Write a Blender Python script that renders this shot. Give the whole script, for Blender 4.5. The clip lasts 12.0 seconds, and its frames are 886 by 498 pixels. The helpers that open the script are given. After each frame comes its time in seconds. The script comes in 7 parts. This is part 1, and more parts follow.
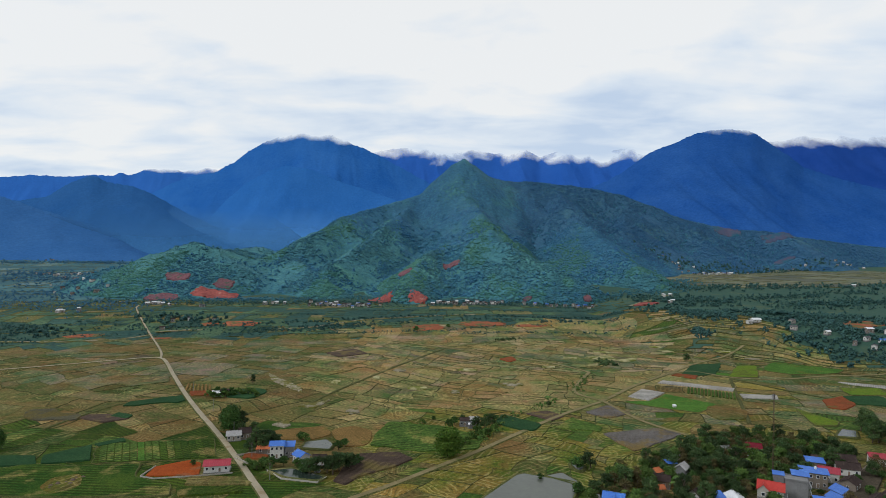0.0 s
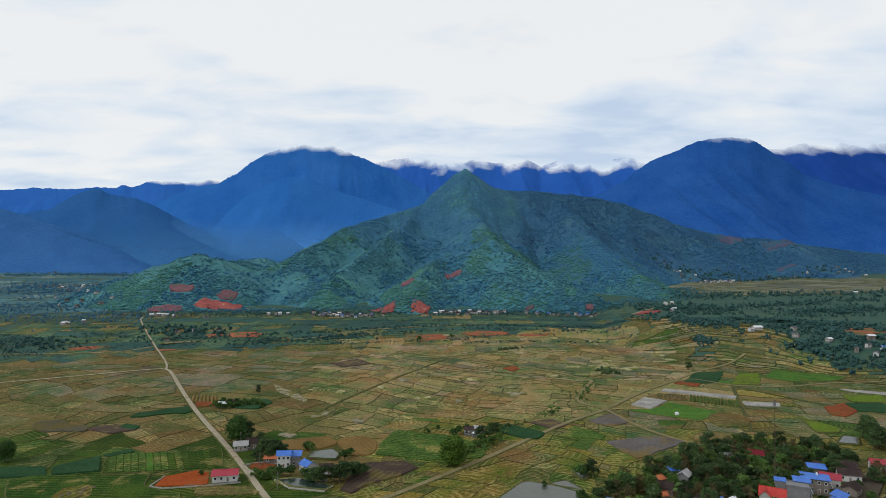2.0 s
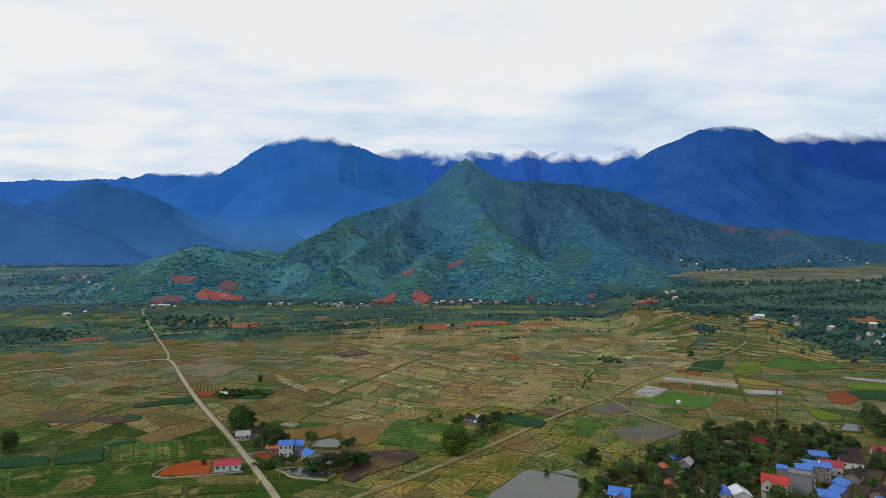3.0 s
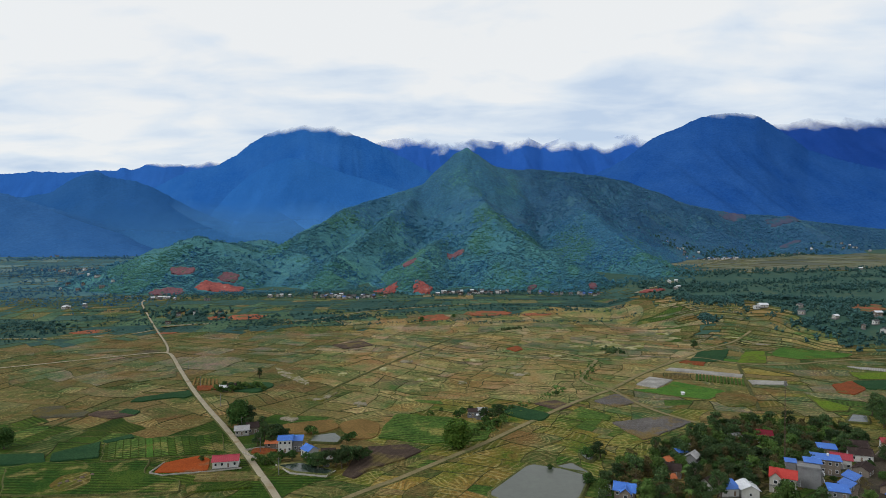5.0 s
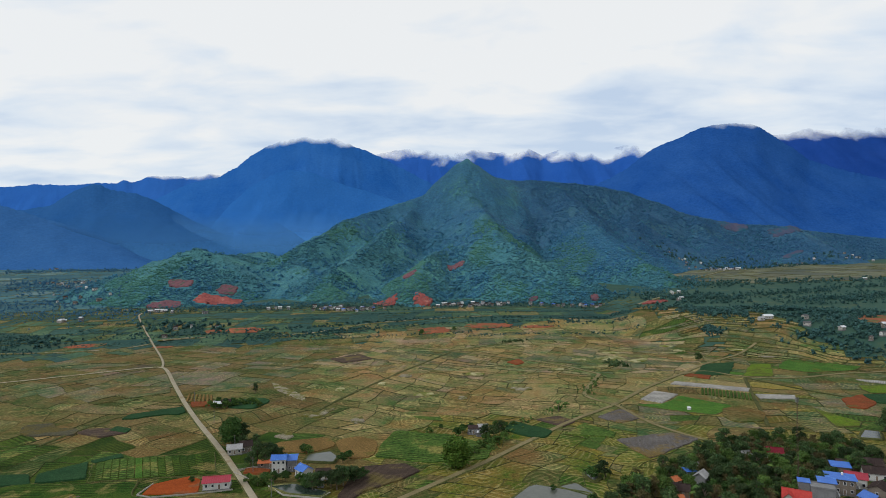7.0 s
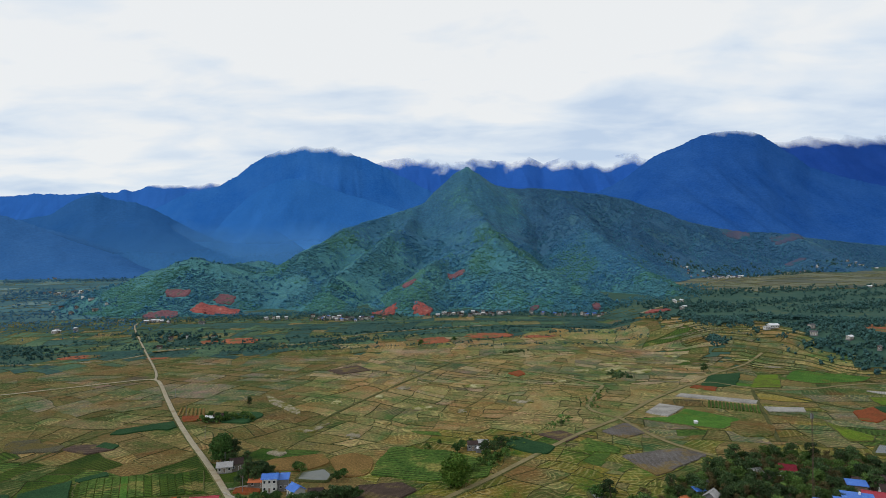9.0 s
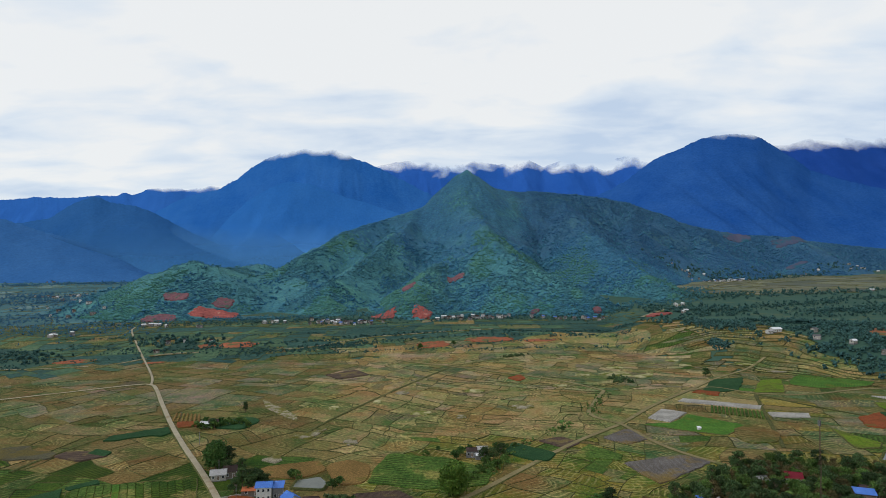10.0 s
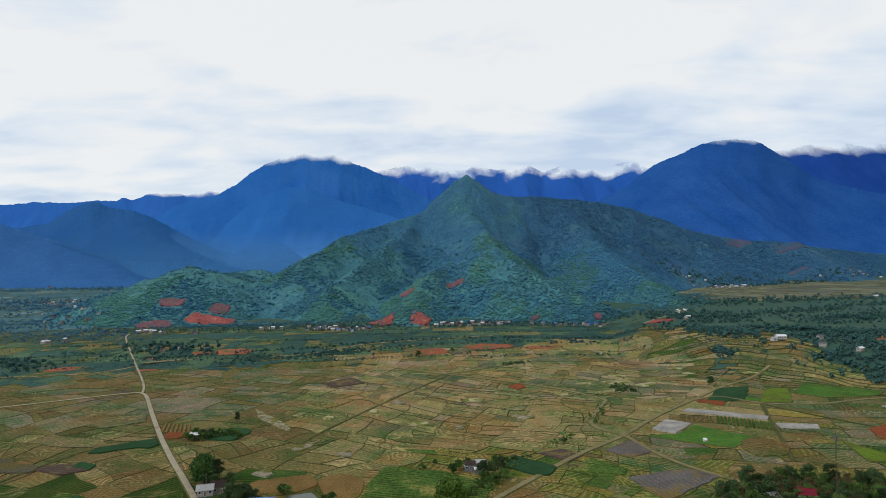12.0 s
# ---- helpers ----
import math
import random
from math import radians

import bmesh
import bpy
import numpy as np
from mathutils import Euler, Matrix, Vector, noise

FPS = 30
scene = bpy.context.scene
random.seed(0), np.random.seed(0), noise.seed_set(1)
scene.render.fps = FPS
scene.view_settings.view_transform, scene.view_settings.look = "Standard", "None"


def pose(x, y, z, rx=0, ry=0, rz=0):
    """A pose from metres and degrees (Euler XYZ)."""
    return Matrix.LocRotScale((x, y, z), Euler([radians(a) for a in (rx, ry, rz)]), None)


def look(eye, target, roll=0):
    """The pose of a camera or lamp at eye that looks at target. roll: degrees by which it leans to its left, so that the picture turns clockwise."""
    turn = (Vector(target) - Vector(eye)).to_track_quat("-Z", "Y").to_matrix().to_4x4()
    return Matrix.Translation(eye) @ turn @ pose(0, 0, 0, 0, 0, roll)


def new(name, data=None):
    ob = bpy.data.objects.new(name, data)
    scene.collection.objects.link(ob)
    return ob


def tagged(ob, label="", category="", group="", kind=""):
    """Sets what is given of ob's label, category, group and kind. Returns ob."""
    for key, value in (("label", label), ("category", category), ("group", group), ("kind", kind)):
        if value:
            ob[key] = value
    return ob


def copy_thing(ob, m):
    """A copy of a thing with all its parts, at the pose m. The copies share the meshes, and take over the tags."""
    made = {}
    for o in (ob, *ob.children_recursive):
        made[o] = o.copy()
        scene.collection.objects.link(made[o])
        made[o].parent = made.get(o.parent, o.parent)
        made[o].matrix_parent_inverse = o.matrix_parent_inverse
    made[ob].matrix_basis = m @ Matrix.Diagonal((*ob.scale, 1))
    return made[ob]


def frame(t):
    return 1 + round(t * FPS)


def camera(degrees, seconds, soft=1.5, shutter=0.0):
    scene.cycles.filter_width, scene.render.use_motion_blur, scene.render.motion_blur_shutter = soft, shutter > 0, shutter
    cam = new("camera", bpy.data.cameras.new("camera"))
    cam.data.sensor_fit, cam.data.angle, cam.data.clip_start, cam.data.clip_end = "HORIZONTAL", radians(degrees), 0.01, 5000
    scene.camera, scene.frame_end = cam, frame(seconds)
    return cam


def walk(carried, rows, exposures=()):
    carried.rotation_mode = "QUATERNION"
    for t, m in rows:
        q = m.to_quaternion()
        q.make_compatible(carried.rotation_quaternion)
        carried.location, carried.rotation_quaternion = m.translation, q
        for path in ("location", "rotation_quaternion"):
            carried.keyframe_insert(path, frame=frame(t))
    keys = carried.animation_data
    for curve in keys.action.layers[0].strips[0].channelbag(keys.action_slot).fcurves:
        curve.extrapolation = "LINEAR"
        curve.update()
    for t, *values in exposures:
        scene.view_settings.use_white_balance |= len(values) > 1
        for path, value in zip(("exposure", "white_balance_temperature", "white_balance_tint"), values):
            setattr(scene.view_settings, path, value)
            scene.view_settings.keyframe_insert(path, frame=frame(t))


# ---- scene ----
cam = camera(73, 12.0, 0.9)
PATH = [
    (0, (0.00, 0.00, 100.00), (0.002, 100.000, 100.089), 0.88),
    (0.5, (-0.26, -2.00, 100.63), (-0.292, 97.998, 100.992), 0.77),
    (1, (-0.48, -3.39, 100.68), (-0.618, 96.608, 101.534), 0.67),
    (1.5, (-0.79, -4.47, 100.62), (-0.989, 95.526, 101.883), 0.59),
    (2, (-0.88, -4.76, 100.63), (-1.173, 95.224, 102.307), 0.48),
    (2.5, (-1.00, -4.64, 100.59), (-1.365, 95.337, 102.695), 0.38),
    (2.65, (-1.02, -4.26, 100.42), (-1.401, 95.722, 102.274), 0.34),
    (2.8, (-1.04, -3.88, 100.25), (-1.437, 96.114, 101.349), 0.30),
    (3, (-1.07, -3.37, 100.02), (-1.486, 96.627, 100.084), 0.25),
    (3.2, (-1.14, -2.54, 100.08), (-1.555, 97.444, 98.549), 0.21),
    (3.7, (-1.06, -1.06, 100.28), (-1.518, 98.898, 97.315), 0.12),
    (4.8, (-0.87, 2.21, 100.73), (-1.437, 102.189, 98.668), -0.06),
    (5, (-0.84, 2.81, 100.82), (-1.423, 102.791, 99.127), -0.10),
    (5.5, (-0.66, 4.61, 100.75), (-1.286, 104.605, 99.574), -0.18),
    (6, (-0.43, 6.52, 100.97), (-1.104, 106.514, 100.253), -0.23),
    (6.5, (-0.16, 8.77, 100.97), (-0.857, 108.763, 100.725), -0.26),
    (7, (0.25, 10.79, 101.18), (-0.472, 110.790, 101.356), -0.31),
    (9, (1.57, 21.06, 101.66), (0.737, 121.042, 103.232), -0.45),
    (9.5, (2.05, 23.93, 101.66), (1.200, 123.905, 103.506), -0.46),
    (10, (2.39, 26.55, 101.55), (1.529, 126.526, 103.681), -0.46),
    (10.5, (2.66, 29.29, 101.62), (1.813, 129.256, 104.020), -0.46),
    (11, (3.03, 32.04, 101.76), (2.191, 132.002, 104.361), -0.44),
    (11.5, (3.38, 34.52, 101.87), (2.532, 134.472, 104.700), -0.44),
    (12, (3.69, 37.43, 101.85), (2.842, 137.376, 104.880), -0.42),
]
walk(cam, [(t, look(eye, target, roll)) for t, eye, target, roll in PATH], [(0.0, 0.0, 5700, 10), (12.0, 0.0, 5700, 10)])

# ---- light ----
world = bpy.data.worlds.new("overcast_sky")
scene.world = world
world.use_nodes = True
wt = world.node_tree
for n in list(wt.nodes):
    wt.nodes.remove(n)


def node(tree, kind, **values):
    """A node with its settings and the values of its inputs."""
    n = tree.nodes.new(kind)
    for key, value in values.items():
        if key == "operation":
            n.operation = value
        elif key == "data_type":
            n.data_type = value
        else:
            n.inputs[key].default_value = value
    return n


def sky_world(tree):
    link = tree.links.new
    sky = node(tree, "ShaderNodeTexSky")
    sky.sky_type, sky.sun_disc = "NISHITA", False
    sky.sun_elevation, sky.sun_rotation = radians(38), radians(252)
    dim = node(tree, "ShaderNodeVectorMath", operation="SCALE")
    dim.inputs["Scale"].default_value = 0.10
    link(sky.outputs[0], dim.inputs[0])
    tc = node(tree, "ShaderNodeTexCoord")
    sep = node(tree, "ShaderNodeSeparateXYZ")
    link(tc.outputs["Generated"], sep.inputs[0])
    up = node(tree, "ShaderNodeMath", operation="MAXIMUM")
    up.inputs[1].default_value = 0.0
    link(sep.outputs["Z"], up.inputs[0])
    lift = node(tree, "ShaderNodeMath", operation="ADD")
    lift.inputs[1].default_value = 0.20
    link(up.outputs[0], lift.inputs[0])
    flat = node(tree, "ShaderNodeVectorMath", operation="DIVIDE")
    both = node(tree, "ShaderNodeCombineXYZ")
    for k in range(3):
        link(lift.outputs[0], both.inputs[k])
    link(tc.outputs["Generated"], flat.inputs[0])
    link(both.outputs[0], flat.inputs[1])
    layers = []
    for scale, detail, stretch, rough in ((0.95, 5.0, (1.0, 1.1, 1.0), 0.5), (2.6, 5.0, (0.9, 1.5, 1.0), 0.5)):
        mp = node(tree, "ShaderNodeMapping")
        mp.inputs["Scale"].default_value = stretch
        mp.inputs["Location"].default_value = (3.1 * scale, 1.7, 0.4)
        link(flat.outputs[0], mp.inputs[0])
        nz = node(tree, "ShaderNodeTexNoise", Scale=scale, Detail=detail, Roughness=rough, Distortion=0.3)
        link(mp.outputs[0], nz.inputs["Vector"])
        layers.append(nz)
    mix = node(tree, "ShaderNodeMath", operation="MULTIPLY_ADD")
    mix.inputs[1].default_value = 0.45
    link(layers[1].outputs[0], mix.inputs[0])
    big = node(tree, "ShaderNodeMath", operation="MULTIPLY")
    big.inputs[1].default_value = 0.55
    link(layers[0].outputs[0], big.inputs[0])
    link(big.outputs[0], mix.inputs[2])
    low = node(tree, "ShaderNodeMapRange")
    low.interpolation_type = "SMOOTHSTEP"
    low.inputs["From Min"].default_value, low.inputs["From Max"].default_value = 0.36, 0.19
    link(sep.outputs["Z"], low.inputs[0])
    east = node(tree, "ShaderNodeMapRange")
    east.inputs["From Min"].default_value, east.inputs["From Max"].default_value = -0.45, 0.5
    east.inputs["To Min"].default_value, east.inputs["To Max"].default_value = -0.03, -0.062
    link(sep.outputs["X"], east.inputs[0])
    base_grey = node(tree, "ShaderNodeMath", operation="MULTIPLY_ADD")
    link(low.outputs[0], base_grey.inputs[0])
    link(east.outputs[0], base_grey.inputs[1])
    link(mix.outputs[0], base_grey.inputs[2])
    ramp = node(tree, "ShaderNodeValToRGB")
    els = ramp.color_ramp.elements
    els[0].position, els[0].color = 0.36, (0.60, 0.66, 0.715, 1)
    els[1].position, els[1].color = 0.535, (0.955, 0.893, 0.780, 1)
    mid = els.new(0.455)
    mid.color = (0.80, 0.806, 0.772, 1)
    link(base_grey.outputs[0], ramp.inputs[0])
    cover = node(tree, "ShaderNodeMix", data_type="RGBA")
    cover.inputs[0].default_value = 0.93
    link(dim.outputs[0], cover.inputs[6])
    link(ramp.outputs[0], cover.inputs[7])
    bg = node(tree, "ShaderNodeBackground", Strength=1.0)
    link(cover.outputs[2], bg.inputs[0])
    out = node(tree, "ShaderNodeOutputWorld")
    link(bg.outputs[0], out.inputs[0])


sky_world(wt)
sun_data = bpy.data.lights.new("sun", "SUN")
sun_data.energy, sun_data.angle, sun_data.color = 1.5, radians(18), (1.0, 0.95, 0.87)
sun = new("sun", sun_data)
sun.matrix_world = look((0, 0, 300), (330, 110, 30))

# ---- numbers: noise and the lie of the land ----


def hashed(ix, iy, seed):
    h = (ix * 374761393 + iy * 668265263 + seed * 974634749) & 0xFFFFFFFF
    h = ((h ^ (h >> 13)) * 1274126177) & 0xFFFFFFFF
    return ((h ^ (h >> 16)) & 0xFFFFFF) / float(0xFFFFFF)


def vnoise(x, y, seed=0):
    """Smooth noise from 0 to 1 on arrays."""
    x, y = np.asarray(x, float), np.asarray(y, float)
    ix, iy = np.floor(x).astype(np.int64), np.floor(y).astype(np.int64)
    u, v = x - ix, y - iy
    u, v = u * u * (3 - 2 * u), v * v * (3 - 2 * v)
    a, b = hashed(ix, iy, seed), hashed(ix + 1, iy, seed)
    c, d = hashed(ix, iy + 1, seed), hashed(ix + 1, iy + 1, seed)
    return (a * (1 - u) + b * u) * (1 - v) + (c * (1 - u) + d * u) * v


def fbm(x, y, seed=0, octaves=4):
    total, amp = 0.0, 0.5
    for k in range(octaves):
        total = total + amp * (vnoise(x * 2**k, y * 2**k, seed + k) - 0.5)
        amp *= 0.5
    return total


def ridged(x, y, seed=0, octaves=4):
    total, amp = 0.0, 0.5
    for k in range(octaves):
        total = total + amp * (1 - np.abs(2 * vnoise(x * 2**k, y * 2**k, seed + k) - 1))
        amp *= 0.5
    return total


def smooth(a, b, v):
    u = np.clip((np.asarray(v, float) - a) / (b - a), 0, 1)
    return u * u * (3 - 2 * u)


def base(x, y):
    """The valley floor: flat, rising towards the hill and the terraces on the east side."""
    x, y = np.asarray(x, float), np.asarray(y, float)
    s = (x - 230) * 0.61 + (y - 600) * 0.79
    r = (26 * smooth(0, 150, s) + 0.03 * np.maximum(s - 150, 0)) * smooth(120, 300, x)
    v = 14 * smooth(620, 860, y) + 0.03 * np.clip(y - 860, 0, 1200)
    return np.maximum(r, v)


SPINES = [
    ([(-369, 1220, 75), (-337, 1250, 92), (-307, 1300, 115), (-278, 1400, 148), (-248, 1465, 177), (-204, 1540, 198),
      (-138, 1620, 228), (-80, 1680, 249)], 0.72),
    ([(187, 1820, 312), (294, 1850, 310), (450, 1850, 298), (554, 1850, 280), (641, 1850, 245), (710, 1850, 217), (866, 1850, 182),
      (987, 1850, 173), (1143, 1850, 151), (1347, 1850, 128), (1575, 1850, 108)], 0.78),
    ([(-80, 1680, 249), (-33, 1720, 279), (7, 1740, 327), (35, 1750, 358), (58, 1752, 370), (85, 1760, 354),
      (134, 1790, 326), (187, 1820, 312)], 0.95),
    ([(66, 1650, 262), (70, 1560, 226), (88, 1350, 158), (104, 1180, 123), (143, 1100, 99), (184, 1040, 74), (229, 980, 48)], 0.66),
    ([(330, 1790, 270), (344, 1750, 258), (345, 1600, 210), (339, 1450, 168), (352, 1300, 122), (375, 1180, 87), (375, 1070, 52)], 0.68),
    ([(-95, 1600, 212), (-112, 1500, 180), (-131, 1380, 145), (-175, 1230, 105), (-210, 1110, 66)], 0.7),
    ([(-545, 1020, 48), (-546, 1080, 70), (-535, 1120, 87), (-506, 1140, 99), (-476, 1145, 107), (-442, 1200, 94),
      (-404, 1310, 98), (-339, 1280, 82), (-255, 1120, 60), (-193, 1020, 37)], 0.42),
    ([(10, 1500, 170), (11, 1300, 111), (-42, 1080, 74), (-52, 980, 44), (-42, 950, 33)], 0.6),
    ([(540, 1840, 268), (500, 1680, 190), (455, 1500, 125), (430, 1380, 78)], 0.6),
    ([(725, 1800, 197), (726, 1650, 127), (730, 1560, 82)], 0.45),
    ([(1039, 1820, 172), (1034, 1700, 119), (1046, 1620, 80)], 0.45),
]

RIDGE = sorted(p for s, _ in SPINES[:3] for p in s)
RIDGE_X, RIDGE_Y = [p[0] for p in RIDGE], [p[1] for p in RIDGE]


def hill_height(x, y):
    """The ridges of the middle hill, joined softly, with gullies."""
    x, y = np.asarray(x, float), np.asarray(y, float)
    ground_z = base(x, y)
    calm = smooth(20, 160, np.hypot(x - 58, y - 1750))
    wx = x + 30 * calm * fbm(x / 130, y / 130, 5)
    wy = y + 30 * calm * fbm(x / 130, y / 130, 9)
    total = np.zeros_like(x)
    k = 5.0
    for pts, slope in SPINES:
        best = np.full_like(x, -1e4)
        for (x0, y0, z0), (x1, y1, z1) in zip(pts, pts[1:]):
            dx, dy = x1 - x0, y1 - y0
            t = np.clip(((wx - x0) * dx + (wy - y0) * dy) / (dx * dx + dy * dy), 0, 1)
            d = np.hypot(wx - x0 - t * dx, wy - y0 - t * dy)
            best = np.maximum(best, z0 + t * (z1 - z0) - slope * (np.sqrt(d * d + 36) - 6))
        total = total + np.exp(np.clip((best - ground_z) / k, -30, 120))
    h = k * np.log(total + 1e-9)
    rel = np.clip(h, 0, 120) / 120
    crest = smooth(0, 90, np.abs(y - np.interp(x, RIDGE_X, RIDGE_Y)))
    h = h - 2 + rel * (0.25 + 0.75 * crest) * (46 * (ridged(x / 150, y / 260, 21, 3) - 0.60) + 26 * (ridged(x / 58, y / 90, 31, 3) - 0.56))
    return ground_z + h


def land(x, y):
    """The height of the ground or the hill on it."""
    return float(max(base(x, y), hill_height(np.array([x]), np.array([y]))[0]))


# ---- materials ----


def surface(name, low, high, fine=1.0, coarse=0.05, rough=0.9, bump=0.3, vary=0.12, third=None, rows=0.0, row_dark=0.55,
            position=True, hue=0.0, spec=0.06, third_scale=0.02, third_cut=0.55, metal=0.0, span=0.28, speckle=0.0, speckle_scale=1.6, tone=0.0, row_pale=None, row_gain=0.34):
    """A rough natural surface: two colours by noise at two scales, a third in stains, rows of plants or stubble."""
    m = bpy.data.materials.new(name)
    m.use_nodes = True
    tr = m.node_tree
    link = tr.links.new
    bsdf = tr.nodes["Principled BSDF"]
    bsdf.inputs["Roughness"].default_value = rough
    bsdf.inputs["Metallic"].default_value = metal
    bsdf.inputs["Specular IOR Level"].default_value = spec
    if position:
        where = node(tr, "ShaderNodeNewGeometry").outputs["Position"]
    else:
        where = node(tr, "ShaderNodeTexCoord").outputs["Object"]
    info = node(tr, "ShaderNodeObjectInfo")
    island = node(tr, "ShaderNodeNewGeometry")
    rnd = node(tr, "ShaderNodeMath", operation="ADD")
    link(info.outputs["Random"], rnd.inputs[0])
    link(island.outputs["Random Per Island"], rnd.inputs[1])
    frac = node(tr, "ShaderNodeMath", operation="FRACT")
    link(rnd.outputs[0], frac.inputs[0])
    n1 = node(tr, "ShaderNodeTexNoise", Scale=coarse, Detail=6.0, Roughness=0.6)
    n2 = node(tr, "ShaderNodeTexNoise", Scale=fine, Detail=5.0, Roughness=0.7)
    link(where, n1.inputs["Vector"])
    link(where, n2.inputs["Vector"])
    add = node(tr, "ShaderNodeMath", operation="ADD")
    link(n1.outputs[0], add.inputs[0])
    link(n2.outputs[0], add.inputs[1])
    ramp = node(tr, "ShaderNodeMapRange")
    ramp.inputs["From Min"].default_value, ramp.inputs["From Max"].default_value = 1 - span, 1 + span
    link(add.outputs[0], ramp.inputs[0])
    mix = node(tr, "ShaderNodeMix", data_type="RGBA")
    mix.inputs[6].default_value, mix.inputs[7].default_value = (*low, 1), (*high, 1)
    link(ramp.outputs[0], mix.inputs[0])
    col = mix.outputs[2]
    if third is not None:
        n3 = node(tr, "ShaderNodeTexNoise", Scale=third_scale, Detail=7.0, Roughness=0.62)
        link(where, n3.inputs["Vector"])
        cut = node(tr, "ShaderNodeMapRange")
        cut.inputs["From Min"].default_value, cut.inputs["From Max"].default_value = third_cut, third_cut + 0.09
        link(n3.outputs[0], cut.inputs[0])
        mix3 = node(tr, "ShaderNodeMix", data_type="RGBA")
        mix3.inputs[7].default_value = (*third, 1)
        link(cut.outputs[0], mix3.inputs[0])
        link(col, mix3.inputs[6])
        col = mix3.outputs[2]
    if rows:
        turn = node(tr, "ShaderNodeVectorRotate")
        turn.rotation_type = "Z_AXIS"
        angle = node(tr, "ShaderNodeMath", operation="MULTIPLY_ADD")
        angle.inputs[1].default_value, angle.inputs[2].default_value = 1.9, 0.35
        link(frac.outputs[0], angle.inputs[0])
        link(where, turn.inputs["Vector"])
        link(angle.outputs[0], turn.inputs["Angle"])
        wave = node(tr, "ShaderNodeTexWave", Scale=0.314 / rows * 1.0, Distortion=3.5, Detail=3.0)
        wave.inputs["Detail Scale"].default_value = 0.35
        link(turn.outputs[0], wave.inputs["Vector"])
        lines = node(tr, "ShaderNodeMapRange")
        lines.inputs["From Min"].default_value, lines.inputs["From Max"].default_value = 0.25, 0.75
        lines.inputs["To Min"].default_value, lines.inputs["To Max"].default_value = row_dark, 1.14
        link(wave.outputs[1], lines.inputs[0])
        part_noise = node(tr, "ShaderNodeTexNoise", Scale=0.045, Detail=2.0)
        link(where, part_noise.inputs["Vector"])
        some = node(tr, "ShaderNodeMapRange")
        some.inputs["From Min"].default_value, some.inputs["From Max"].default_value = 0.42, 0.54
        link(part_noise.outputs[0], some.inputs[0])
        if row_pale is not None:
            lines.inputs["From Min"].default_value, lines.inputs["From Max"].default_value = 0.70, 0.95
            lines.inputs["To Min"].default_value, lines.inputs["To Max"].default_value = 0.0, row_gain
            both = node(tr, "ShaderNodeMath", operation="MULTIPLY")
            link(lines.outputs[0], both.inputs[0])
            link(some.outputs[0], both.inputs[1])
            pale_line = node(tr, "ShaderNodeMix", data_type="RGBA")
            pale_line.inputs[7].default_value = (*row_pale, 1)
            link(both.outputs[0], pale_line.inputs[0])
            link(col, pale_line.inputs[6])
            col = pale_line.outputs[2]
        rowed = node(tr, "ShaderNodeMix", data_type="FLOAT")
        rowed.inputs[2].default_value = 1.0
        link(some.outputs[0], rowed.inputs[0])
        link(lines.outputs[0], rowed.inputs[3])
        if row_pale is None:
            dark = node(tr, "ShaderNodeVectorMath", operation="SCALE")
            link(col, dark.inputs[0])
            link(rowed.outputs[0], dark.inputs["Scale"])
            col = dark.outputs[0]
    if speckle:
        n4 = node(tr, "ShaderNodeTexNoise", Scale=speckle_scale, Detail=4.0, Roughness=0.75)
        link(where, n4.inputs["Vector"])
        gain = node(tr, "ShaderNodeMapRange")
        gain.inputs["From Min"].default_value, gain.inputs["From Max"].default_value = 0.33, 0.67
        gain.inputs["To Min"].default_value, gain.inputs["To Max"].default_value = 1 - speckle, 1 + speckle
        link(n4.outputs[0], gain.inputs[0])
        grain = node(tr, "ShaderNodeVectorMath", operation="SCALE")
        link(col, grain.inputs[0])
        link(gain.outputs[0], grain.inputs["Scale"])
        col = grain.outputs[0]
    if tone:
        own = node(tr, "ShaderNodeMapRange")
        own.inputs["To Min"].default_value, own.inputs["To Max"].default_value = 1 - tone, 1 + tone
        link(info.outputs["Random"], own.inputs[0])
        shade = node(tr, "ShaderNodeVectorMath", operation="SCALE")
        link(col, shade.inputs[0])
        link(own.outputs[0], shade.inputs["Scale"])
        col = shade.outputs[0]
    hsv = node(tr, "ShaderNodeHueSaturation")
    value = node(tr, "ShaderNodeMapRange")
    value.inputs["To Min"].default_value, value.inputs["To Max"].default_value = 1 - vary, 1 + vary
    link(frac.outputs[0], value.inputs[0])
    link(value.outputs[0], hsv.inputs["Value"])
    if hue:
        shift = node(tr, "ShaderNodeMapRange")
        shift.inputs["To Min"].default_value, shift.inputs["To Max"].default_value = 0.5 - hue, 0.5 + hue
        other = node(tr, "ShaderNodeMath", operation="MULTIPLY")
        other.inputs[1].default_value = 7.31
        link(frac.outputs[0], other.inputs[0])
        fr = node(tr, "ShaderNodeMath", operation="FRACT")
        link(other.outputs[0], fr.inputs[0])
        link(fr.outputs[0], shift.inputs[0])
        link(shift.outputs[0], hsv.inputs["Hue"])
    link(col, hsv.inputs["Color"])
    link(hsv.outputs[0], bsdf.inputs["Base Color"])
    if bump:
        b = node(tr, "ShaderNodeBump", Strength=bump, Distance=0.4 / max(fine, 0.02) * 0.3)
        link(n2.outputs[0], b.inputs["Height"])
        link(b.outputs[0], bsdf.inputs["Normal"])
    return m


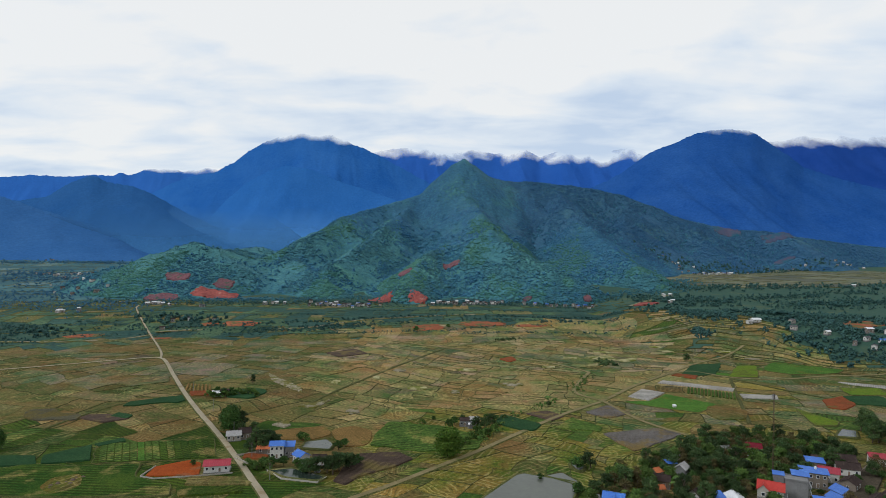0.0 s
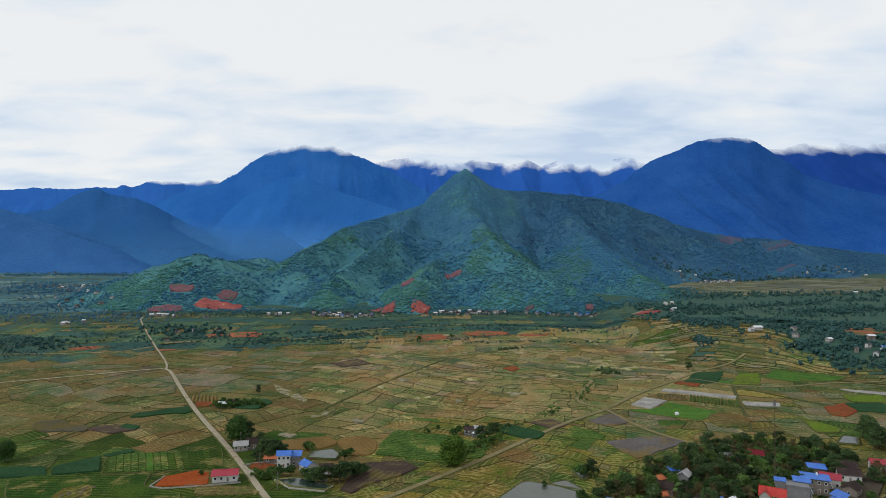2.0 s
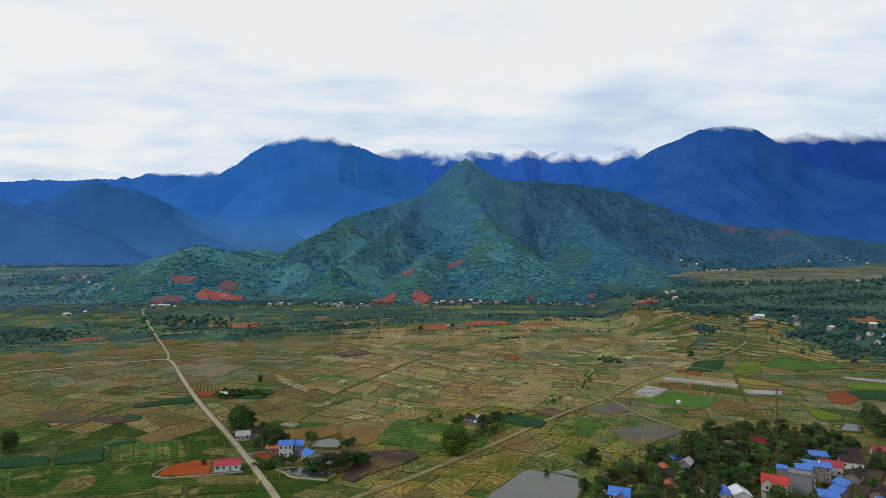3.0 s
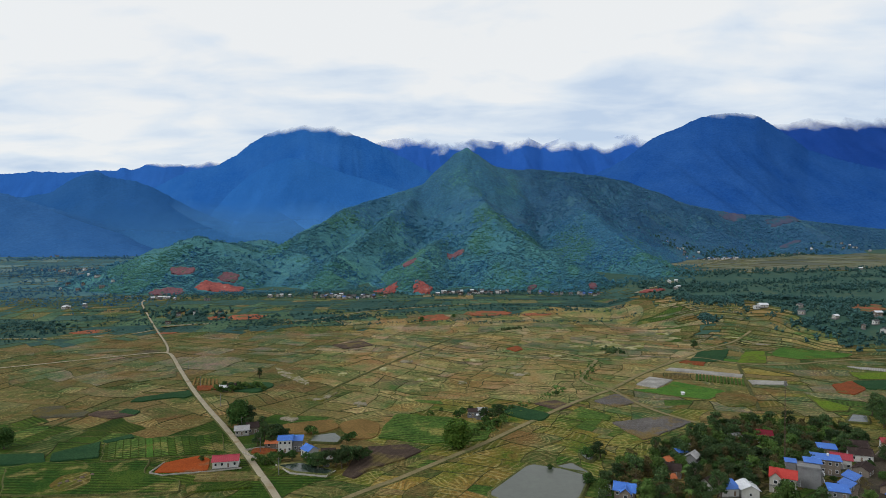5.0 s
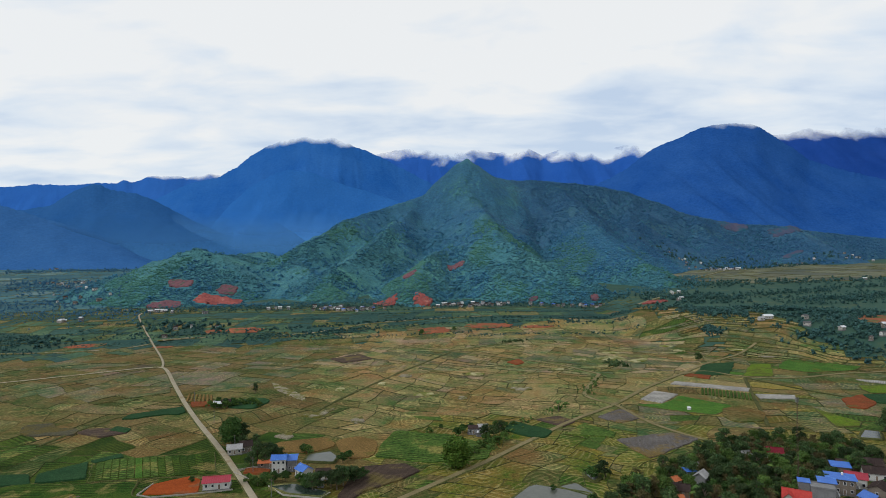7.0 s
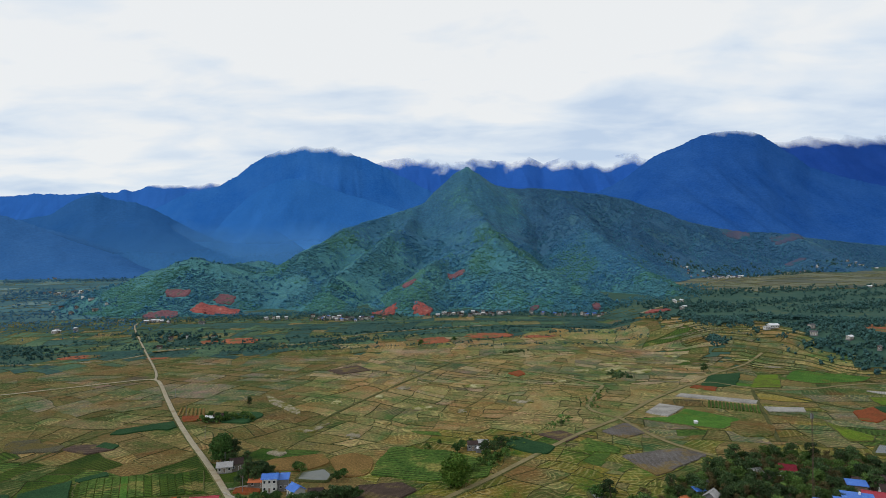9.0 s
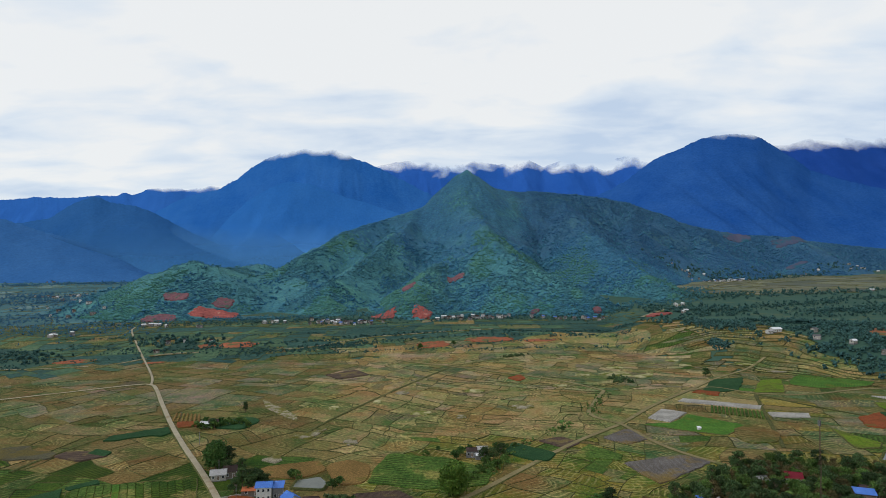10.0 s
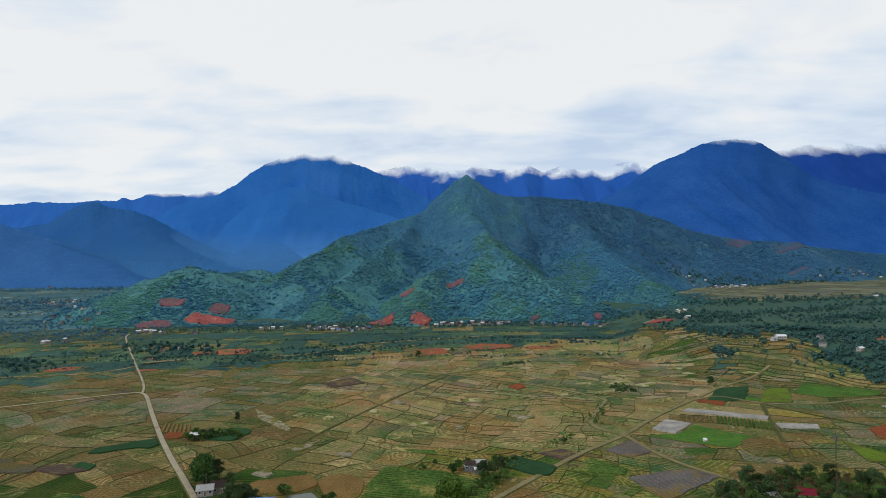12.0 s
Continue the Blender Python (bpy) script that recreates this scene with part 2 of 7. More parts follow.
def water(name, colour, rough=0.16):
    m = surface(name, colour, tuple(c * 1.3 for c in colour), fine=0.4, coarse=0.05, rough=rough, bump=0.03, vary=0.05, spec=0.32)
    return m


def hazed_forest(name, low, high, fade, depth, wisp=4.0, soft=0.6):
    """Forest of a distant range, blue haze put into its colour; the top fades out as into cloud."""
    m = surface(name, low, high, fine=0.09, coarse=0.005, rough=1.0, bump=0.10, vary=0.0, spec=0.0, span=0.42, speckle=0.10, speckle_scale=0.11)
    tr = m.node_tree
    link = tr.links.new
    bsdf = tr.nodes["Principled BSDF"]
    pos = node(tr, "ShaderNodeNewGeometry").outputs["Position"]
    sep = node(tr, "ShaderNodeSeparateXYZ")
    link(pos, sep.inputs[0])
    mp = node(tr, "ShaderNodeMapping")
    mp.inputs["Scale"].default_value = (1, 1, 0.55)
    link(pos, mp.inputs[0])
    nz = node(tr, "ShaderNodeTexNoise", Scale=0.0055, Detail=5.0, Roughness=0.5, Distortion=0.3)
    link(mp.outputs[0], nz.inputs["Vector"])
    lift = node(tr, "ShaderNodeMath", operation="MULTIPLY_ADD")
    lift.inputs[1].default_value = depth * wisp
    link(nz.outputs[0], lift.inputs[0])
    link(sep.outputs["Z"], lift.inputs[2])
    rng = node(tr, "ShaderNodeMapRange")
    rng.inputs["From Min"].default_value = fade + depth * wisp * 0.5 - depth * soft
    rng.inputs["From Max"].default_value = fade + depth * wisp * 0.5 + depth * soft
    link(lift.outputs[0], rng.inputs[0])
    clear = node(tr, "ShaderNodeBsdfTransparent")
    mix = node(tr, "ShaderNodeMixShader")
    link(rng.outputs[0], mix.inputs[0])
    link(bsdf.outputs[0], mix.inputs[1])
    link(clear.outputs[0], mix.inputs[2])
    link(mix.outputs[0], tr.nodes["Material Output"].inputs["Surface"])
    return m


M = {}
M["ground"] = surface("valley_grass", (0.022, 0.054, 0.042), (0.042, 0.080, 0.054), fine=0.35, coarse=0.02, third=(0.052, 0.076, 0.044), third_scale=0.03)
M["bund"] = surface("field_bank_grass", (0.046, 0.056, 0.017), (0.104, 0.098, 0.034), fine=0.35, coarse=0.025, vary=0.25, span=0.2, speckle=0.5, third=(0.17, 0.148, 0.062), third_scale=0.05, third_cut=0.62)


M["ditch"] = surface("wet_ditch_edge", (0.022, 0.030, 0.010), (0.054, 0.056, 0.020), fine=0.4, coarse=0.03, vary=0.2, span=0.2, speckle=0.4)


def paddy(name, warm, rows, row_dark, dim=1.0, blue=1.0, row_gain=0.34):
    """Harvested rice land: green, olive, tan and ochre by drifting noise, shifted plot by plot, with winding furrows."""
    m = surface(name, (0, 0, 0), (0.1, 0.1, 0.1), fine=0.5, coarse=0.03, vary=0.12, hue=0.010, rows=rows * 1.6, row_dark=row_dark, speckle=0.48, speckle_scale=0.7, row_gain=row_gain, row_pale=(0.26 * dim, 0.225 * dim, 0.085 * dim),
                third=(0.070, 0.056, 0.036), third_scale=0.016, third_cut=0.60)
    tr = m.node_tree
    link = tr.links.new
    first = [n for n in tr.nodes if n.type == "MIX"][0]
    frac = [n for n in tr.nodes if n.type == "MATH" and n.operation == "FRACT"][0]
    pos = node(tr, "ShaderNodeNewGeometry").outputs["Position"]
    total = None
    for scale, weight in ((0.007, 0.85), (0.028, 1.05), (0.10, 0.65), (0.45, 0.55)):
        n = node(tr, "ShaderNodeTexNoise", Scale=scale, Detail=4.0, Roughness=0.6)
        link(pos, n.inputs["Vector"])
        a = node(tr, "ShaderNodeMath", operation="MULTIPLY_ADD")
        a.inputs[1].default_value = weight
        link(n.outputs[0], a.inputs[0])
        if total is None:
            a.inputs[2].default_value = warm - 0.5 * (0.85 + 1.05 + 0.65 + 0.55) - 0.065 + 0.5
        else:
            link(total, a.inputs[2])
        total = a.outputs[0]
    plot = node(tr, "ShaderNodeMath", operation="MULTIPLY_ADD")
    plot.inputs[1].default_value = 0.13
    link(frac.outputs[0], plot.inputs[0])
    link(total, plot.inputs[2])
    ramp = node(tr, "ShaderNodeValToRGB")
    els = ramp.color_ramp.elements
    els[0].position, els[0].color = 0.06, (0.024, 0.060, 0.006, 1)
    els[1].position, els[1].color = 0.96, (0.225, 0.128, 0.030, 1)
    for at, colour in ((0.34, (0.052, 0.082, 0.009, 1)), (0.50, (0.104, 0.100, 0.015, 1)), (0.68, (0.162, 0.112, 0.022, 1))):
        els.new(at).color = colour
    # blue scales the blue channel; high values paint haze into the plot
    for e in els:
        e.color = (e.color[0] * dim * 0.89, e.color[1] * dim, e.color[2] * dim * blue * 1.38, 1.0)
    link(plot.outputs[0], ramp.inputs[0])
    ruddy = node(tr, "ShaderNodeTexNoise", Scale=0.019, Detail=6.0, Roughness=0.65, Distortion=0.8)
    link(pos, ruddy.inputs["Vector"])
    rust = node(tr, "ShaderNodeMapRange")
    rust.inputs["From Min"].default_value, rust.inputs["From Max"].default_value = 0.48, 0.62
    rust.inputs["To Max"].default_value = 0.7
    link(ruddy.outputs[0], rust.inputs[0])
    brown = node(tr, "ShaderNodeMix", data_type="RGBA")
    brown.inputs[7].default_value = (0.150 * dim, 0.078 * dim, 0.022 * dim, 1)
    link(rust.outputs[0], brown.inputs[0])
    link(ramp.outputs[0], brown.inputs[6])
    straw = node(tr, "ShaderNodeTexNoise", Scale=0.42, Detail=6.0, Roughness=0.78, Distortion=1.8)
    link(pos, straw.inputs["Vector"])
    cut = node(tr, "ShaderNodeMapRange")
    cut.inputs["From Min"].default_value, cut.inputs["From Max"].default_value = 0.60, 0.65
    cut.inputs["To Max"].default_value = 0.6
    link(straw.outputs[0], cut.inputs[0])
    fleck = node(tr, "ShaderNodeMix", data_type="RGBA")
    fleck.inputs[7].default_value = (0.31 * dim, 0.305 * dim, 0.16 * dim, 1)
    link(cut.outputs[0], fleck.inputs[0])
    link(brown.outputs[2], fleck.inputs[6])
    seed_w = node(tr, "ShaderNodeMath", operation="MULTIPLY")
    seed_w.inputs[1].default_value = 13.0
    link(frac.outputs[0], seed_w.inputs[0])
    bend = node(tr, "ShaderNodeTexNoise", Scale=0.024, Detail=2.0, Roughness=0.45)
    bend.noise_dimensions = "4D"
    link(pos, bend.inputs["Vector"])
    link(seed_w.outputs[0], bend.inputs["W"])
    turns = node(tr, "ShaderNodeMath", operation="MULTIPLY")
    turns.inputs[1].default_value = 34.0
    link(bend.outputs[0], turns.inputs[0])
    saw = node(tr, "ShaderNodeMath", operation="FRACT")
    link(turns.outputs[0], saw.inputs[0])
    where = node(tr, "ShaderNodeTexNoise", Scale=0.05, Detail=3.0, Roughness=0.6)
    link(pos, where.inputs["Vector"])
    patch = node(tr, "ShaderNodeMapRange")
    patch.inputs["From Min"].default_value, patch.inputs["From Max"].default_value = 0.44, 0.58
    link(where.outputs[0], patch.inputs[0])
    col = fleck.outputs[2]
    for at, wide, strength, colour in ((0.15, 0.16, 0.62, (0.046 * dim, 0.050 * dim, 0.012 * dim, 1)), (0.55, 0.15, 0.6, (0.285 * dim, 0.235 * dim, 0.085 * dim, 1))):
        gap = node(tr, "ShaderNodeMath", operation="SUBTRACT")
        gap.inputs[1].default_value = at
        link(saw.outputs[0], gap.inputs[0])
        far = node(tr, "ShaderNodeMath", operation="ABSOLUTE")
        link(gap.outputs[0], far.inputs[0])
        line = node(tr, "ShaderNodeMapRange")
        line.inputs["From Min"].default_value, line.inputs["From Max"].default_value = wide, wide * 0.35
        line.inputs["To Max"].default_value = strength
        link(far.outputs[0], line.inputs[0])
        amount = node(tr, "ShaderNodeMath", operation="MULTIPLY")
        link(line.outputs[0], amount.inputs[0])
        link(patch.outputs[0], amount.inputs[1])
        furrow = node(tr, "ShaderNodeMix", data_type="RGBA")
        furrow.inputs[7].default_value = colour
        link(amount.outputs[0], furrow.inputs[0])
        link(col, furrow.inputs[6])
        col = furrow.outputs[2]
    for l in list(first.outputs[2].links):
        link(col, l.to_socket)
    return m


M["stubble"] = paddy("harvested_paddy", 0.085, 1.6, 0.72, 1.2, 1.5)
M["ochre"] = paddy("dry_ochre_paddy", 0.13, 1.8, 0.72, 1.16, 1.5)
M["olive"] = paddy("olive_paddy", 0.05, 1.5, 0.74, 1.14, 1.5)
M["weedy"] = paddy("weedy_paddy", -0.01, 1.8, 0.76, 1.0, 1.6)
M["gold"] = paddy("golden_stubble_paddy", 0.02, 2.0, 0.58, 1.0, 0.6, 0.5)
M["fallow"] = paddy("dull_fallow_paddy", 0.10, 1.9, 0.66, 0.76, 1.2)
M["rough_green"] = paddy("dull_green_paddy", -0.03, 1.9, 0.72, 0.76, 1.2)
# Raised blue paints distance haze into these three paddies.
M["straw"] = paddy("hazed_straw_paddy", 0.10, 1.8, 0.8, 1.40, 2.1)
M["east_fallow"] = paddy("hazed_eastern_paddy", -0.02, 1.9, 0.7, 0.98, 2.6)
M["east_green"] = paddy("hazed_green_eastern_paddy", -0.09, 1.9, 0.74, 0.98, 2.1)
# Riverside meadows in their own greens, with some haze blue mixed in.
M["belt"] = surface("hazed_riverside_fields", (0.034, 0.074, 0.043), (0.070, 0.110, 0.056), fine=0.2, coarse=0.02, vary=0.2, span=0.2, speckle=0.4, speckle_scale=0.3)
M["belt_dark"] = surface("hazed_dark_meadow", (0.019, 0.053, 0.046), (0.038, 0.078, 0.059), fine=0.2, coarse=0.02, vary=0.15, span=0.2, speckle=0.4, speckle_scale=0.3)
M["green"] = surface("green_grass_field", (0.015, 0.042, 0.004), (0.050, 0.074, 0.008), fine=0.6, coarse=0.05, span=0.2, speckle=0.5, rows=2.6, row_dark=0.58, vary=0.18, hue=0.012, third=(0.16, 0.13, 0.04), third_scale=0.06, third_cut=0.57)
M["lush"] = surface("lush_yellow_green_grass", (0.024, 0.058, 0.008), (0.076, 0.112, 0.020), fine=0.4, coarse=0.05, span=0.22, speckle=0.55, speckle_scale=0.7, rows=2.6, row_dark=0.58, vary=0.12, third=(0.15, 0.14, 0.035), third_scale=0.05, third_cut=0.56)
M["bright"] = surface("bright_young_rice", (0.030, 0.085, 0.010), (0.070, 0.138, 0.018), fine=0.6, coarse=0.06, vary=0.08, span=0.18, speckle=0.4, rows=1.8, row_dark=0.82, third=(0.085, 0.10, 0.014), third_scale=0.05, third_cut=0.56)
M["yellow"] = surface("yellow_green_rice", (0.060, 0.115, 0.007), (0.125, 0.16, 0.012), fine=0.7, coarse=0.05, vary=0.08, span=0.2, speckle=0.45, rows=1.8, row_dark=0.8, third=(0.075, 0.092, 0.014), third_scale=0.05, third_cut=0.50)
M["dark"] = surface("dark_green_crop", (0.014, 0.042, 0.017), (0.030, 0.068, 0.025), fine=0.9, coarse=0.08, vary=0.12, bump=0.8, speckle=0.35, spec=0.05, rough=1.0)
M["brown"] = surface("ploughed_brown_earth", (0.038, 0.028, 0.021), (0.085, 0.058, 0.042), speckle=0.4, fine=0.5, coarse=0.05, vary=0.12, rows=3.0, row_dark=0.85, third=(0.11, 0.085, 0.03), third_scale=0.05, third_cut=0.52)
# The pale grey-blue rows paint in sky glints between the stubble.
M["grey"] = surface("wet_grey_paddy", (0.062, 0.052, 0.042), (0.108, 0.094, 0.082), fine=1.2, coarse=0.08, vary=0.15, span=0.2, rows=1.3, row_pale=(0.218, 0.218, 0.227), speckle=0.6, rough=0.7, third=(0.126, 0.087, 0.025), third_scale=0.06, third_cut=0.51)
M["pale"] = surface("pale_dry_straw", (0.22, 0.20, 0.09), (0.36, 0.33, 0.18), fine=0.9, coarse=0.09, vary=0.1, third=(0.11, 0.12, 0.02), third_scale=0.11, third_cut=0.46, speckle=0.4)
M["ash"] = surface("ash_grey_stubble", (0.050, 0.048, 0.030), (0.088, 0.080, 0.048), fine=0.6, coarse=0.05, vary=0.08, span=0.2, speckle=0.5, third=(0.084, 0.068, 0.020), third_scale=0.06, third_cut=0.44)
M["red"] = surface("red_laterite_soil", (0.18, 0.038, 0.007), (0.28, 0.060, 0.011), speckle=0.22, fine=0.5, coarse=0.05, vary=0.1, third=(0.15, 0.075, 0.035), third_scale=0.05, third_cut=0.55)
M["red_soft"] = surface("brownish_red_soil", (0.12, 0.036, 0.012), (0.195, 0.054, 0.018), speckle=0.35, fine=0.5, coarse=0.05, vary=0.1, span=0.2, third=(0.10, 0.085, 0.022), third_scale=0.07, third_cut=0.54)
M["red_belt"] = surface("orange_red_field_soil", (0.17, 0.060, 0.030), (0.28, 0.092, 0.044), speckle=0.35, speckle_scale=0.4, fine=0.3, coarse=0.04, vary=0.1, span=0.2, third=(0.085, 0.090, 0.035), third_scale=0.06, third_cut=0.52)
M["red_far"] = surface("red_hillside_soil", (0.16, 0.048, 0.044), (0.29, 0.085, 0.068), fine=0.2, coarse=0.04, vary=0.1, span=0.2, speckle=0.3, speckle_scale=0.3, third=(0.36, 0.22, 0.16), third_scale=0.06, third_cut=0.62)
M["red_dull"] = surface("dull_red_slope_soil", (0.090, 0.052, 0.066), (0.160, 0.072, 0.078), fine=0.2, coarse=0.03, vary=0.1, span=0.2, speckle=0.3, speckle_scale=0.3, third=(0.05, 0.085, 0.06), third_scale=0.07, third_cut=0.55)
M["sheet"] = surface("grey_plastic_mulch", (0.16, 0.148, 0.125), (0.34, 0.32, 0.28), fine=1.2, coarse=0.1, span=0.2, rows=1.5, row_dark=0.7, rough=0.45, vary=0.1)
M["sand"] = surface("grey_sandy_earth", (0.15, 0.13, 0.085), (0.26, 0.23, 0.165), span=0.2, speckle=0.45, fine=0.8, coarse=0.07, vary=0.1, third=(0.098, 0.092, 0.020), third_scale=0.13, third_cut=0.46)
M["road"] = surface("pale_concrete_lane", (0.22, 0.19, 0.13), (0.33, 0.285, 0.20), fine=0.7, coarse=0.09, vary=0.06, third=(0.22, 0.17, 0.10), third_scale=0.08)
M["track"] = surface("earth_farm_track", (0.12, 0.10, 0.045), (0.21, 0.17, 0.085), fine=0.6, coarse=0.06, vary=0.08, third=(0.09, 0.10, 0.03), third_scale=0.09)
M["lane_dust"] = surface("pale_dusty_lane", (0.12, 0.098, 0.075), (0.19, 0.158, 0.122), fine=0.6, coarse=0.08, vary=0.08, span=0.2, speckle=0.3)
M["dust"] = surface("trodden_dusty_earth", (0.038, 0.032, 0.022), (0.072, 0.058, 0.040), fine=0.6, coarse=0.08, vary=0.08, span=0.2, speckle=0.35, third=(0.05, 0.055, 0.025), third_scale=0.09, third_cut=0.58)
M["water"] = water("pond_water", (0.062, 0.068, 0.052), 0.24)
M["water_dark"] = water("dark_pond_water", (0.02, 0.03, 0.022))
# Hill grass and crowns carry blue haze in their colour, more up the slope.
M["hill"] = surface("hill_grass_haze_low", (0.041, 0.121, 0.155), (0.065, 0.167, 0.168), third=(0.075, 0.189, 0.165), fine=0.09, coarse=0.008, vary=0.0, span=0.18, speckle=0.3, speckle_scale=0.16, third_scale=0.009, third_cut=0.54, bump=0.3)
M["hill_mid"] = surface("hill_grass_haze_mid", (0.031, 0.092, 0.161), (0.046, 0.123, 0.171), third=(0.050, 0.135, 0.161), fine=0.09, coarse=0.008, vary=0.0, span=0.18, speckle=0.3, speckle_scale=0.16, third_scale=0.009, third_cut=0.54, bump=0.3)
M["hill_high"] = surface("hill_grass_haze_high", (0.029, 0.078, 0.144), (0.042, 0.102, 0.155), third=(0.046, 0.109, 0.141), fine=0.09, coarse=0.008, vary=0.0, span=0.18, speckle=0.3, speckle_scale=0.16, third_scale=0.009, third_cut=0.54, bump=0.3)
M["tuft_low"] = surface("hazed_lower_foliage", (0.037, 0.108, 0.152), (0.061, 0.152, 0.166), fine=0.06, coarse=0.010, vary=0.11, span=0.16, hue=0.010, bump=0.0, spec=0.05)
M["tuft_fresh"] = surface("hazed_bamboo_foliage", (0.045, 0.131, 0.122), (0.072, 0.172, 0.128), fine=0.06, coarse=0.010, vary=0.11, span=0.16, hue=0.010, bump=0.0, spec=0.05)
M["tuft"] = surface("hazed_tree_foliage", (0.037, 0.117, 0.224), (0.057, 0.155, 0.241), fine=0.06, coarse=0.010, vary=0.11, span=0.16, hue=0.010, bump=0.0, spec=0.05)
M["tuft_high"] = surface("hazed_upper_foliage", (0.032, 0.093, 0.181), (0.046, 0.118, 0.198), fine=0.06, coarse=0.010, vary=0.11, span=0.16, hue=0.010, bump=0.0, spec=0.05)
M["tuft_gully"] = surface("hazed_gully_tint", (0.040, 0.126, 0.211), (0.064, 0.172, 0.229), fine=0.06, coarse=0.010, vary=0.11, span=0.16, hue=0.010, bump=0.0, spec=0.05)
# Far western crowns, with the blue of the haze mixed into the leaf colour.
M["tuft_west"] = surface("hazed_west_foliage", (0.031, 0.096, 0.172), (0.065, 0.148, 0.208), fine=0.05, coarse=0.006, vary=0.14, span=0.16, bump=0.0, spec=0.1)
# Crowns across the valley, bluer than the near leaves to suggest haze.
M["tuft_near"] = surface("hazed_valley_foliage", (0.022, 0.058, 0.056), (0.046, 0.095, 0.079), fine=0.4, coarse=0.02, vary=0.3, hue=0.03, bump=0.0, spec=0.1)
M["leaf"] = surface("tree_leaves", (0.021, 0.045, 0.014), (0.060, 0.092, 0.028), fine=0.8, coarse=0.15, tone=0.42, vary=0.35, hue=0.035, bump=0.0, spec=0.15, rough=0.7)
M["leaf_bright"] = surface("bright_tree_leaves", (0.038, 0.080, 0.014), (0.088, 0.138, 0.028), tone=0.25, fine=0.8, coarse=0.15, vary=0.3, hue=0.02, bump=0.0, spec=0.15, rough=0.7)
M["leaf_lone"] = surface("fresh_green_leaves", (0.042, 0.090, 0.010), (0.100, 0.160, 0.020), fine=0.8, coarse=0.15, vary=0.3, hue=0.02, bump=0.0, spec=0.15, rough=0.7)
M["leaf_mid"] = surface("mid_green_leaves", (0.024, 0.060, 0.012), (0.060, 0.112, 0.022), tone=0.2, fine=0.8, coarse=0.15, vary=0.3, hue=0.02, bump=0.0, spec=0.15, rough=0.7)
M["leaf_dry"] = surface("dry_brown_leaves", (0.060, 0.055, 0.021), (0.119, 0.093, 0.038), fine=0.8, coarse=0.15, vary=0.3, hue=0.02, bump=0.0, spec=0.1, rough=0.8)
M["crop_leaf"] = surface("crop_foliage", (0.014, 0.042, 0.017), (0.032, 0.070, 0.026), fine=0.6, coarse=0.06, vary=0.2, hue=0.01, bump=0.0, spec=0.02, rough=1.0)
M["bare"] = surface("bare_ochre_earth", (0.11, 0.072, 0.021), (0.185, 0.112, 0.036), fine=0.7, coarse=0.05, vary=0.08, span=0.2, speckle=0.4, rows=1.8, row_dark=0.85, third=(0.098, 0.090, 0.018), third_scale=0.05, third_cut=0.58)
M["riser"] = surface("terrace_bank_grass", (0.066, 0.080, 0.026), (0.125, 0.126, 0.044), fine=0.5, coarse=0.05, vary=0.15, speckle=0.3)
# Far fields and cleared slope: distance haze tinted into their colours.
M["far_green"] = surface("hazed_green_fields", (0.034, 0.094, 0.120), (0.067, 0.139, 0.139), fine=0.05, coarse=0.01, vary=0.2, span=0.2)
M["far_olive"] = surface("hazed_olive_fields", (0.080, 0.092, 0.064), (0.130, 0.128, 0.082), fine=0.06, coarse=0.01, vary=0.2, span=0.2, speckle=0.2, speckle_scale=0.1)
M["far_dull"] = surface("hazed_dull_fields", (0.060, 0.076, 0.060), (0.098, 0.104, 0.076), fine=0.06, coarse=0.01, vary=0.2, span=0.2)
M["far_pale"] = surface("hazed_pale_fields", (0.071, 0.129, 0.136), (0.115, 0.172, 0.163), fine=0.06, coarse=0.01, vary=0.2, span=0.2)
M["brown_far"] = surface("hazed_cleared_slope", (0.045, 0.058, 0.105), (0.082, 0.074, 0.105), fine=0.05, coarse=0.01, vary=0.1, third=(0.02, 0.08, 0.12), third_scale=0.02, third_cut=0.5)
M["bark"] = surface("bark", (0.08, 0.06, 0.045), (0.16, 0.125, 0.09), fine=3.0, coarse=0.5, position=False)
# Blue haze painted into the far forest, with its own tint for each range.
M["far_a"] = hazed_forest("hazed_forest_near", (0.017, 0.070, 0.210), (0.036, 0.108, 0.265), 5000, 40)
M["far_g"] = hazed_forest("hazed_forest_valley", (0.026, 0.086, 0.235), (0.046, 0.122, 0.285), 5000, 40)
M["far_b"] = hazed_forest("hazed_forest_west", (0.013, 0.078, 0.297), (0.043, 0.143, 0.386), 742, 34)
M["far_s"] = hazed_forest("hazed_forest_spur", (0.024, 0.110, 0.353), (0.043, 0.152, 0.414), 5000, 40)
M["far_c"] = hazed_forest("hazed_forest_back_west", (0.025, 0.094, 0.33), (0.038, 0.126, 0.39), 668, 26)
M["far_d"] = hazed_forest("hazed_forest_back", (0.018, 0.074, 0.302), (0.034, 0.108, 0.381), 832, 80, 4.0, 0.55)
M["far_e"] = hazed_forest("hazed_forest_east", (0.008, 0.046, 0.202), (0.032, 0.098, 0.286), 706, 38)
M["far_f"] = hazed_forest("hazed_forest_back_east", (0.010, 0.040, 0.195), (0.020, 0.058, 0.240), 872, 78, 3.0, 0.7)
# Pale blue in place of valley mist, thinning out towards the top.
M["foot_a"] = hazed_forest("pale_mist_west", (0.072, 0.201, 0.456), (0.089, 0.235, 0.493), 190, 110, 1.0, 0.8)
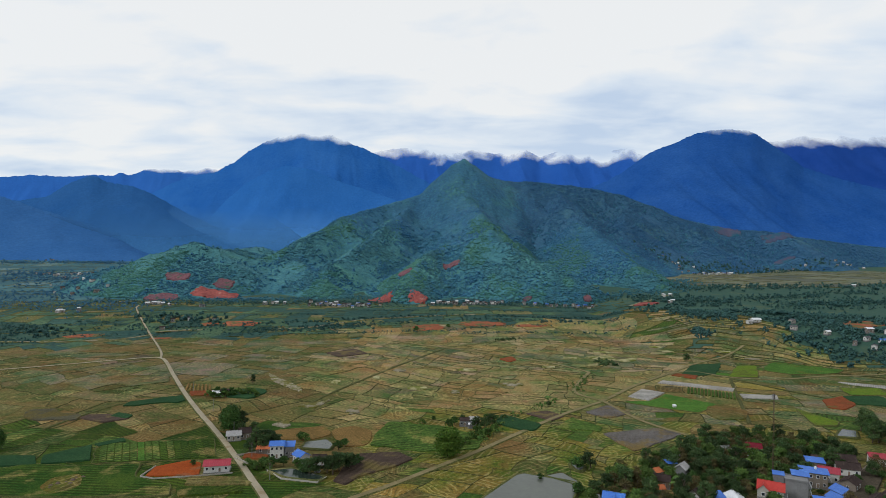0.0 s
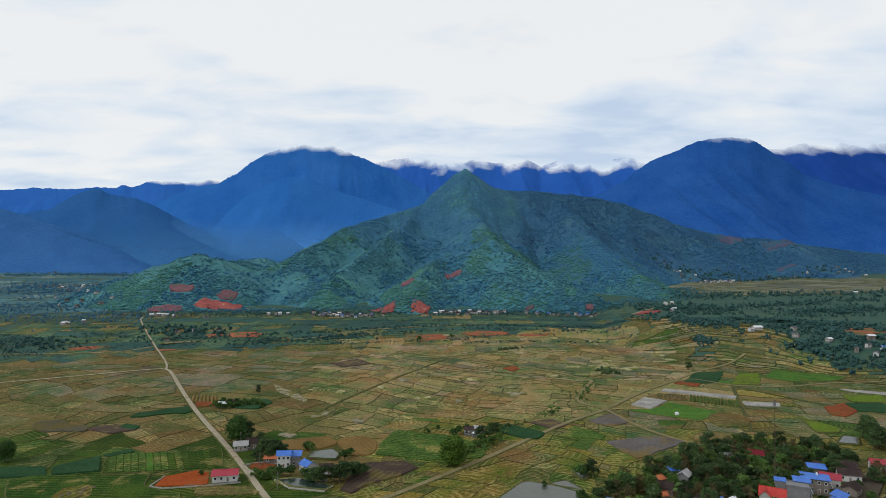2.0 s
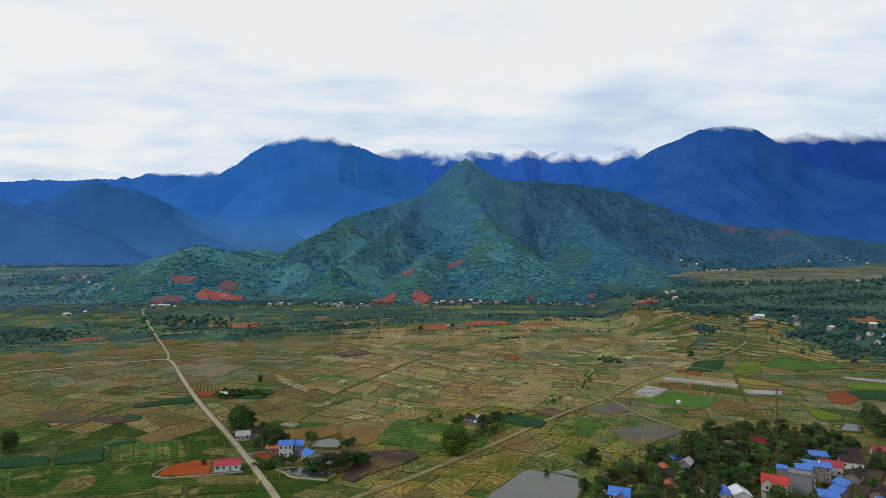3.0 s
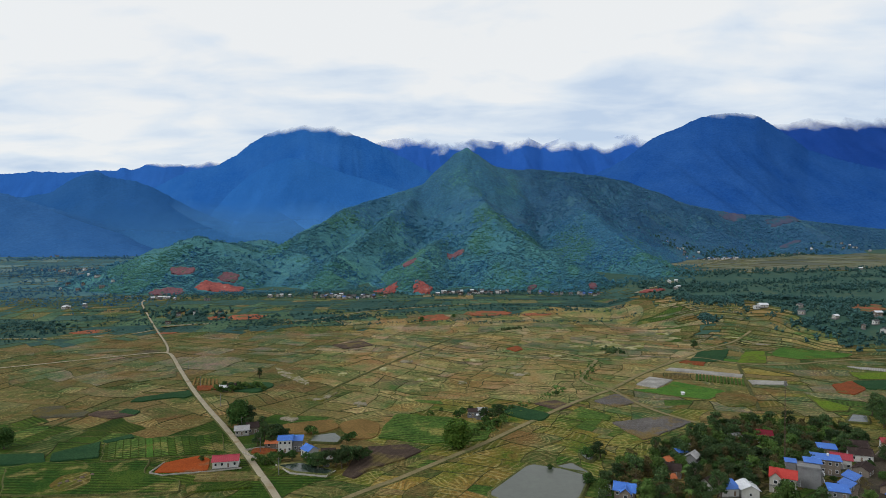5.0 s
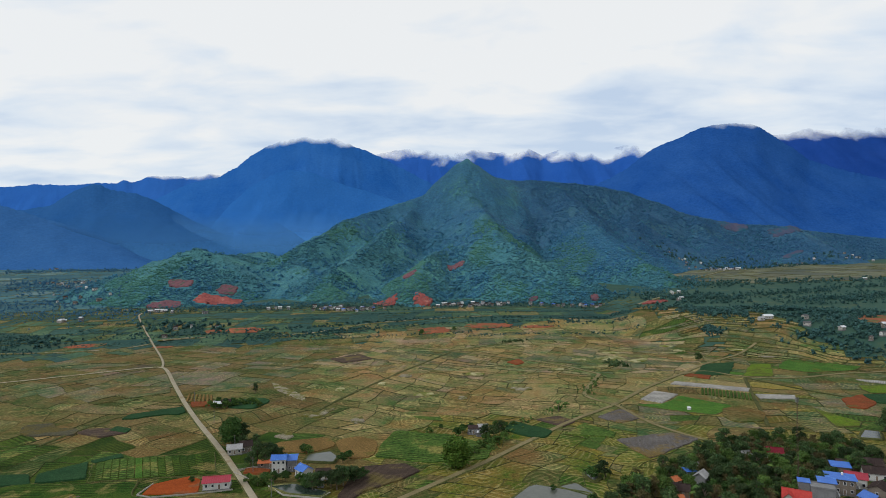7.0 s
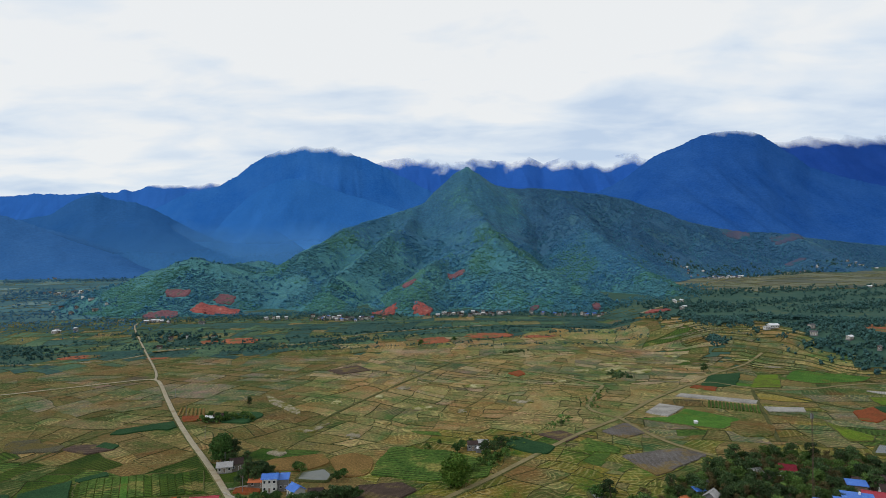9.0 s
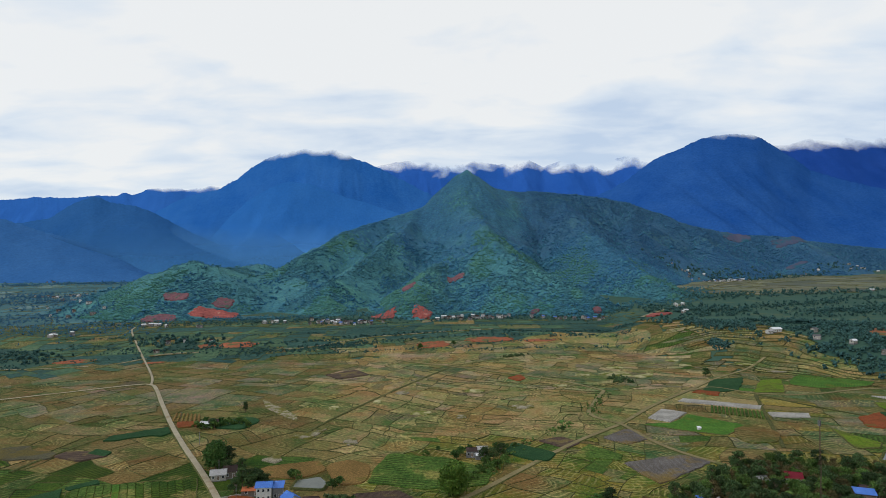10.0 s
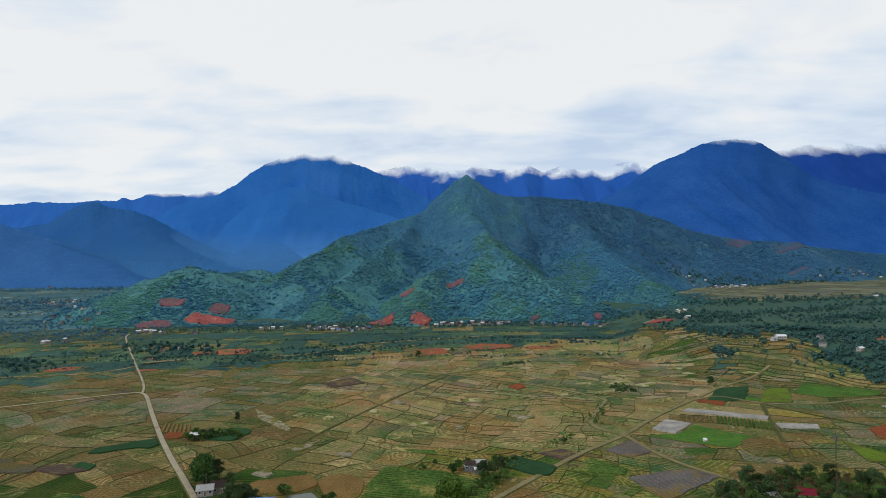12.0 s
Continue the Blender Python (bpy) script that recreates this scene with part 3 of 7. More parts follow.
M["foot_b"] = hazed_forest("pale_mist_valley", (0.038, 0.120, 0.285), (0.056, 0.155, 0.325), 155, 95, 1.0, 0.8)
M["wall_white"] = surface("white_render", (0.450, 0.436, 0.401), (0.594, 0.581, 0.540), fine=2.0, coarse=0.4, position=False, vary=0.06, third=(0.405, 0.387, 0.342), third_scale=0.5, third_cut=0.6)
M["wall_cream"] = surface("cream_render", (0.306, 0.281, 0.238), (0.408, 0.383, 0.332), fine=2.0, coarse=0.4, position=False, vary=0.06, third=(0.272, 0.246, 0.204), third_scale=0.5, third_cut=0.58)
M["wall_grey"] = surface("grey_cement_render", (0.143, 0.140, 0.135), (0.210, 0.206, 0.203), fine=2.0, coarse=0.4, position=False, vary=0.08, third=(0.195, 0.188, 0.173), third_scale=0.5, third_cut=0.58)
M["wall_tan"] = surface("weathered_tan_render", (0.128, 0.105, 0.083), (0.203, 0.173, 0.139), fine=2.0, coarse=0.4, position=False, vary=0.1)
M["wood"] = surface("weathered_plank", (0.14, 0.10, 0.07), (0.26, 0.20, 0.15), fine=3.0, coarse=0.6, position=False, vary=0.12)
M["roof_blue"] = surface("blue_painted_steel", (0.032, 0.11, 0.40), (0.055, 0.155, 0.50), fine=1.5, coarse=0.25, position=False, rough=0.6, vary=0.08, bump=0.1, spec=0.5, third=(0.08, 0.21, 0.56), third_scale=0.35)
M["roof_red"] = surface("red_painted_steel", (0.25, 0.014, 0.030), (0.34, 0.026, 0.042), fine=1.5, coarse=0.3, position=False, rough=0.5, vary=0.08, bump=0.1, spec=0.5)
M["roof_maroon"] = surface("dark_crimson_steel", (0.11, 0.012, 0.020), (0.17, 0.020, 0.030), fine=1.5, coarse=0.3, position=False, rough=0.6, vary=0.08, bump=0.1)
M["roof_scarlet"] = surface("scarlet_roof_tile", (0.31, 0.036, 0.030), (0.42, 0.058, 0.045), fine=1.5, coarse=0.3, position=False, rough=0.6, vary=0.08, bump=0.1)
M["roof_orange"] = surface("orange_roof_tile", (0.38, 0.11, 0.045), (0.5, 0.17, 0.07), fine=1.5, coarse=0.3, position=False, rough=0.7, vary=0.1)
M["roof_brown"] = surface("dark_brown_tile", (0.031, 0.022, 0.021), (0.059, 0.041, 0.035), fine=1.5, coarse=0.3, position=False, rough=0.8, vary=0.15, third=(0.074, 0.056, 0.046), third_scale=0.4)
M["roof_grey"] = surface("grey_fibre_cement", (0.25, 0.24, 0.23), (0.38, 0.37, 0.36), fine=1.5, coarse=0.3, position=False, rough=0.8, vary=0.12)
M["roof_dull"] = surface("dull_weathered_sheet", (0.075, 0.075, 0.079), (0.135, 0.131, 0.131), fine=1.5, coarse=0.3, position=False, rough=0.8, vary=0.15)
M["roof_white"] = surface("pale_metal_sheet", (0.50, 0.50, 0.51), (0.66, 0.66, 0.66), fine=1.5, coarse=0.3, position=False, rough=0.4, vary=0.06)
M["glass"] = surface("dark_window_glass", (0.02, 0.025, 0.03), (0.035, 0.04, 0.045), fine=2.0, coarse=0.5, position=False, rough=0.12, bump=0.0, spec=0.5)
M["frame"] = surface("white_window_frame", (0.6, 0.6, 0.6), (0.72, 0.72, 0.72), fine=3, coarse=0.5, position=False, vary=0.05)
M["steel"] = surface("rusty_steel", (0.10, 0.065, 0.05), (0.17, 0.115, 0.09), fine=3, coarse=0.5, position=False, rough=0.5, metal=0.6)

# ---- mesh helpers ----


def mesh_of(name, verts, faces, mats, index=None, shade=False):
    me = bpy.data.meshes.new(name)
    me.from_pydata([tuple(v) for v in verts], [], [tuple(f) for f in faces])
    for m in mats:
        me.materials.append(m)
    if index is not None:
        me.polygons.foreach_set("material_index", np.asarray(index, np.int32))
    if shade:
        me.polygons.foreach_set("use_smooth", np.ones(len(me.polygons), bool))
    me.update()
    return me


def part(name, me, parent, label="", m=None):
    """A mesh as one part under a thing or a part."""
    ob = new(name, me)
    ob.parent = parent
    if m is not None:
        ob.matrix_basis = m
    if label:
        ob["label"] = label
    return ob


def grid_mesh(name, X, Y, Z, mat, keep=None, shade=True):
    """A mesh over a grid of points; keep: which points stay."""
    r, c = X.shape
    idx = np.arange(r * c).reshape(r, c)
    quads = np.stack([idx[:-1, :-1], idx[:-1, 1:], idx[1:, 1:], idx[1:, :-1]], -1).reshape(-1, 4)
    verts = np.stack([X, Y, Z], -1).reshape(-1, 3)
    if keep is not None:
        ok = keep.reshape(-1)
        quads = quads[ok[quads].any(1)]
        used = np.unique(quads)
        remap = np.full(r * c, -1)
        remap[used] = np.arange(len(used))
        verts, quads = verts[used], remap[quads]
    me = bpy.data.meshes.new(name)
    me.vertices.add(len(verts))
    me.vertices.foreach_set("co", verts.astype(np.float32).ravel())
    me.loops.add(quads.size)
    me.loops.foreach_set("vertex_index", quads.astype(np.int32).ravel())
    me.polygons.add(len(quads))
    me.polygons.foreach_set("loop_start", np.arange(0, quads.size, 4, dtype=np.int32))
    me.polygons.foreach_set("use_smooth", np.full(len(quads), shade))
    me.materials.append(mat)
    me.update(calc_edges=True)
    me.validate()
    return me


# ---- ground, hill and far ranges ----


def build_ground():
    front = np.radians(np.arange(-52, 52.01, 0.5))
    rest = np.radians(np.arange(56, 308, 6.0))
    ang = np.concatenate([front, rest, front[:1] + 2 * np.pi])
    rad = np.concatenate([[0.5, 40, 90, 150], np.arange(200, 620, 30.0), np.arange(630, 1000, 10.0), np.geomspace(1010, 6500, 60)])
    A, R = np.meshgrid(ang, rad)
    X, Y = R * np.sin(A), R * np.cos(A)
    Z = base(X, Y) - 0.45
    ob = new("ground", grid_mesh("ground", X, Y, Z, M["ground"]))
    return tagged(ob, "grassy valley floor of olive green and brown earth", "ground", kind="structure")


ground = build_ground()


def haze_belt(x, y):
    """How far up and back on the hill a place lies, for its belts of painted haze."""
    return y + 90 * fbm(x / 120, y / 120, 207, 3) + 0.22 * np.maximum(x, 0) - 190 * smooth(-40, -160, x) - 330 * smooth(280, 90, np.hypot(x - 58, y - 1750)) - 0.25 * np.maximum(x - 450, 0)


def build_hill():
    x, y = np.arange(-980, 1700, 5.5), np.arange(850, 2300, 5.5)
    X, Y = np.meshgrid(x, y)
    Z = hill_height(X, Y)
    keep = Z > base(X, Y) + 0.4
    me = grid_mesh("hill", X, Y, np.where(keep, Z, base(X, Y) - 1.5), M["hill"], keep)
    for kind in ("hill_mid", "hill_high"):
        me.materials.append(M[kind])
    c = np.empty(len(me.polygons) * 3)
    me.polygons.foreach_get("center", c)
    far = haze_belt(c[0::3], c[1::3]) + np.random.default_rng(6).normal(0, 45, len(c) // 3)
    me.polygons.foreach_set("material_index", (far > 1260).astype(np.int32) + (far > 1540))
    ob = new("hill", me)
    return tagged(ob, "forested green hill with a pointed summit and long spurs", "hill", kind="structure")


hill = build_hill()


def far_range(name, crest, foot, mat, label, seed, rough=1.0, back=350):
    """A distant range: its skyline given, its flanks folded into ridges and gullies."""
    c = np.array(crest, float)
    n = int((c[-1, 0] - c[0, 0]) / 7)
    xs = np.linspace(c[0, 0], c[-1, 0], n)
    zs, ds = np.interp(xs, c[:, 0], c[:, 2]), np.interp(xs, c[:, 0], c[:, 1])
    wide = np.exp(-np.linspace(-2.2, 2.2, 11) ** 2)
    zs = np.convolve(np.pad(zs, 5, mode="edge"), wide / wide.sum(), mode="valid")
    jag = rough * (10 * fbm(xs / 60, xs * 0 + seed, seed) + 7 * fbm(xs / 19, xs * 0 + seed, seed + 3, 2)) + 13 * np.maximum(fbm(xs / 9, xs * 0 + seed, seed + 5, 2), 0)
    v = np.linspace(0, 1, 56)
    V, Xs = np.meshgrid(v, xs, indexing="ij")
    Zc, Dc = np.tile(zs, (len(v), 1)), np.tile(ds, (len(v), 1))
    fwd = 1 - V
    Y = Dc - foot * fwd
    X = Xs * Y / Dc
    fall = np.where(V <= 1, np.clip(V, 0, 1) ** 1.25, 1 - (V - 1) * 1.2)
    lean = 0.9 * fbm(X / 700 + seed, V * 1.5, seed + 7, 2) + (0.7 if seed % 4 == 3 else -0.5) * V
    fold = ridged(X / 430 + seed + lean, V * 0.9 + seed, seed + 7, 3) - 0.6
    small = ridged(X / 130 + 2 * lean, V * 2.6 + seed, seed + 9, 3) - 0.6
    Z = 40 + (Zc - 40) * fall + (Zc - 40) * (0.17 * fold + 0.07 * small) * np.clip(V * (1 - V) * 4, 0, 1) * rough
    Z = Z + rough * np.clip(V * 3, 0, 1) * np.clip((1 - V) * 8, 0.2, 1) * (12 * fbm(X / 60, Y / 60, seed + 13, 3))
    Z = Z + np.tile(jag, (len(v), 1)) * V**14
    Z = np.where(V == 0, -5, Z)
    Y = np.where(V > 1, Dc + back * (V - 1), Y)
    Y = np.minimum(Y, 4850)
    ob = new(name, grid_mesh(name, X, Y, Z, mat))
    return tagged(ob, label, "mountain", kind="structure")


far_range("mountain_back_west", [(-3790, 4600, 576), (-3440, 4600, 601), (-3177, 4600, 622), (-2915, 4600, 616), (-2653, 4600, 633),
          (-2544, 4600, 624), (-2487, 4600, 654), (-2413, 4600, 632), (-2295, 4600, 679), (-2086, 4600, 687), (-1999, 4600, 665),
          (-1934, 4600, 691), (-1607, 4600, 707), (-1346, 4600, 706)], 900, M["far_c"], "distant haze-blue ridge under low cloud", 3)
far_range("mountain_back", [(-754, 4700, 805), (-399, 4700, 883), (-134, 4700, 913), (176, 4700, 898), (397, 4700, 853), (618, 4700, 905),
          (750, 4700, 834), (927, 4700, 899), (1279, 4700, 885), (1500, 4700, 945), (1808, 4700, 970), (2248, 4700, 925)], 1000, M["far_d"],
          "distant haze-blue ridge whose top is lost in cloud", 11)
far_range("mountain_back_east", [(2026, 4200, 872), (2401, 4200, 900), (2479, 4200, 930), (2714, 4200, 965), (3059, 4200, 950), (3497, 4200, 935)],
          1300, M["far_f"], "dark haze-blue far mountain under low cloud", 19)
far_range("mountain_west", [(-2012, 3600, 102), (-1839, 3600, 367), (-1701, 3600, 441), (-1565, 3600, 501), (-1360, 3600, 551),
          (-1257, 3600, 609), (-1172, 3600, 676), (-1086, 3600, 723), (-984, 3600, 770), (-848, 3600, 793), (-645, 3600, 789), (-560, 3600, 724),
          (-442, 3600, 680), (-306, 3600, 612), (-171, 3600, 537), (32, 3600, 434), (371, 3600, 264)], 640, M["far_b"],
          "broad haze-blue forested mountain with mist on its top", 23)
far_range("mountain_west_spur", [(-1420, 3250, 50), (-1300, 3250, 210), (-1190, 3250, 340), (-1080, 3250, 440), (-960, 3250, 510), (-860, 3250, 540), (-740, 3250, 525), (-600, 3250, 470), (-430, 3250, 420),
          (-280, 3250, 370), (-100, 3250, 290), (80, 3250, 200), (200, 3250, 60)], 330, M["far_s"], "wooded haze-blue spur in front of a broad mountain", 61, 0.8)
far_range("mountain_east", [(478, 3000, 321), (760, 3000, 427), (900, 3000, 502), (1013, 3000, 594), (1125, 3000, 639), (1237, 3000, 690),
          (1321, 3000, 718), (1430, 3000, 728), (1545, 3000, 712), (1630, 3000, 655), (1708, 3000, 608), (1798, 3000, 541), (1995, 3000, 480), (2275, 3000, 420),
          (2600, 3000, 380)], 1050, M["far_e"], "steep dark haze-blue forested mountain touching the cloud", 31)
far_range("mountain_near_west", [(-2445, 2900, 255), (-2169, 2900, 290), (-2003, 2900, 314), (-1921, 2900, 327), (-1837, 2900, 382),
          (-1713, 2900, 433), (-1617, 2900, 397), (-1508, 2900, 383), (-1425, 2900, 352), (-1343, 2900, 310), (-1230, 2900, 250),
          (-1100, 2900, 190), (-950, 2900, 135), (-750, 2900, 60)], 600, M["far_a"], "pointed haze-blue wooded mountain", 41, 0.6)
# Two low rises added to stand in for the mist below the mountains.
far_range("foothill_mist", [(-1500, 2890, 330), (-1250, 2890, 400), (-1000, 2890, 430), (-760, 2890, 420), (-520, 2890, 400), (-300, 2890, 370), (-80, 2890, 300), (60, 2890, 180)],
          260, M["foot_a"], "pale blue mist at the mountain foot, modelled as a low hill", 53, 0.4)
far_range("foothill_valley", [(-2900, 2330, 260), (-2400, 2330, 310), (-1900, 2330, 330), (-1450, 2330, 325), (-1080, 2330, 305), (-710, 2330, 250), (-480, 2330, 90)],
          150, M["foot_b"], "thin mist at the valley head, modelled as a low rise", 57, 0.4)
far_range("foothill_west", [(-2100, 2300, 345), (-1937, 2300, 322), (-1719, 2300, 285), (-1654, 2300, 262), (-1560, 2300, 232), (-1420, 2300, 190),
          (-1250, 2300, 140), (-1100, 2300, 60)], 420, M["far_g"], "dark haze-blue wooded foothill", 47)

# ---- fields ----
FIELD_PARTS = []  # parcels as (distance, polygon, height, material)


def inside(x, y, poly):
    hit = False
    for (x0, y0), (x1, y1) in zip(poly, poly[1:] + poly[:1]):
        if (y0 > y) != (y1 > y) and x < x0 + (y - y0) * (x1 - x0) / (y1 - y0):
            hit = not hit
    return hit


def ccw(poly):
    area = sum(x0 * y1 - x1 * y0 for (x0, y0), (x1, y1) in zip(poly, poly[1:] + poly[:1]))
    return poly if area > 0 else poly[::-1]


def offset(poly, d):
    """The polygon drawn in by d metres."""
    p = np.array(poly)
    a, b = np.roll(p, 1, 0), np.roll(p, -1, 0)
    e0, e1 = p - a, b - p
    e0 = e0 / np.maximum(np.linalg.norm(e0, axis=1), 1e-6)[:, None]
    e1 = e1 / np.maximum(np.linalg.norm(e1, axis=1), 1e-6)[:, None]
    n = np.stack([-(e0 + e1)[:, 1], (e0 + e1)[:, 0]], 1)
    n = n / np.maximum(np.linalg.norm(n, axis=1), 0.4)[:, None]
    return p + n * d


def parcel_mesh(poly, z, bank=0.26, width=0.42, crown=0.0, drop=3.5):
    """Vertices and faces of a field: a bank all round and the flat inside it."""
    poly = ccw(poly)
    n = len(poly)
    inner = offset(poly, width)
    foot = offset(poly, -0.35)
    if z is None:
        zs = [base(r[:, 0], r[:, 1]) for r in (foot, np.array(poly), inner)]
        verts = [(x, y, h + dz) for r, hs, dz in zip((foot, poly, inner), zs, (-0.6, bank, 0.03 + crown)) for (x, y), h in zip(r, hs)]
    else:
        verts = [(x, y, z - drop) for x, y in foot] + [(x, y, z + bank) for x, y in poly] + [(x, y, z + 0.03 + crown) for x, y in inner]
    faces, index = [], []
    for i in range(n):
        j = (i + 1) % n
        faces += [(i, j, n + j, n + i), (n + i, n + j, 2 * n + j, 2 * n + i)]
        index += [0, 2]
    faces.append(tuple(range(2 * n, 3 * n)))
    index.append(1)
    return verts, faces, index


def warp(x, y):
    return (x + 60 * float(fbm(x / 110, y / 110, 61, 2)) + 15 * float(fbm(x / 46, y / 46, 73, 1)) + 13 * float(fbm(x / 26, y / 26, 63, 2)) + 2.6 * float(fbm(x / 7, y / 7, 65, 1)),
            y + 60 * float(fbm(x / 110, y / 110, 67, 2)) + 15 * float(fbm(x / 46, y / 46, 75, 1)) + 13 * float(fbm(x / 26, y / 26, 69, 2)) + 2.6 * float(fbm(x / 7, y / 7, 71, 1)))


def split(quad, base_size, rng, out):
    """Cut a piece of land again and again, on the slant, into plots."""
    a, b, c, d = quad
    near_x, near_y = (a + b + c + d) / 4
    size = base_size * (3.0 if near_x < -60 and near_y < 640 else 2.4 if near_x > 105 and near_y < 530 else 1.15)
    w = (np.linalg.norm(b - a) + np.linalg.norm(c - d)) / 2
    h = (np.linalg.norm(d - a) + np.linalg.norm(c - b)) / 2
    if w * h < size * math.exp(rng.uniform(-1.5, 1.35)) and max(w, h) < 4.0 * min(w, h):
        out.append(quad)
        return
    k = rng.uniform(0.34, 0.66)
    tilt = 0.13 if w * h < 30 * size else 0.03
    k1, k2 = k + rng.uniform(-tilt, tilt), k + rng.uniform(-tilt, tilt)
    if w > h * rng.uniform(0.4, 1.2):
        p, q = a + (b - a) * k1, d + (c - d) * k2
        split((a, p, q, d), base_size, rng, out)
        split((p, b, c, q), base_size, rng, out)
    else:
        p, q = a + (d - a) * k1, b + (c - b) * k2
        split((a, b, q, p), base_size, rng, out)
        split((p, q, c, d), base_size, rng, out)


def plots(origin, angle, span_u, span_v, size, seed, allowed, choose, step=3.6):
    """Irregular plots over a stretch of land, in rows turned by an angle."""
    rng = random.Random(seed)
    out = []
    ca, sa = math.cos(radians(angle)), math.sin(radians(angle))
    corners = [np.array((origin[0] + u * ca - v * sa, origin[1] + u * sa + v * ca)) for u, v in
               ((span_u[0], span_v[0]), (span_u[1], span_v[0]), (span_u[1], span_v[1]), (span_u[0], span_v[1]))]
    split(tuple(corners), size, rng, out)
    for quad in out:
        cx, cy = warp(*(sum(quad) / 4))
        if not allowed(cx, cy):
            continue
        ring = []
        for p, q in zip(quad, quad[1:] + quad[:1]):
            k = max(1, int(np.linalg.norm(q - p) / step))
            ring += [warp(*(p + (q - p) * n / k)) for n in range(k)]
        FIELD_PARTS.append((math.hypot(cx, cy), ring, None, choose(cx, cy, rng)))


def pick(rng, **weights):
    names = list(weights)
    return rng.choices(names, [max(weights[n], 0) for n in names])[0]


def paddy_edge(x):
    """How far out the paddies reach before the meadows along the river begin."""
    return float(np.interp(x, (-420, -367, -293, -144, -101, 74, 150, 220), (545, 567, 636, 668, 706, 737, 776, 790)))


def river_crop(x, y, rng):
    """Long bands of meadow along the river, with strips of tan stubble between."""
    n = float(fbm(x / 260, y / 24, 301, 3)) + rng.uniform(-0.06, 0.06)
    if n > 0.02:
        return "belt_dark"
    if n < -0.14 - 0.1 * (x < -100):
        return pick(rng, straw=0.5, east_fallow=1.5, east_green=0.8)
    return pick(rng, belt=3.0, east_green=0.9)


def valley_crop(x, y, rng):
    if y > paddy_edge(x) + rng.uniform(-6, 6):
        return river_crop(x, y, rng)
    warm = float(fbm(x / 130, y / 130, 77)) + 0.35 * smooth(-170, -40, x) * smooth(330, 430, y) - 0.25 * smooth(330, 270, y)
    warm -= 0.25 * float(smooth(110, 250, x)) + 0.25 * float(smooth(-60, -150, x)) * float(smooth(380, 300, y))
    if x < -70 and y < 318 + 20 * rng.random():
        return pick(rng, green=2.4, lush=1.3, rough_green=1.2, fallow=0.35)
    if x < -60 and y < 400 + 30 * rng.random():
        return pick(rng, fallow=1.8, rough_green=1.0, weedy=0.4, stubble=0.2, ochre=0.2)
    if x > 235 or (x > 112 and y < 400) or (x > 150 and y < 440):
        return pick(rng, east_fallow=0.8, east_green=1.2, fallow=1.1, rough_green=0.9, lush=0.45, gold=0.35)
    if x < -110 and y > 425:
        return pick(rng, east_green=0.9, east_fallow=1.3, fallow=1.2, rough_green=0.8)
    if x < -110:
        return pick(rng, east_green=0.5, east_fallow=0.5, fallow=2.0, rough_green=1.8, weedy=0.2)
    if x < -10 and x > -75 and y < 318:
        return pick(rng, gold=1.6, fallow=1.2, rough_green=0.6, lush=0.4)
    if x > -20 and y < 372 and x < 125:
        return pick(rng, gold=3.6, fallow=0.3, olive=0.4, weedy=0.3, lush=0.25)
    # farther plots more often take the haze-tinted paddies
    if y > 430 and rng.random() < 0.18 + 0.42 * (y > 500):
        return pick(rng, straw=1.6, east_fallow=0.5 + 0.6 * (y > 520))
    return pick(rng, stubble=1.4 + 1.6 * warm, ochre=0.25 + 1.8 * warm, olive=1.5 - 0.8 * warm, weedy=1.1 - 1.6 * warm, green=0.35 - 1.4 * warm,
                brown=0.004, bright=0.010)


TERRACE = lambda x, y: (x - 230) * 0.61 + (y - 600) * 0.79  # noqa: E731


def in_valley(x, y):
    if not 150 < y < 655 or (TERRACE(x, y) > 4 and x > 262):
        return False
    return -0.80 * y - 30 < x < 0.80 * y + 30


def in_belt(x, y):
    return 655 <= y < 905 and -0.8 * y < x < 268


plots((0, 400), 66, (-460, 460), (-460, 460), 230, 5, in_valley, valley_crop)
plots((-450, 600), 20, (-160, 160), (-120, 120), 480, 9, lambda x, y: -0.914 * x + 0.407 * (y - 400) > 492 and y < 640 and x > -0.85 * y - 30, valley_crop)
plots((-120, 760), 8, (-640, 420), (-150, 190), 620, 8, in_belt, valley_crop, 9.0)


def terraces():
    """Long narrow steps that follow the slope on the east side."""
    rng = random.Random(14)
    s = 2.0
    while s < 175:
        depth = rng.uniform(5.0, 13.0)
        along = -330.0
        while along < 330:
            length = rng.uniform(20, 48)
            ring = []
            for a, b, c, d in ((along, s, along + length, s), (along + length, s, along + length, s + depth),
                               (along + length, s + depth, along, s + depth), (along, s + depth, along, s)):
                k = max(1, int(abs(c - a) / 6))
                for i in range(k):
                    u, w = a + (c - a) * i / k, b + (d - b) * i / k
                    w += 11 * math.sin(u / 34 + 0.6) + 4 * math.sin(u / 13 + s / 30)
                    ring.append(warp(230 + 0.79 * u + 0.61 * w, 600 - 0.61 * u + 0.79 * w))
            cx, cy = np.mean(ring, 0)
            if cx > 256 + 16 * float(fbm(cx / 30, cy / 30, 83, 2)) and cy > 420 and cx < 0.85 * cy and s < 60 + 0.55 * (cy - 563):
                FIELD_PARTS.append((math.hypot(cx, cy), ring, None, pick(rng, straw=0.35, east_fallow=1.1, olive=0.7, stubble=0.3, east_green=1.6, weedy=0.6)))
            along += length
        s += depth


terraces()
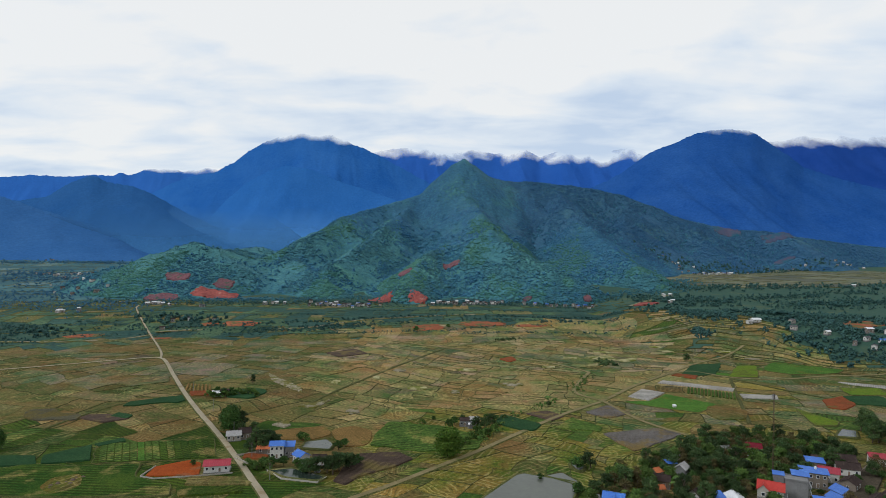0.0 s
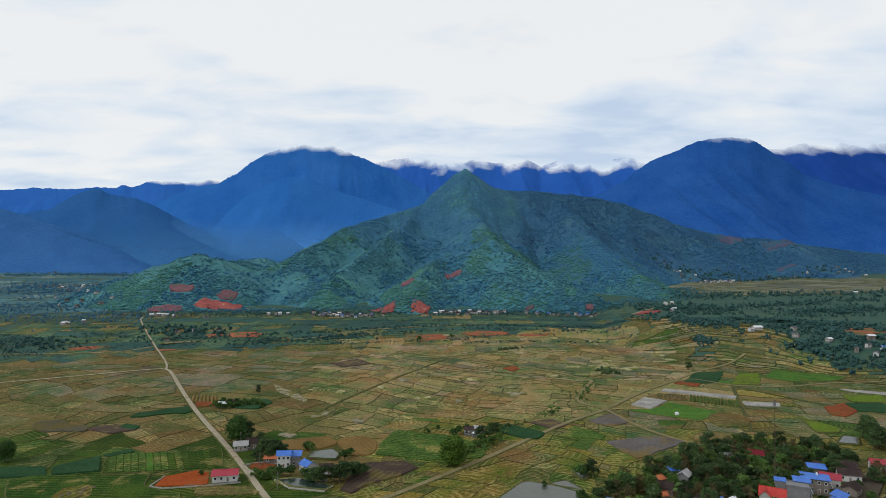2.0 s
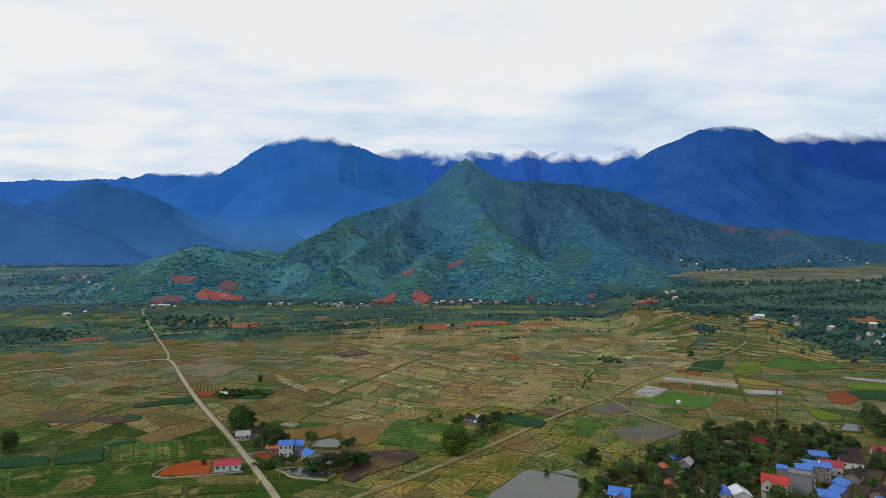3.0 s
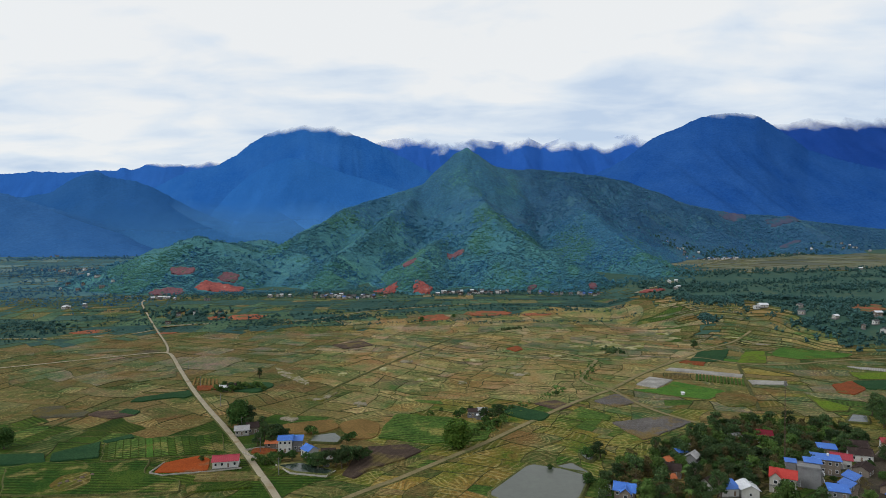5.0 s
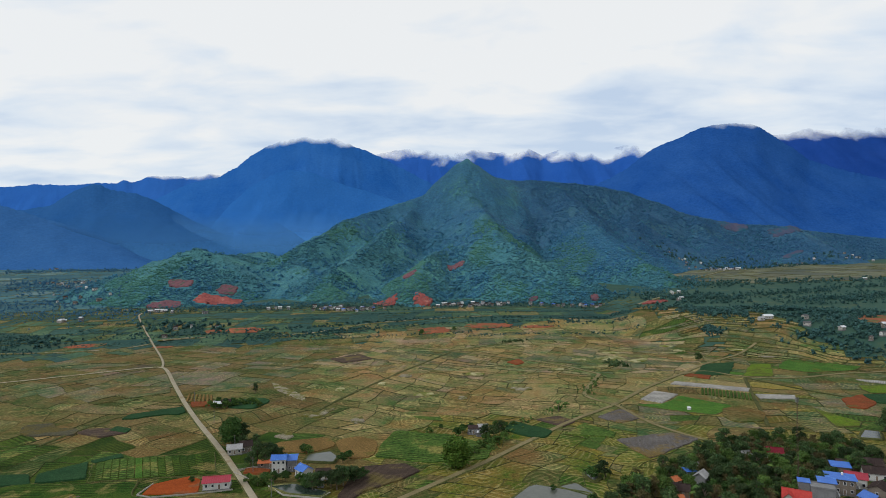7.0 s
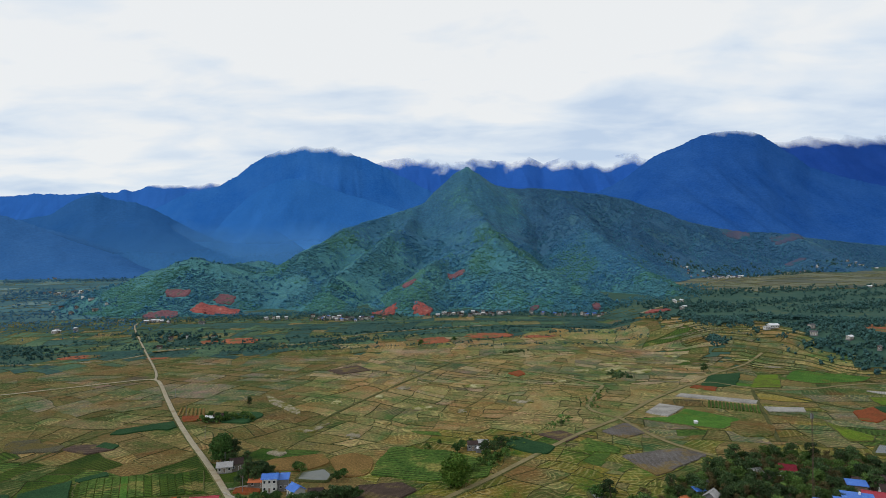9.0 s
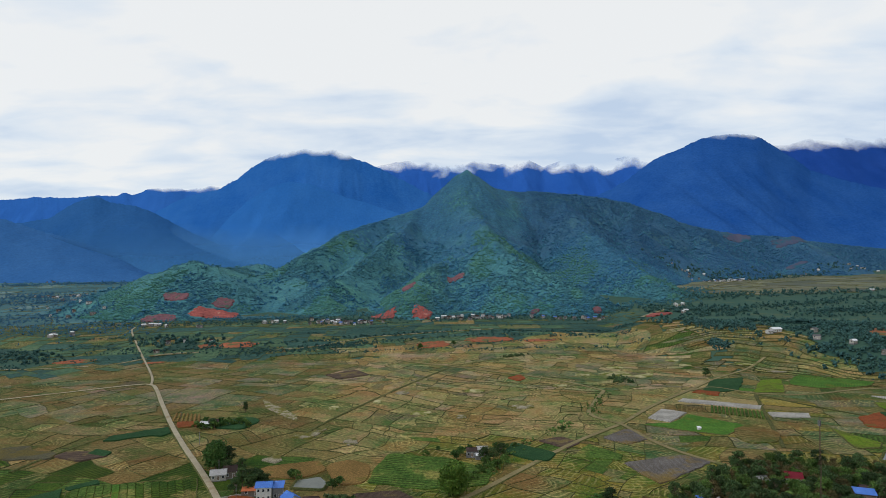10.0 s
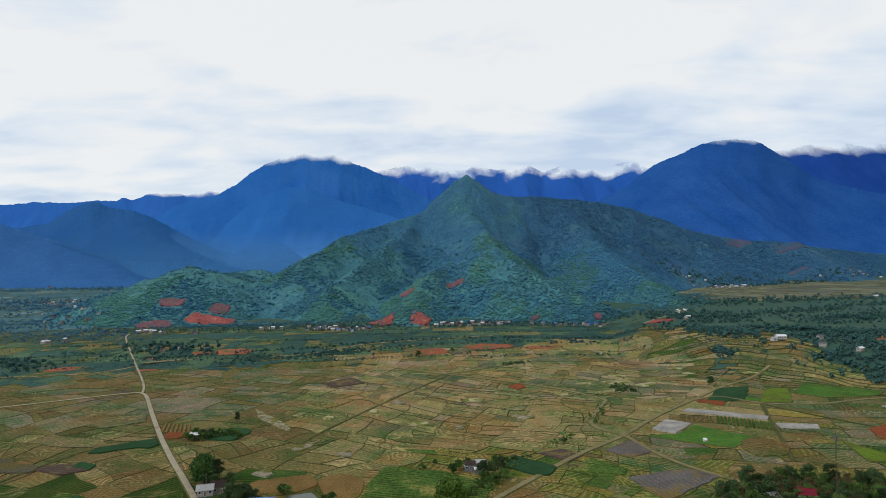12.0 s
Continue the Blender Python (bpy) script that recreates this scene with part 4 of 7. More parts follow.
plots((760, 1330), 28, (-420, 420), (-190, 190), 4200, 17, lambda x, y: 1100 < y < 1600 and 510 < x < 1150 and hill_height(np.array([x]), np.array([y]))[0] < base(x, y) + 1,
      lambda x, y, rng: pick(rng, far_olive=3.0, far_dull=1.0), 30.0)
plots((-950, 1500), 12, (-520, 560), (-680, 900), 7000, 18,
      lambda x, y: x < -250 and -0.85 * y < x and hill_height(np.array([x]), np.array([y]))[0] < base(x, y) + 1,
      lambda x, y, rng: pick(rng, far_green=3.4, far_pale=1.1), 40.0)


def own(ring):
    """A number from 0 to 1 that belongs to one field."""
    u = (abs(ring[0][0]) * 7.13 + abs(ring[0][1]) * 3.71) % 1.0
    return max(-0.3, (u - 0.38) * 1.45)


def fall(ring, z):
    """How far a terrace has to reach down to the ground."""
    return 3.5 if z is None else z - float(np.min(base(*np.array(ring).T))) + 0.9


def build_fields():
    """The nearest three hundred fields stand as pieces of their own, the rest as one."""
    FIELD_PARTS.sort(key=lambda f: f[0])
    near = FIELD_PARTS[:300]
    for _, ring, z, kind in near:
        v, f, i = parcel_mesh(ring, z, 0.16 + 0.14 * own(ring), 0.12 + 0.26 * own(ring), drop=fall(ring, z))
        c = np.mean(v, 0)
        me = mesh_of("field", [tuple(np.subtract(p, c)) for p in v], f, [M["bund"] if z is None else M["ditch"], M[kind], M["ditch"] if own(ring) > 0.34 else M["bund"]], i)
        part("field", me, ground, "", Matrix.Translation(c))
    kinds = sorted({f[3] for f in FIELD_PARTS[300:]})
    verts, faces, index = [], [], []
    for dist, ring, z, kind in FIELD_PARTS[300:]:
        v, f, i = parcel_mesh(ring, z, (0.18 + 0.2 * own(ring) + 0.35 * (TERRACE(*ring[0]) > 4 and ring[0][0] > 250)) if dist < 900 else 0.5, (0.16 + 0.4 * own(ring) + 0.3 * (z is not None)) if dist < 900 else 1.5, drop=fall(ring, z))
        o = len(verts)
        verts += v
        faces += [tuple(k + o for k in face) for face in f]
        index += [((0 if z is None else 1), 3 + kinds.index(kind), 2 if own(ring) > 0.34 and dist < 900 else 0)[k] for k in i]
    me = mesh_of("farmland", verts, faces, [M["bund"], M["riser"], M["ditch"]] + [M[k] for k in kinds], index)
    tagged(new("farmland", me), "patchwork of harvested and green rice fields with grassy banks", "farmland", kind="stuff")


build_fields()

LAYER = [0.34]


def rounded(poly, cuts=3, k=0.18):
    """Corners softened by cutting them again and again."""
    p = [np.array(q, float) for q in poly]
    for _ in range(cuts):
        q = []
        for a, b in zip(p, p[1:] + p[:1]):
            q += [a * (1 - k) + b * k, a * k + b * (1 - k)]
        p = q
    return [tuple(v) for v in p]


def area_of(ring):
    return sum(x0 * y1 - x1 * y0 for (x0, y0), (x1, y1) in zip(ring, ring[1:] + ring[:1])) / 2


def plot_of(name, corners, kind, label, category, cuts=1, crown=0.0, bank=0.1, z=None, rough=0.0):
    """One field, yard or bed of its own with a shape that can be told."""
    LAYER[0] += 0.004
    ring = ccw(rounded(corners, cuts, 0.18 if cuts > 1 else 0.07))
    lo, hi = np.min(ring, 0), np.max(ring, 0)
    jag = 3.4 * min(1.0, abs(area_of(ring)) / max(hi - lo) / 22) * (0.35 if kind == "sheet" else 1.0)
    dense = []
    for a, b in zip(ring, ring[1:] + ring[:1]):
        k = max(1, int(math.hypot(b[0] - a[0], b[1] - a[1]) / 3))
        for i in range(k):
            x, y = a[0] + (b[0] - a[0]) * i / k, a[1] + (b[1] - a[1]) * i / k
            dense.append((x + jag * float(fbm(x / 8, y / 8, 91, 3)), y + jag * float(fbm(x / 8, y / 8, 95, 3))))
    c = np.mean(dense, 0)
    h = (float(base(*c)) if z is None else z) + LAYER[0]
    v, f, i = parcel_mesh([tuple(np.subtract(p, c)) for p in dense], 0.0, (bank if crown else 0.05) + crown * 0.6, 0.35 + 0.3 * (crown > 0), crown, 0.6)
    side = M["bund"] if kind in ("green", "yellow", "bright") and crown == 0 else M[kind]
    ob = new(name, mesh_of(name, v, f, [side, M[kind], side], i))
    ob.location = (c[0], c[1], h)
    if crown > 0.3:
        CROPS.append((dense, h + crown))
    return tagged(ob, label, category)


CROPS = []


def pond(corners, label, mat="water", cuts=2):
    """A pond: an earth bank round still water."""
    LAYER[0] += 0.004
    ring = ccw(rounded(corners, cuts, 0.2 if cuts > 1 else 0.08))
    c = np.mean(ring, 0)
    local = [tuple(np.subtract(p, c)) for p in ring]
    n = len(local)
    rings = [(offset(local, -1.5), -0.5), (offset(local, -0.6), 0.3), (offset(local, -0.2), 0.3), (offset(local, 0.4), -0.05)]
    verts = [(x, y, z) for r, z in rings for x, y in r]
    faces = [(k * n + i, k * n + (i + 1) % n, (k + 1) * n + (i + 1) % n, (k + 1) * n + i) for k in range(3) for i in range(n)]
    thing = new("pond")
    thing.location = (c[0], c[1], float(base(*c)) + LAYER[0])
    tagged(thing, label, "pond")
    part("bank", mesh_of("bank", verts, faces, [M["bund"]]), thing, "grassy earth bank")
    surf = offset(local, 0.15)
    part("water_surface", mesh_of("water_surface", [(x, y, 0.06) for x, y in surf], [tuple(range(n))], [M[mat]]), thing, "still grey water")


def ribbon(name, pts, width, mat, label, category="road", lift=0.62, shoulder=1.2):
    """A lane or track on a low bank, along a smooth line."""
    p = [np.array(q, float) for q in pts]
    p = [2 * p[0] - p[1]] + p + [2 * p[-1] - p[-2]]
    line = []
    for a, b, c, d in zip(p, p[1:], p[2:], p[3:]):
        k = max(2, int(np.linalg.norm(c - b) / 6))
        for i in range(k):
            t = i / k
            line.append(0.5 * (2 * b + (c - a) * t + (2 * a - 5 * b + 4 * c - d) * t * t + (3 * b - a - 3 * c + d) * t**3))
    line.append(p[-2])
    line = np.array(line)
    tang = np.gradient(line, axis=0)
    tang /= np.linalg.norm(tang, axis=1)[:, None]
    nrm = np.stack([-tang[:, 1], tang[:, 0]], 1)
    cols = [(-width / 2 - shoulder, -lift - 0.5), (-width / 2 - 0.25, -0.06), (-width / 2, 0.0), (0, 0.05), (width / 2, 0.0), (width / 2 + 0.25, -0.06), (width / 2 + shoulder, -lift - 0.5)]
    verts, faces, index = [], [], []
    for i, (q, m) in enumerate(zip(line, nrm)):
        wob = 0.35 * float(fbm(q[0] / 12, q[1] / 12, 131, 2))
        z = float(base(q[0], q[1])) + lift
        verts += [(q[0] + m[0] * (o + wob), q[1] + m[1] * (o + wob), z + dz) for o, dz in cols]
        if i:
            for k in range(6):
                a = (i - 1) * 7 + k
                faces.append((a, a + 1, a + 8, a + 7))
                index.append(0 if k in (0, 5) else 1)
    ob = new(name, mesh_of(name, verts, faces, [M["bund"], M[mat]], index))
    return tagged(ob, label, category, kind="structure")


ribbon("road", [(-52, 205), (-70, 239), (-79, 254), (-96.5, 283.5), (-116, 315), (-144, 358), (-169, 398), (-203, 456), (-234, 510), (-248, 529), (-262, 528),
       (-302, 500), (-346, 470), (-420, 425), (-520, 360)], 2.4, "road", "pale concrete village lane across the rice fields")
ribbon("field_path", [(-247, 527), (-260, 556), (-292, 612), (-323, 663), (-365, 731), (-416, 815), (-430, 850)], 1.5, "road", "narrow pale path towards the hill", "path", lift=0.58)
ribbon("farm_track", [(-62, 208), (-34.5, 239), (-22, 251), (1.5, 277.5), (18, 296), (38, 321), (69, 359.5), (97, 389), (109.5, 402), (145, 448), (188, 495),
       (233, 544), (306, 607)], 2.3, "track", "straight earth farm track between paddies", lift=0.56)
ribbon("field_path", [(109, 399), (118.7, 357), (134, 330), (150, 312)], 2.2, "track", "grassy raised path between paddies", "path", lift=0.53)
ribbon("field_path", [(109, 400), (95, 424), (107, 460), (120, 490), (119, 502), (86, 546), (4, 608), (-60, 650)], 2.4, "track", "grassy raised path between paddies", "path", lift=0.53)
ribbon("field_path", [(4.4, 607), (-43, 497), (-75, 412), (-84, 380)], 1.3, "bund", "narrow green bank between harvested fields", "path", lift=0.5)
ribbon("field_path", [(2, 612), (24, 626), (40, 638), (70, 660)], 1.2, "bund", "narrow green bank between harvested fields", "path", lift=0.5)
ribbon("field_path", [(188, 494), (212, 506), (234, 483), (271, 479), (317, 494), (363, 502), (420, 515)], 2.4, "track", "pale field path between green paddies", "path", lift=0.53)
ribbon("field_path", [(231.5, 479), (214, 435), (191, 375), (182, 352)], 1.2, "bund", "narrow green bank between harvested fields", "path", lift=0.5)
ribbon("field_path", [(233, 478), (262, 428), (300, 385), (330, 355)], 1.4, "bund", "narrow green bank between harvested fields", "path", lift=0.5)

ribbon("stream", [(-520, 600), (-428, 606), (-392, 610), (-349, 624), (-334, 638), (-320, 662)], 3.5, "sand", "pale shallow stream bed among fields", "stream", lift=0.45)
ribbon("field_path", [(-213, 320), (-210, 342), (-203, 368), (-197, 378), (-170, 394)], 1.0, "bund", "narrow dark bank between fallow fields", "path", lift=0.5)
plot_of("earth_yard", [(-127, 258), (-128, 269), (-116, 278.5), (-110, 275), (-105, 261)], "red", "levelled yard of bright red laterite soil", "yard", 1, 0.03)
plot_of("green_field", [(-158, 272), (-172, 300), (-117, 310), (-104, 281)], "green", "green plot divided into planted beds", "field", 0)
for k in range(15):
    u, v = k / 15, (k + 0.84) / 15
    ends = [(-156 + 50 * u, 274 + 8 * u), (-156 + 50 * v, 274 + 8 * v), (-169 + 50 * v, 299 + 9 * v), (-169 + 50 * u, 299 + 9 * u)]
    plot_of("vegetable_bed", ends, ("lush", "lush", "lush", "lush", "lush", "bright", "lush", "lush", "green", "lush", "green", "green", "green", "green", "green")[k],
            "long planted vegetable bed beside the lane", "crop bed", 0, 0.16)
plot_of("crop_strip", [(-196, 370), (-197, 380), (-182, 391), (-172, 398), (-165, 386), (-167, 379), (-174, 381), (-183, 375.5), (-189, 370.5)], "dark", "dark green strip of tall crop", "crop", 1, 0.38)
plot_of("crop_strip", [(-186, 281), (-173, 297), (-161.5, 276), (-180, 271)], "dark", "dark green block of tall crop", "crop", 0, 0.34)
plot_of("crop_strip", [(-172, 298.5), (-163, 308.5), (-159.5, 304), (-168, 295)], "dark", "narrow dark green strip of tall crop", "crop", 0, 0.34)
plot_of("crop_strip", [(-212, 279), (-190, 281), (-181, 269), (-203, 266)], "dark", "dark green strip of tall crop", "crop", 1, 0.34)
plot_of("crop_strip", [(-191.5, 347), (-191, 355), (-180, 350), (-179, 342)], "dark", "dark green strip of tall crop", "crop", 1, 0.38)
plot_of("crop_strip", [(-147, 412), (-128, 421), (-119, 413), (-124, 391), (-143, 396)], "dark", "dark green patch of tall crop behind a hut", "crop", 2, 0.38)
plot_of("crop_strip", [(31, 346), (37.9, 363), (58.5, 344), (51.7, 333), (45.5, 333)], "dark", "dark green square of dense crop", "crop", 1, 0.38)
plot_of("dark_field", [(52, 367), (67, 374), (75, 363), (66, 352)], "brown", "dark tilled field beside the track", "field", 1, 0.03)
plot_of("crop_strip", [(193, 484), (224, 536), (255, 544), (227, 495)], "dark", "dark green block of dense crop beside the track", "crop", 1, 0.06)
plot_of("round_field", [(-55, 312), (-60, 328), (-48, 337), (-36, 325), (-37, 303), (-47.4, 300)], "bare", "rounded field of bare ochre stubble", "field", 3)
plot_of("ochre_field", [(-92, 325), (-64, 335), (-58, 321), (-67, 309), (-88, 311)], "bare", "long field of ochre stubble", "field", 2)
plot_of("ploughed_field", [(-43, 274), (-40, 290), (-20, 294), (-12.5, 285), (-22, 273), (-35, 261), (-40, 252), (-45, 256)], "brown", "freshly ploughed dark brown field", "field", 1, 0.12)
plot_of("green_field", [(-36, 304), (-34, 325), (-30, 345), (2, 338), (24, 318), (18, 300), (-10, 296)], "lush", "lush yellow-green grassy field", "field", 1)
plot_of("wet_field", [(90, 372), (109, 390), (118.5, 371), (100, 359)], "grey", "wet paddy in stubble rows with painted pale water glints", "field", 1)
plot_of("wet_field", [(90, 329), (123, 341), (134, 330), (98, 300), (94, 311)], "grey", "wet paddy in stubble rows with painted pale water glints", "field", 1)
plot_of("green_field", [(65, 338), (79, 359), (92, 340.5), (89, 333)], "lush", "pale green striped paddy", "field", 0)
plot_of("mulched_field", [(129.5, 414), (146.7, 437), (159.4, 427), (140.5, 404.5)], "sheet", "square field under grey plastic mulch", "field", 0, 0.03)
plot_of("rice_field", [(121, 400), (140, 402), (159, 423), (183, 396), (161.5, 375), (136.7, 388)], "bright", "bright green young rice field", "field", 1)
plot_of("mulched_strip", [(166, 459), (173, 467.5), (218, 444), (212, 435)], "sheet", "long strip of grey plastic mulch", "field", 0, 0.03)
plot_of("mulched_strip", [(213, 426.5), (237.5, 423), (233, 413), (210, 415)], "sheet", "long strip of grey plastic mulch", "field", 0, 0.03)
for k in range(14):
    u = k / 14
    plot_of("crop_bed", [(176 + 28 * u, 427 - 16 * u), (184 + 28 * u, 446 - 17 * u), (184.9 + 28 * u, 445.5 - 17 * u), (176.9 + 28 * u, 426.5 - 16 * u)], "lush", "green planted row in tilled field", "crop row", 0, 0.06)
plot_of("red_field", [(188, 488), (195, 495), (208.5, 488), (202, 475)], "red_soft", "strip of bare red soil", "field", 0, 0.03)
plot_of("red_field", [(263.7, 413), (285.5, 424), (279, 402), (261, 387), (254, 392)], "red_soft", "bare red soil field", "field", 1, 0.03)
plot_of("rice_field", [(274, 517), (330, 580), (364, 543), (338, 505), (292, 498)], "bright", "wide bright green rice field", "field", 2)
plot_of("rice_field", [(232, 484), (262, 532), (282, 536), (258, 486)], "yellow", "bright yellow-green rice field", "field", 1)
plot_of("rice_field", [(230, 388), (239, 359), (232, 350), (219, 350)], "yellow", "yellow-green rice field", "field", 1)
plot_of("rice_field", [(300, 452), (330, 452), (322, 428), (292, 428)], "yellow", "yellow-green rice field", "field", 1)
plot_of("crop_strip", [(284, 423), (312, 424), (304, 396), (279, 401)], "dark", "dark green block of dense crop", "crop", 1, 0.38)
plot_of("mulched_strip", [(313, 472), (345, 458), (338, 449), (317, 463)], "sheet", "long strip of grey plastic mulch", "field", 0, 0.03)
plot_of("sandy_patch", [(-136, 472), (-125, 446), (-96, 412), (-99, 425), (-110, 440)], "sand", "grey sandy washed-out ground", "field", 1)
plot_of("sandy_patch", [(-90, 376), (-74, 391), (-72, 395), (-78, 372)], "sand", "grey sandy washed-out ground", "field", 1)
plot_of("sandy_patch", [(-58, 367), (-52, 374), (-49, 363), (-54, 360)], "sand", "small pale sandy patch", "field", 1)
plot_of("sandy_patch", [(-95, 336), (-88, 344), (-84, 336), (-86, 331)], "sand", "small pale sandy patch", "field", 1)
plot_of("red_field", [(-172, 410), (-158, 413), (-152, 403), (-165, 397)], "red_soft", "small plot of bare red soil beside the lane", "field", 1, 0.03)
plot_of("red_field", [(53, 549), (66, 563), (68, 546), (61, 535)], "red_soft", "small bare red soil plot", "field", 1, 0.03)
plot_of("pale_field", [(162, 553), (185, 568), (180, 553), (167, 545)], "pale", "pale straw-covered plot", "field", 0)
plot_of("pale_field", [(134, 566), (160, 578), (164, 556), (150, 549)], "pale", "pale straw-covered plot", "field", 1)
plot_of("dark_field", [(-109, 568), (-85, 593), (-70, 568), (-94, 548)], "brown", "dark tilled patch among stubble", "field", 1)
plot_of("lime_plot", [(79, 276), (84.5, 279), (84, 272.5), (78, 271)], "yellow", "small lime-green seedling plot", "field", 1)
plot_of("dark_field", [(-207, 343), (-205, 351), (-190, 351), (-178, 343), (-189, 335)], "brown", "dark red-brown tilled strip", "field", 1)
plot_of("crop_strip", [(-234, 431), (-235, 447), (-208, 457), (-198, 437), (-218, 421)], "east_green", "dull blue-green young crop strip", "crop", 1, 0.05)
plot_of("crop_bed", [(-108, 246), (-83, 249), (-80, 243), (-103, 238)], "green", "low green crop strip beside the lane", "crop", 0, 0.1)
plot_of("ochre_field", [(-106, 249), (-108, 258), (-86, 259), (-78, 251)], "fallow", "small plot of brown stubble", "field", 1)
plot_of("earth_yard", [(-93, 282.6), (-94, 288.6), (-82, 286.6), (-81, 280.6)], "red_soft", "trodden red-brown yard before a house", "yard", 1, 0.03)
for k in range(7):
    plot_of("tilled_strip", [(-176 + 3.0 * k, 412 - 0.6 * k), (-183 + 2.8 * k, 433 - 0.6 * k), (-182 + 2.8 * k, 433 - 0.6 * k), (-175 + 3.0 * k, 412 - 0.6 * k)], "bare", "pale dry row in a tilled plot", "crop row", 0, 0.05)
plot_of("green_field", [(-195, 263), (-183, 270.5), (-160, 268), (-137, 274), (-130.5, 256), (-113, 250), (-107, 238), (-175, 234)], "green", "wide green field of young crop in rows", "field", 1)
plot_of("ochre_field", [(-163, 243), (-165, 254), (-155, 260), (-147, 246), (-154, 237)], "gold", "patch of golden stubble inside a green field", "field", 2)
plot_of("sandy_patch", [(-322, 672), (-300, 690), (-270, 700), (-268, 694), (-298, 682), (-318, 667)], "sand", "pale trodden yard beside a farm", "yard", 2)
plot_of("olive_field", [(165, 373), (172, 388), (185, 396), (196, 381), (184, 361), (168, 359)], "rough_green", "rounded olive field of old stubble", "field", 2)
plot_of("burnt_field", [(-240, 344), (-246, 357), (-231, 361), (-224, 352), (-209, 350), (-206, 338), (-218, 340), (-228, 336)], "ash", "grey burnt patch among fallow fields", "field", 2)
plot_of("village_yard", [(158, 234), (175, 255), (198, 280), (205, 276), (186, 254), (168, 230)], "dust", "trodden dusty earth beside the village lane", "yard", 1, 0.02)
for x, y, w, kind in ((-34, 491, 11, "sand"), (-50, 463, 6, "pale"), (-17, 429, 15, "pale"), (10, 419, 7, "sand"), (53, 445, 18, "sand"), (22, 497, 17, "pale"), (92, 515, 12, "pale"),
                      (-78, 445, 7, "pale"), (224, 628, 15, "pale"), (281, 595, 18, "pale"), (158, 595, 18, "pale"), (296, 567, 22, "sand"), (229, 605, 13, "pale"), (120, 560, 14, "pale")):
    plot_of("pale_field", [(x - w / 2, y - 3), (x - w * 0.3, y + 5), (x + w / 2, y + 4), (x + w * 0.4, y - 4)], kind, "thin pale patch of straw and washed earth", "field", 2)
pond([(15, 236), (36, 268), (58, 258), (58.6, 252), (50, 232), (30, 222)], "large grey fish pond beside the village", cuts=1)
pond([(47, 265), (55, 269), (60, 258.5), (58.5, 255.5)], "narrow fish pond beside a larger one", cuts=1)
pond([(61, 281), (65.5, 284), (67, 276), (63, 270)], "small pond under trees")
pond([(-68.5, 297), (-68.5, 306), (-59, 310.5), (-54, 303), (-54.5, 295)], "grey pond behind the blue-roofed house", cuts=1)
pond([(-76, 266), (-66, 269), (-50, 260), (-52, 255.5), (-66, 258.5)], "dark walled pond under trees", "water_dark", cuts=1)
pond([(218, 329.5), (230, 343), (236, 340), (228, 327)], "small grey pond beside a big tree", cuts=1)
ribbon("stream", [(-200, 700), (-156, 715), (-101, 761), (-53, 781), (6, 801), (60, 815)], 5.0, "sand", "pale shallow stream bed among scrub", "stream", lift=0.5)

# ---- hill details ----


def hill_patch(name, cx, cy, w, d, turn, mat, label, category, seed, lift=1.9):
    """A bare or planted patch that lies on the slope."""
    n = 26
    U, V = np.meshgrid(np.linspace(-1, 1, n), np.linspace(-1, 1, n))
    edge = 1 + 0.6 * fbm(U * 1.7 + seed, V * 1.7, seed) + 0.6 * fbm(U * 5 + seed, V * 5, seed + 5)
    ca, sa = math.cos(radians(turn)), math.sin(radians(turn))
    x, y = U * np.sqrt(1 - V * V * 0.4) * w * 0.46 * edge, V * np.sqrt(1 - U * U * 0.4) * d * 0.46 * edge
    X, Y = cx + x * ca - y * sa, cy + x * sa + y * ca
    Z = np.maximum(hill_height(X, Y), base(X, Y) - (1 if lift > 1 else 0)) + lift
    Z = Z + (3.0 * fbm(X / 9 + seed, Y / 30, 7 + seed) + 1.2 * fbm(X / 3, Y / 8, 9 + seed)) * (lift > 1)
    rim = (np.abs(U) > 0.99) | (np.abs(V) > 0.99)
    Z = np.where(rim, Z - 3.0 * lift, Z)
    ob = new(name, grid_mesh(name, X, Y, Z, M[mat]))
    return tagged(ob, label, category)


OCT_V = np.array([(1, 0, 0), (-1, 0, 0), (0, 1, 0), (0, -1, 0), (0, 0, 1), (0, 0, -1)], float)
OCT_F = np.array([(0, 2, 4), (2, 1, 4), (1, 3, 4), (3, 0, 4), (2, 0, 5), (1, 2, 5), (3, 1, 5), (0, 3, 5)])


def tri_mesh(name, verts, faces, mats, index=None, shade=False):
    me = bpy.data.meshes.new(name)
    k = faces.shape[1]
    me.vertices.add(len(verts))
    me.vertices.foreach_set("co", verts.astype(np.float32).ravel())
    me.loops.add(faces.size)
    me.loops.foreach_set("vertex_index", faces.astype(np.int32).ravel())
    me.polygons.add(len(faces))
    me.polygons.foreach_set("loop_start", np.arange(0, faces.size, k, dtype=np.int32))
    me.polygons.foreach_set("use_smooth", np.full(len(faces), shade))
    for m in mats:
        me.materials.append(m)
    if index is not None:
        me.polygons.foreach_set("material_index", index.astype(np.int32))
    me.update(calc_edges=True)
    return me


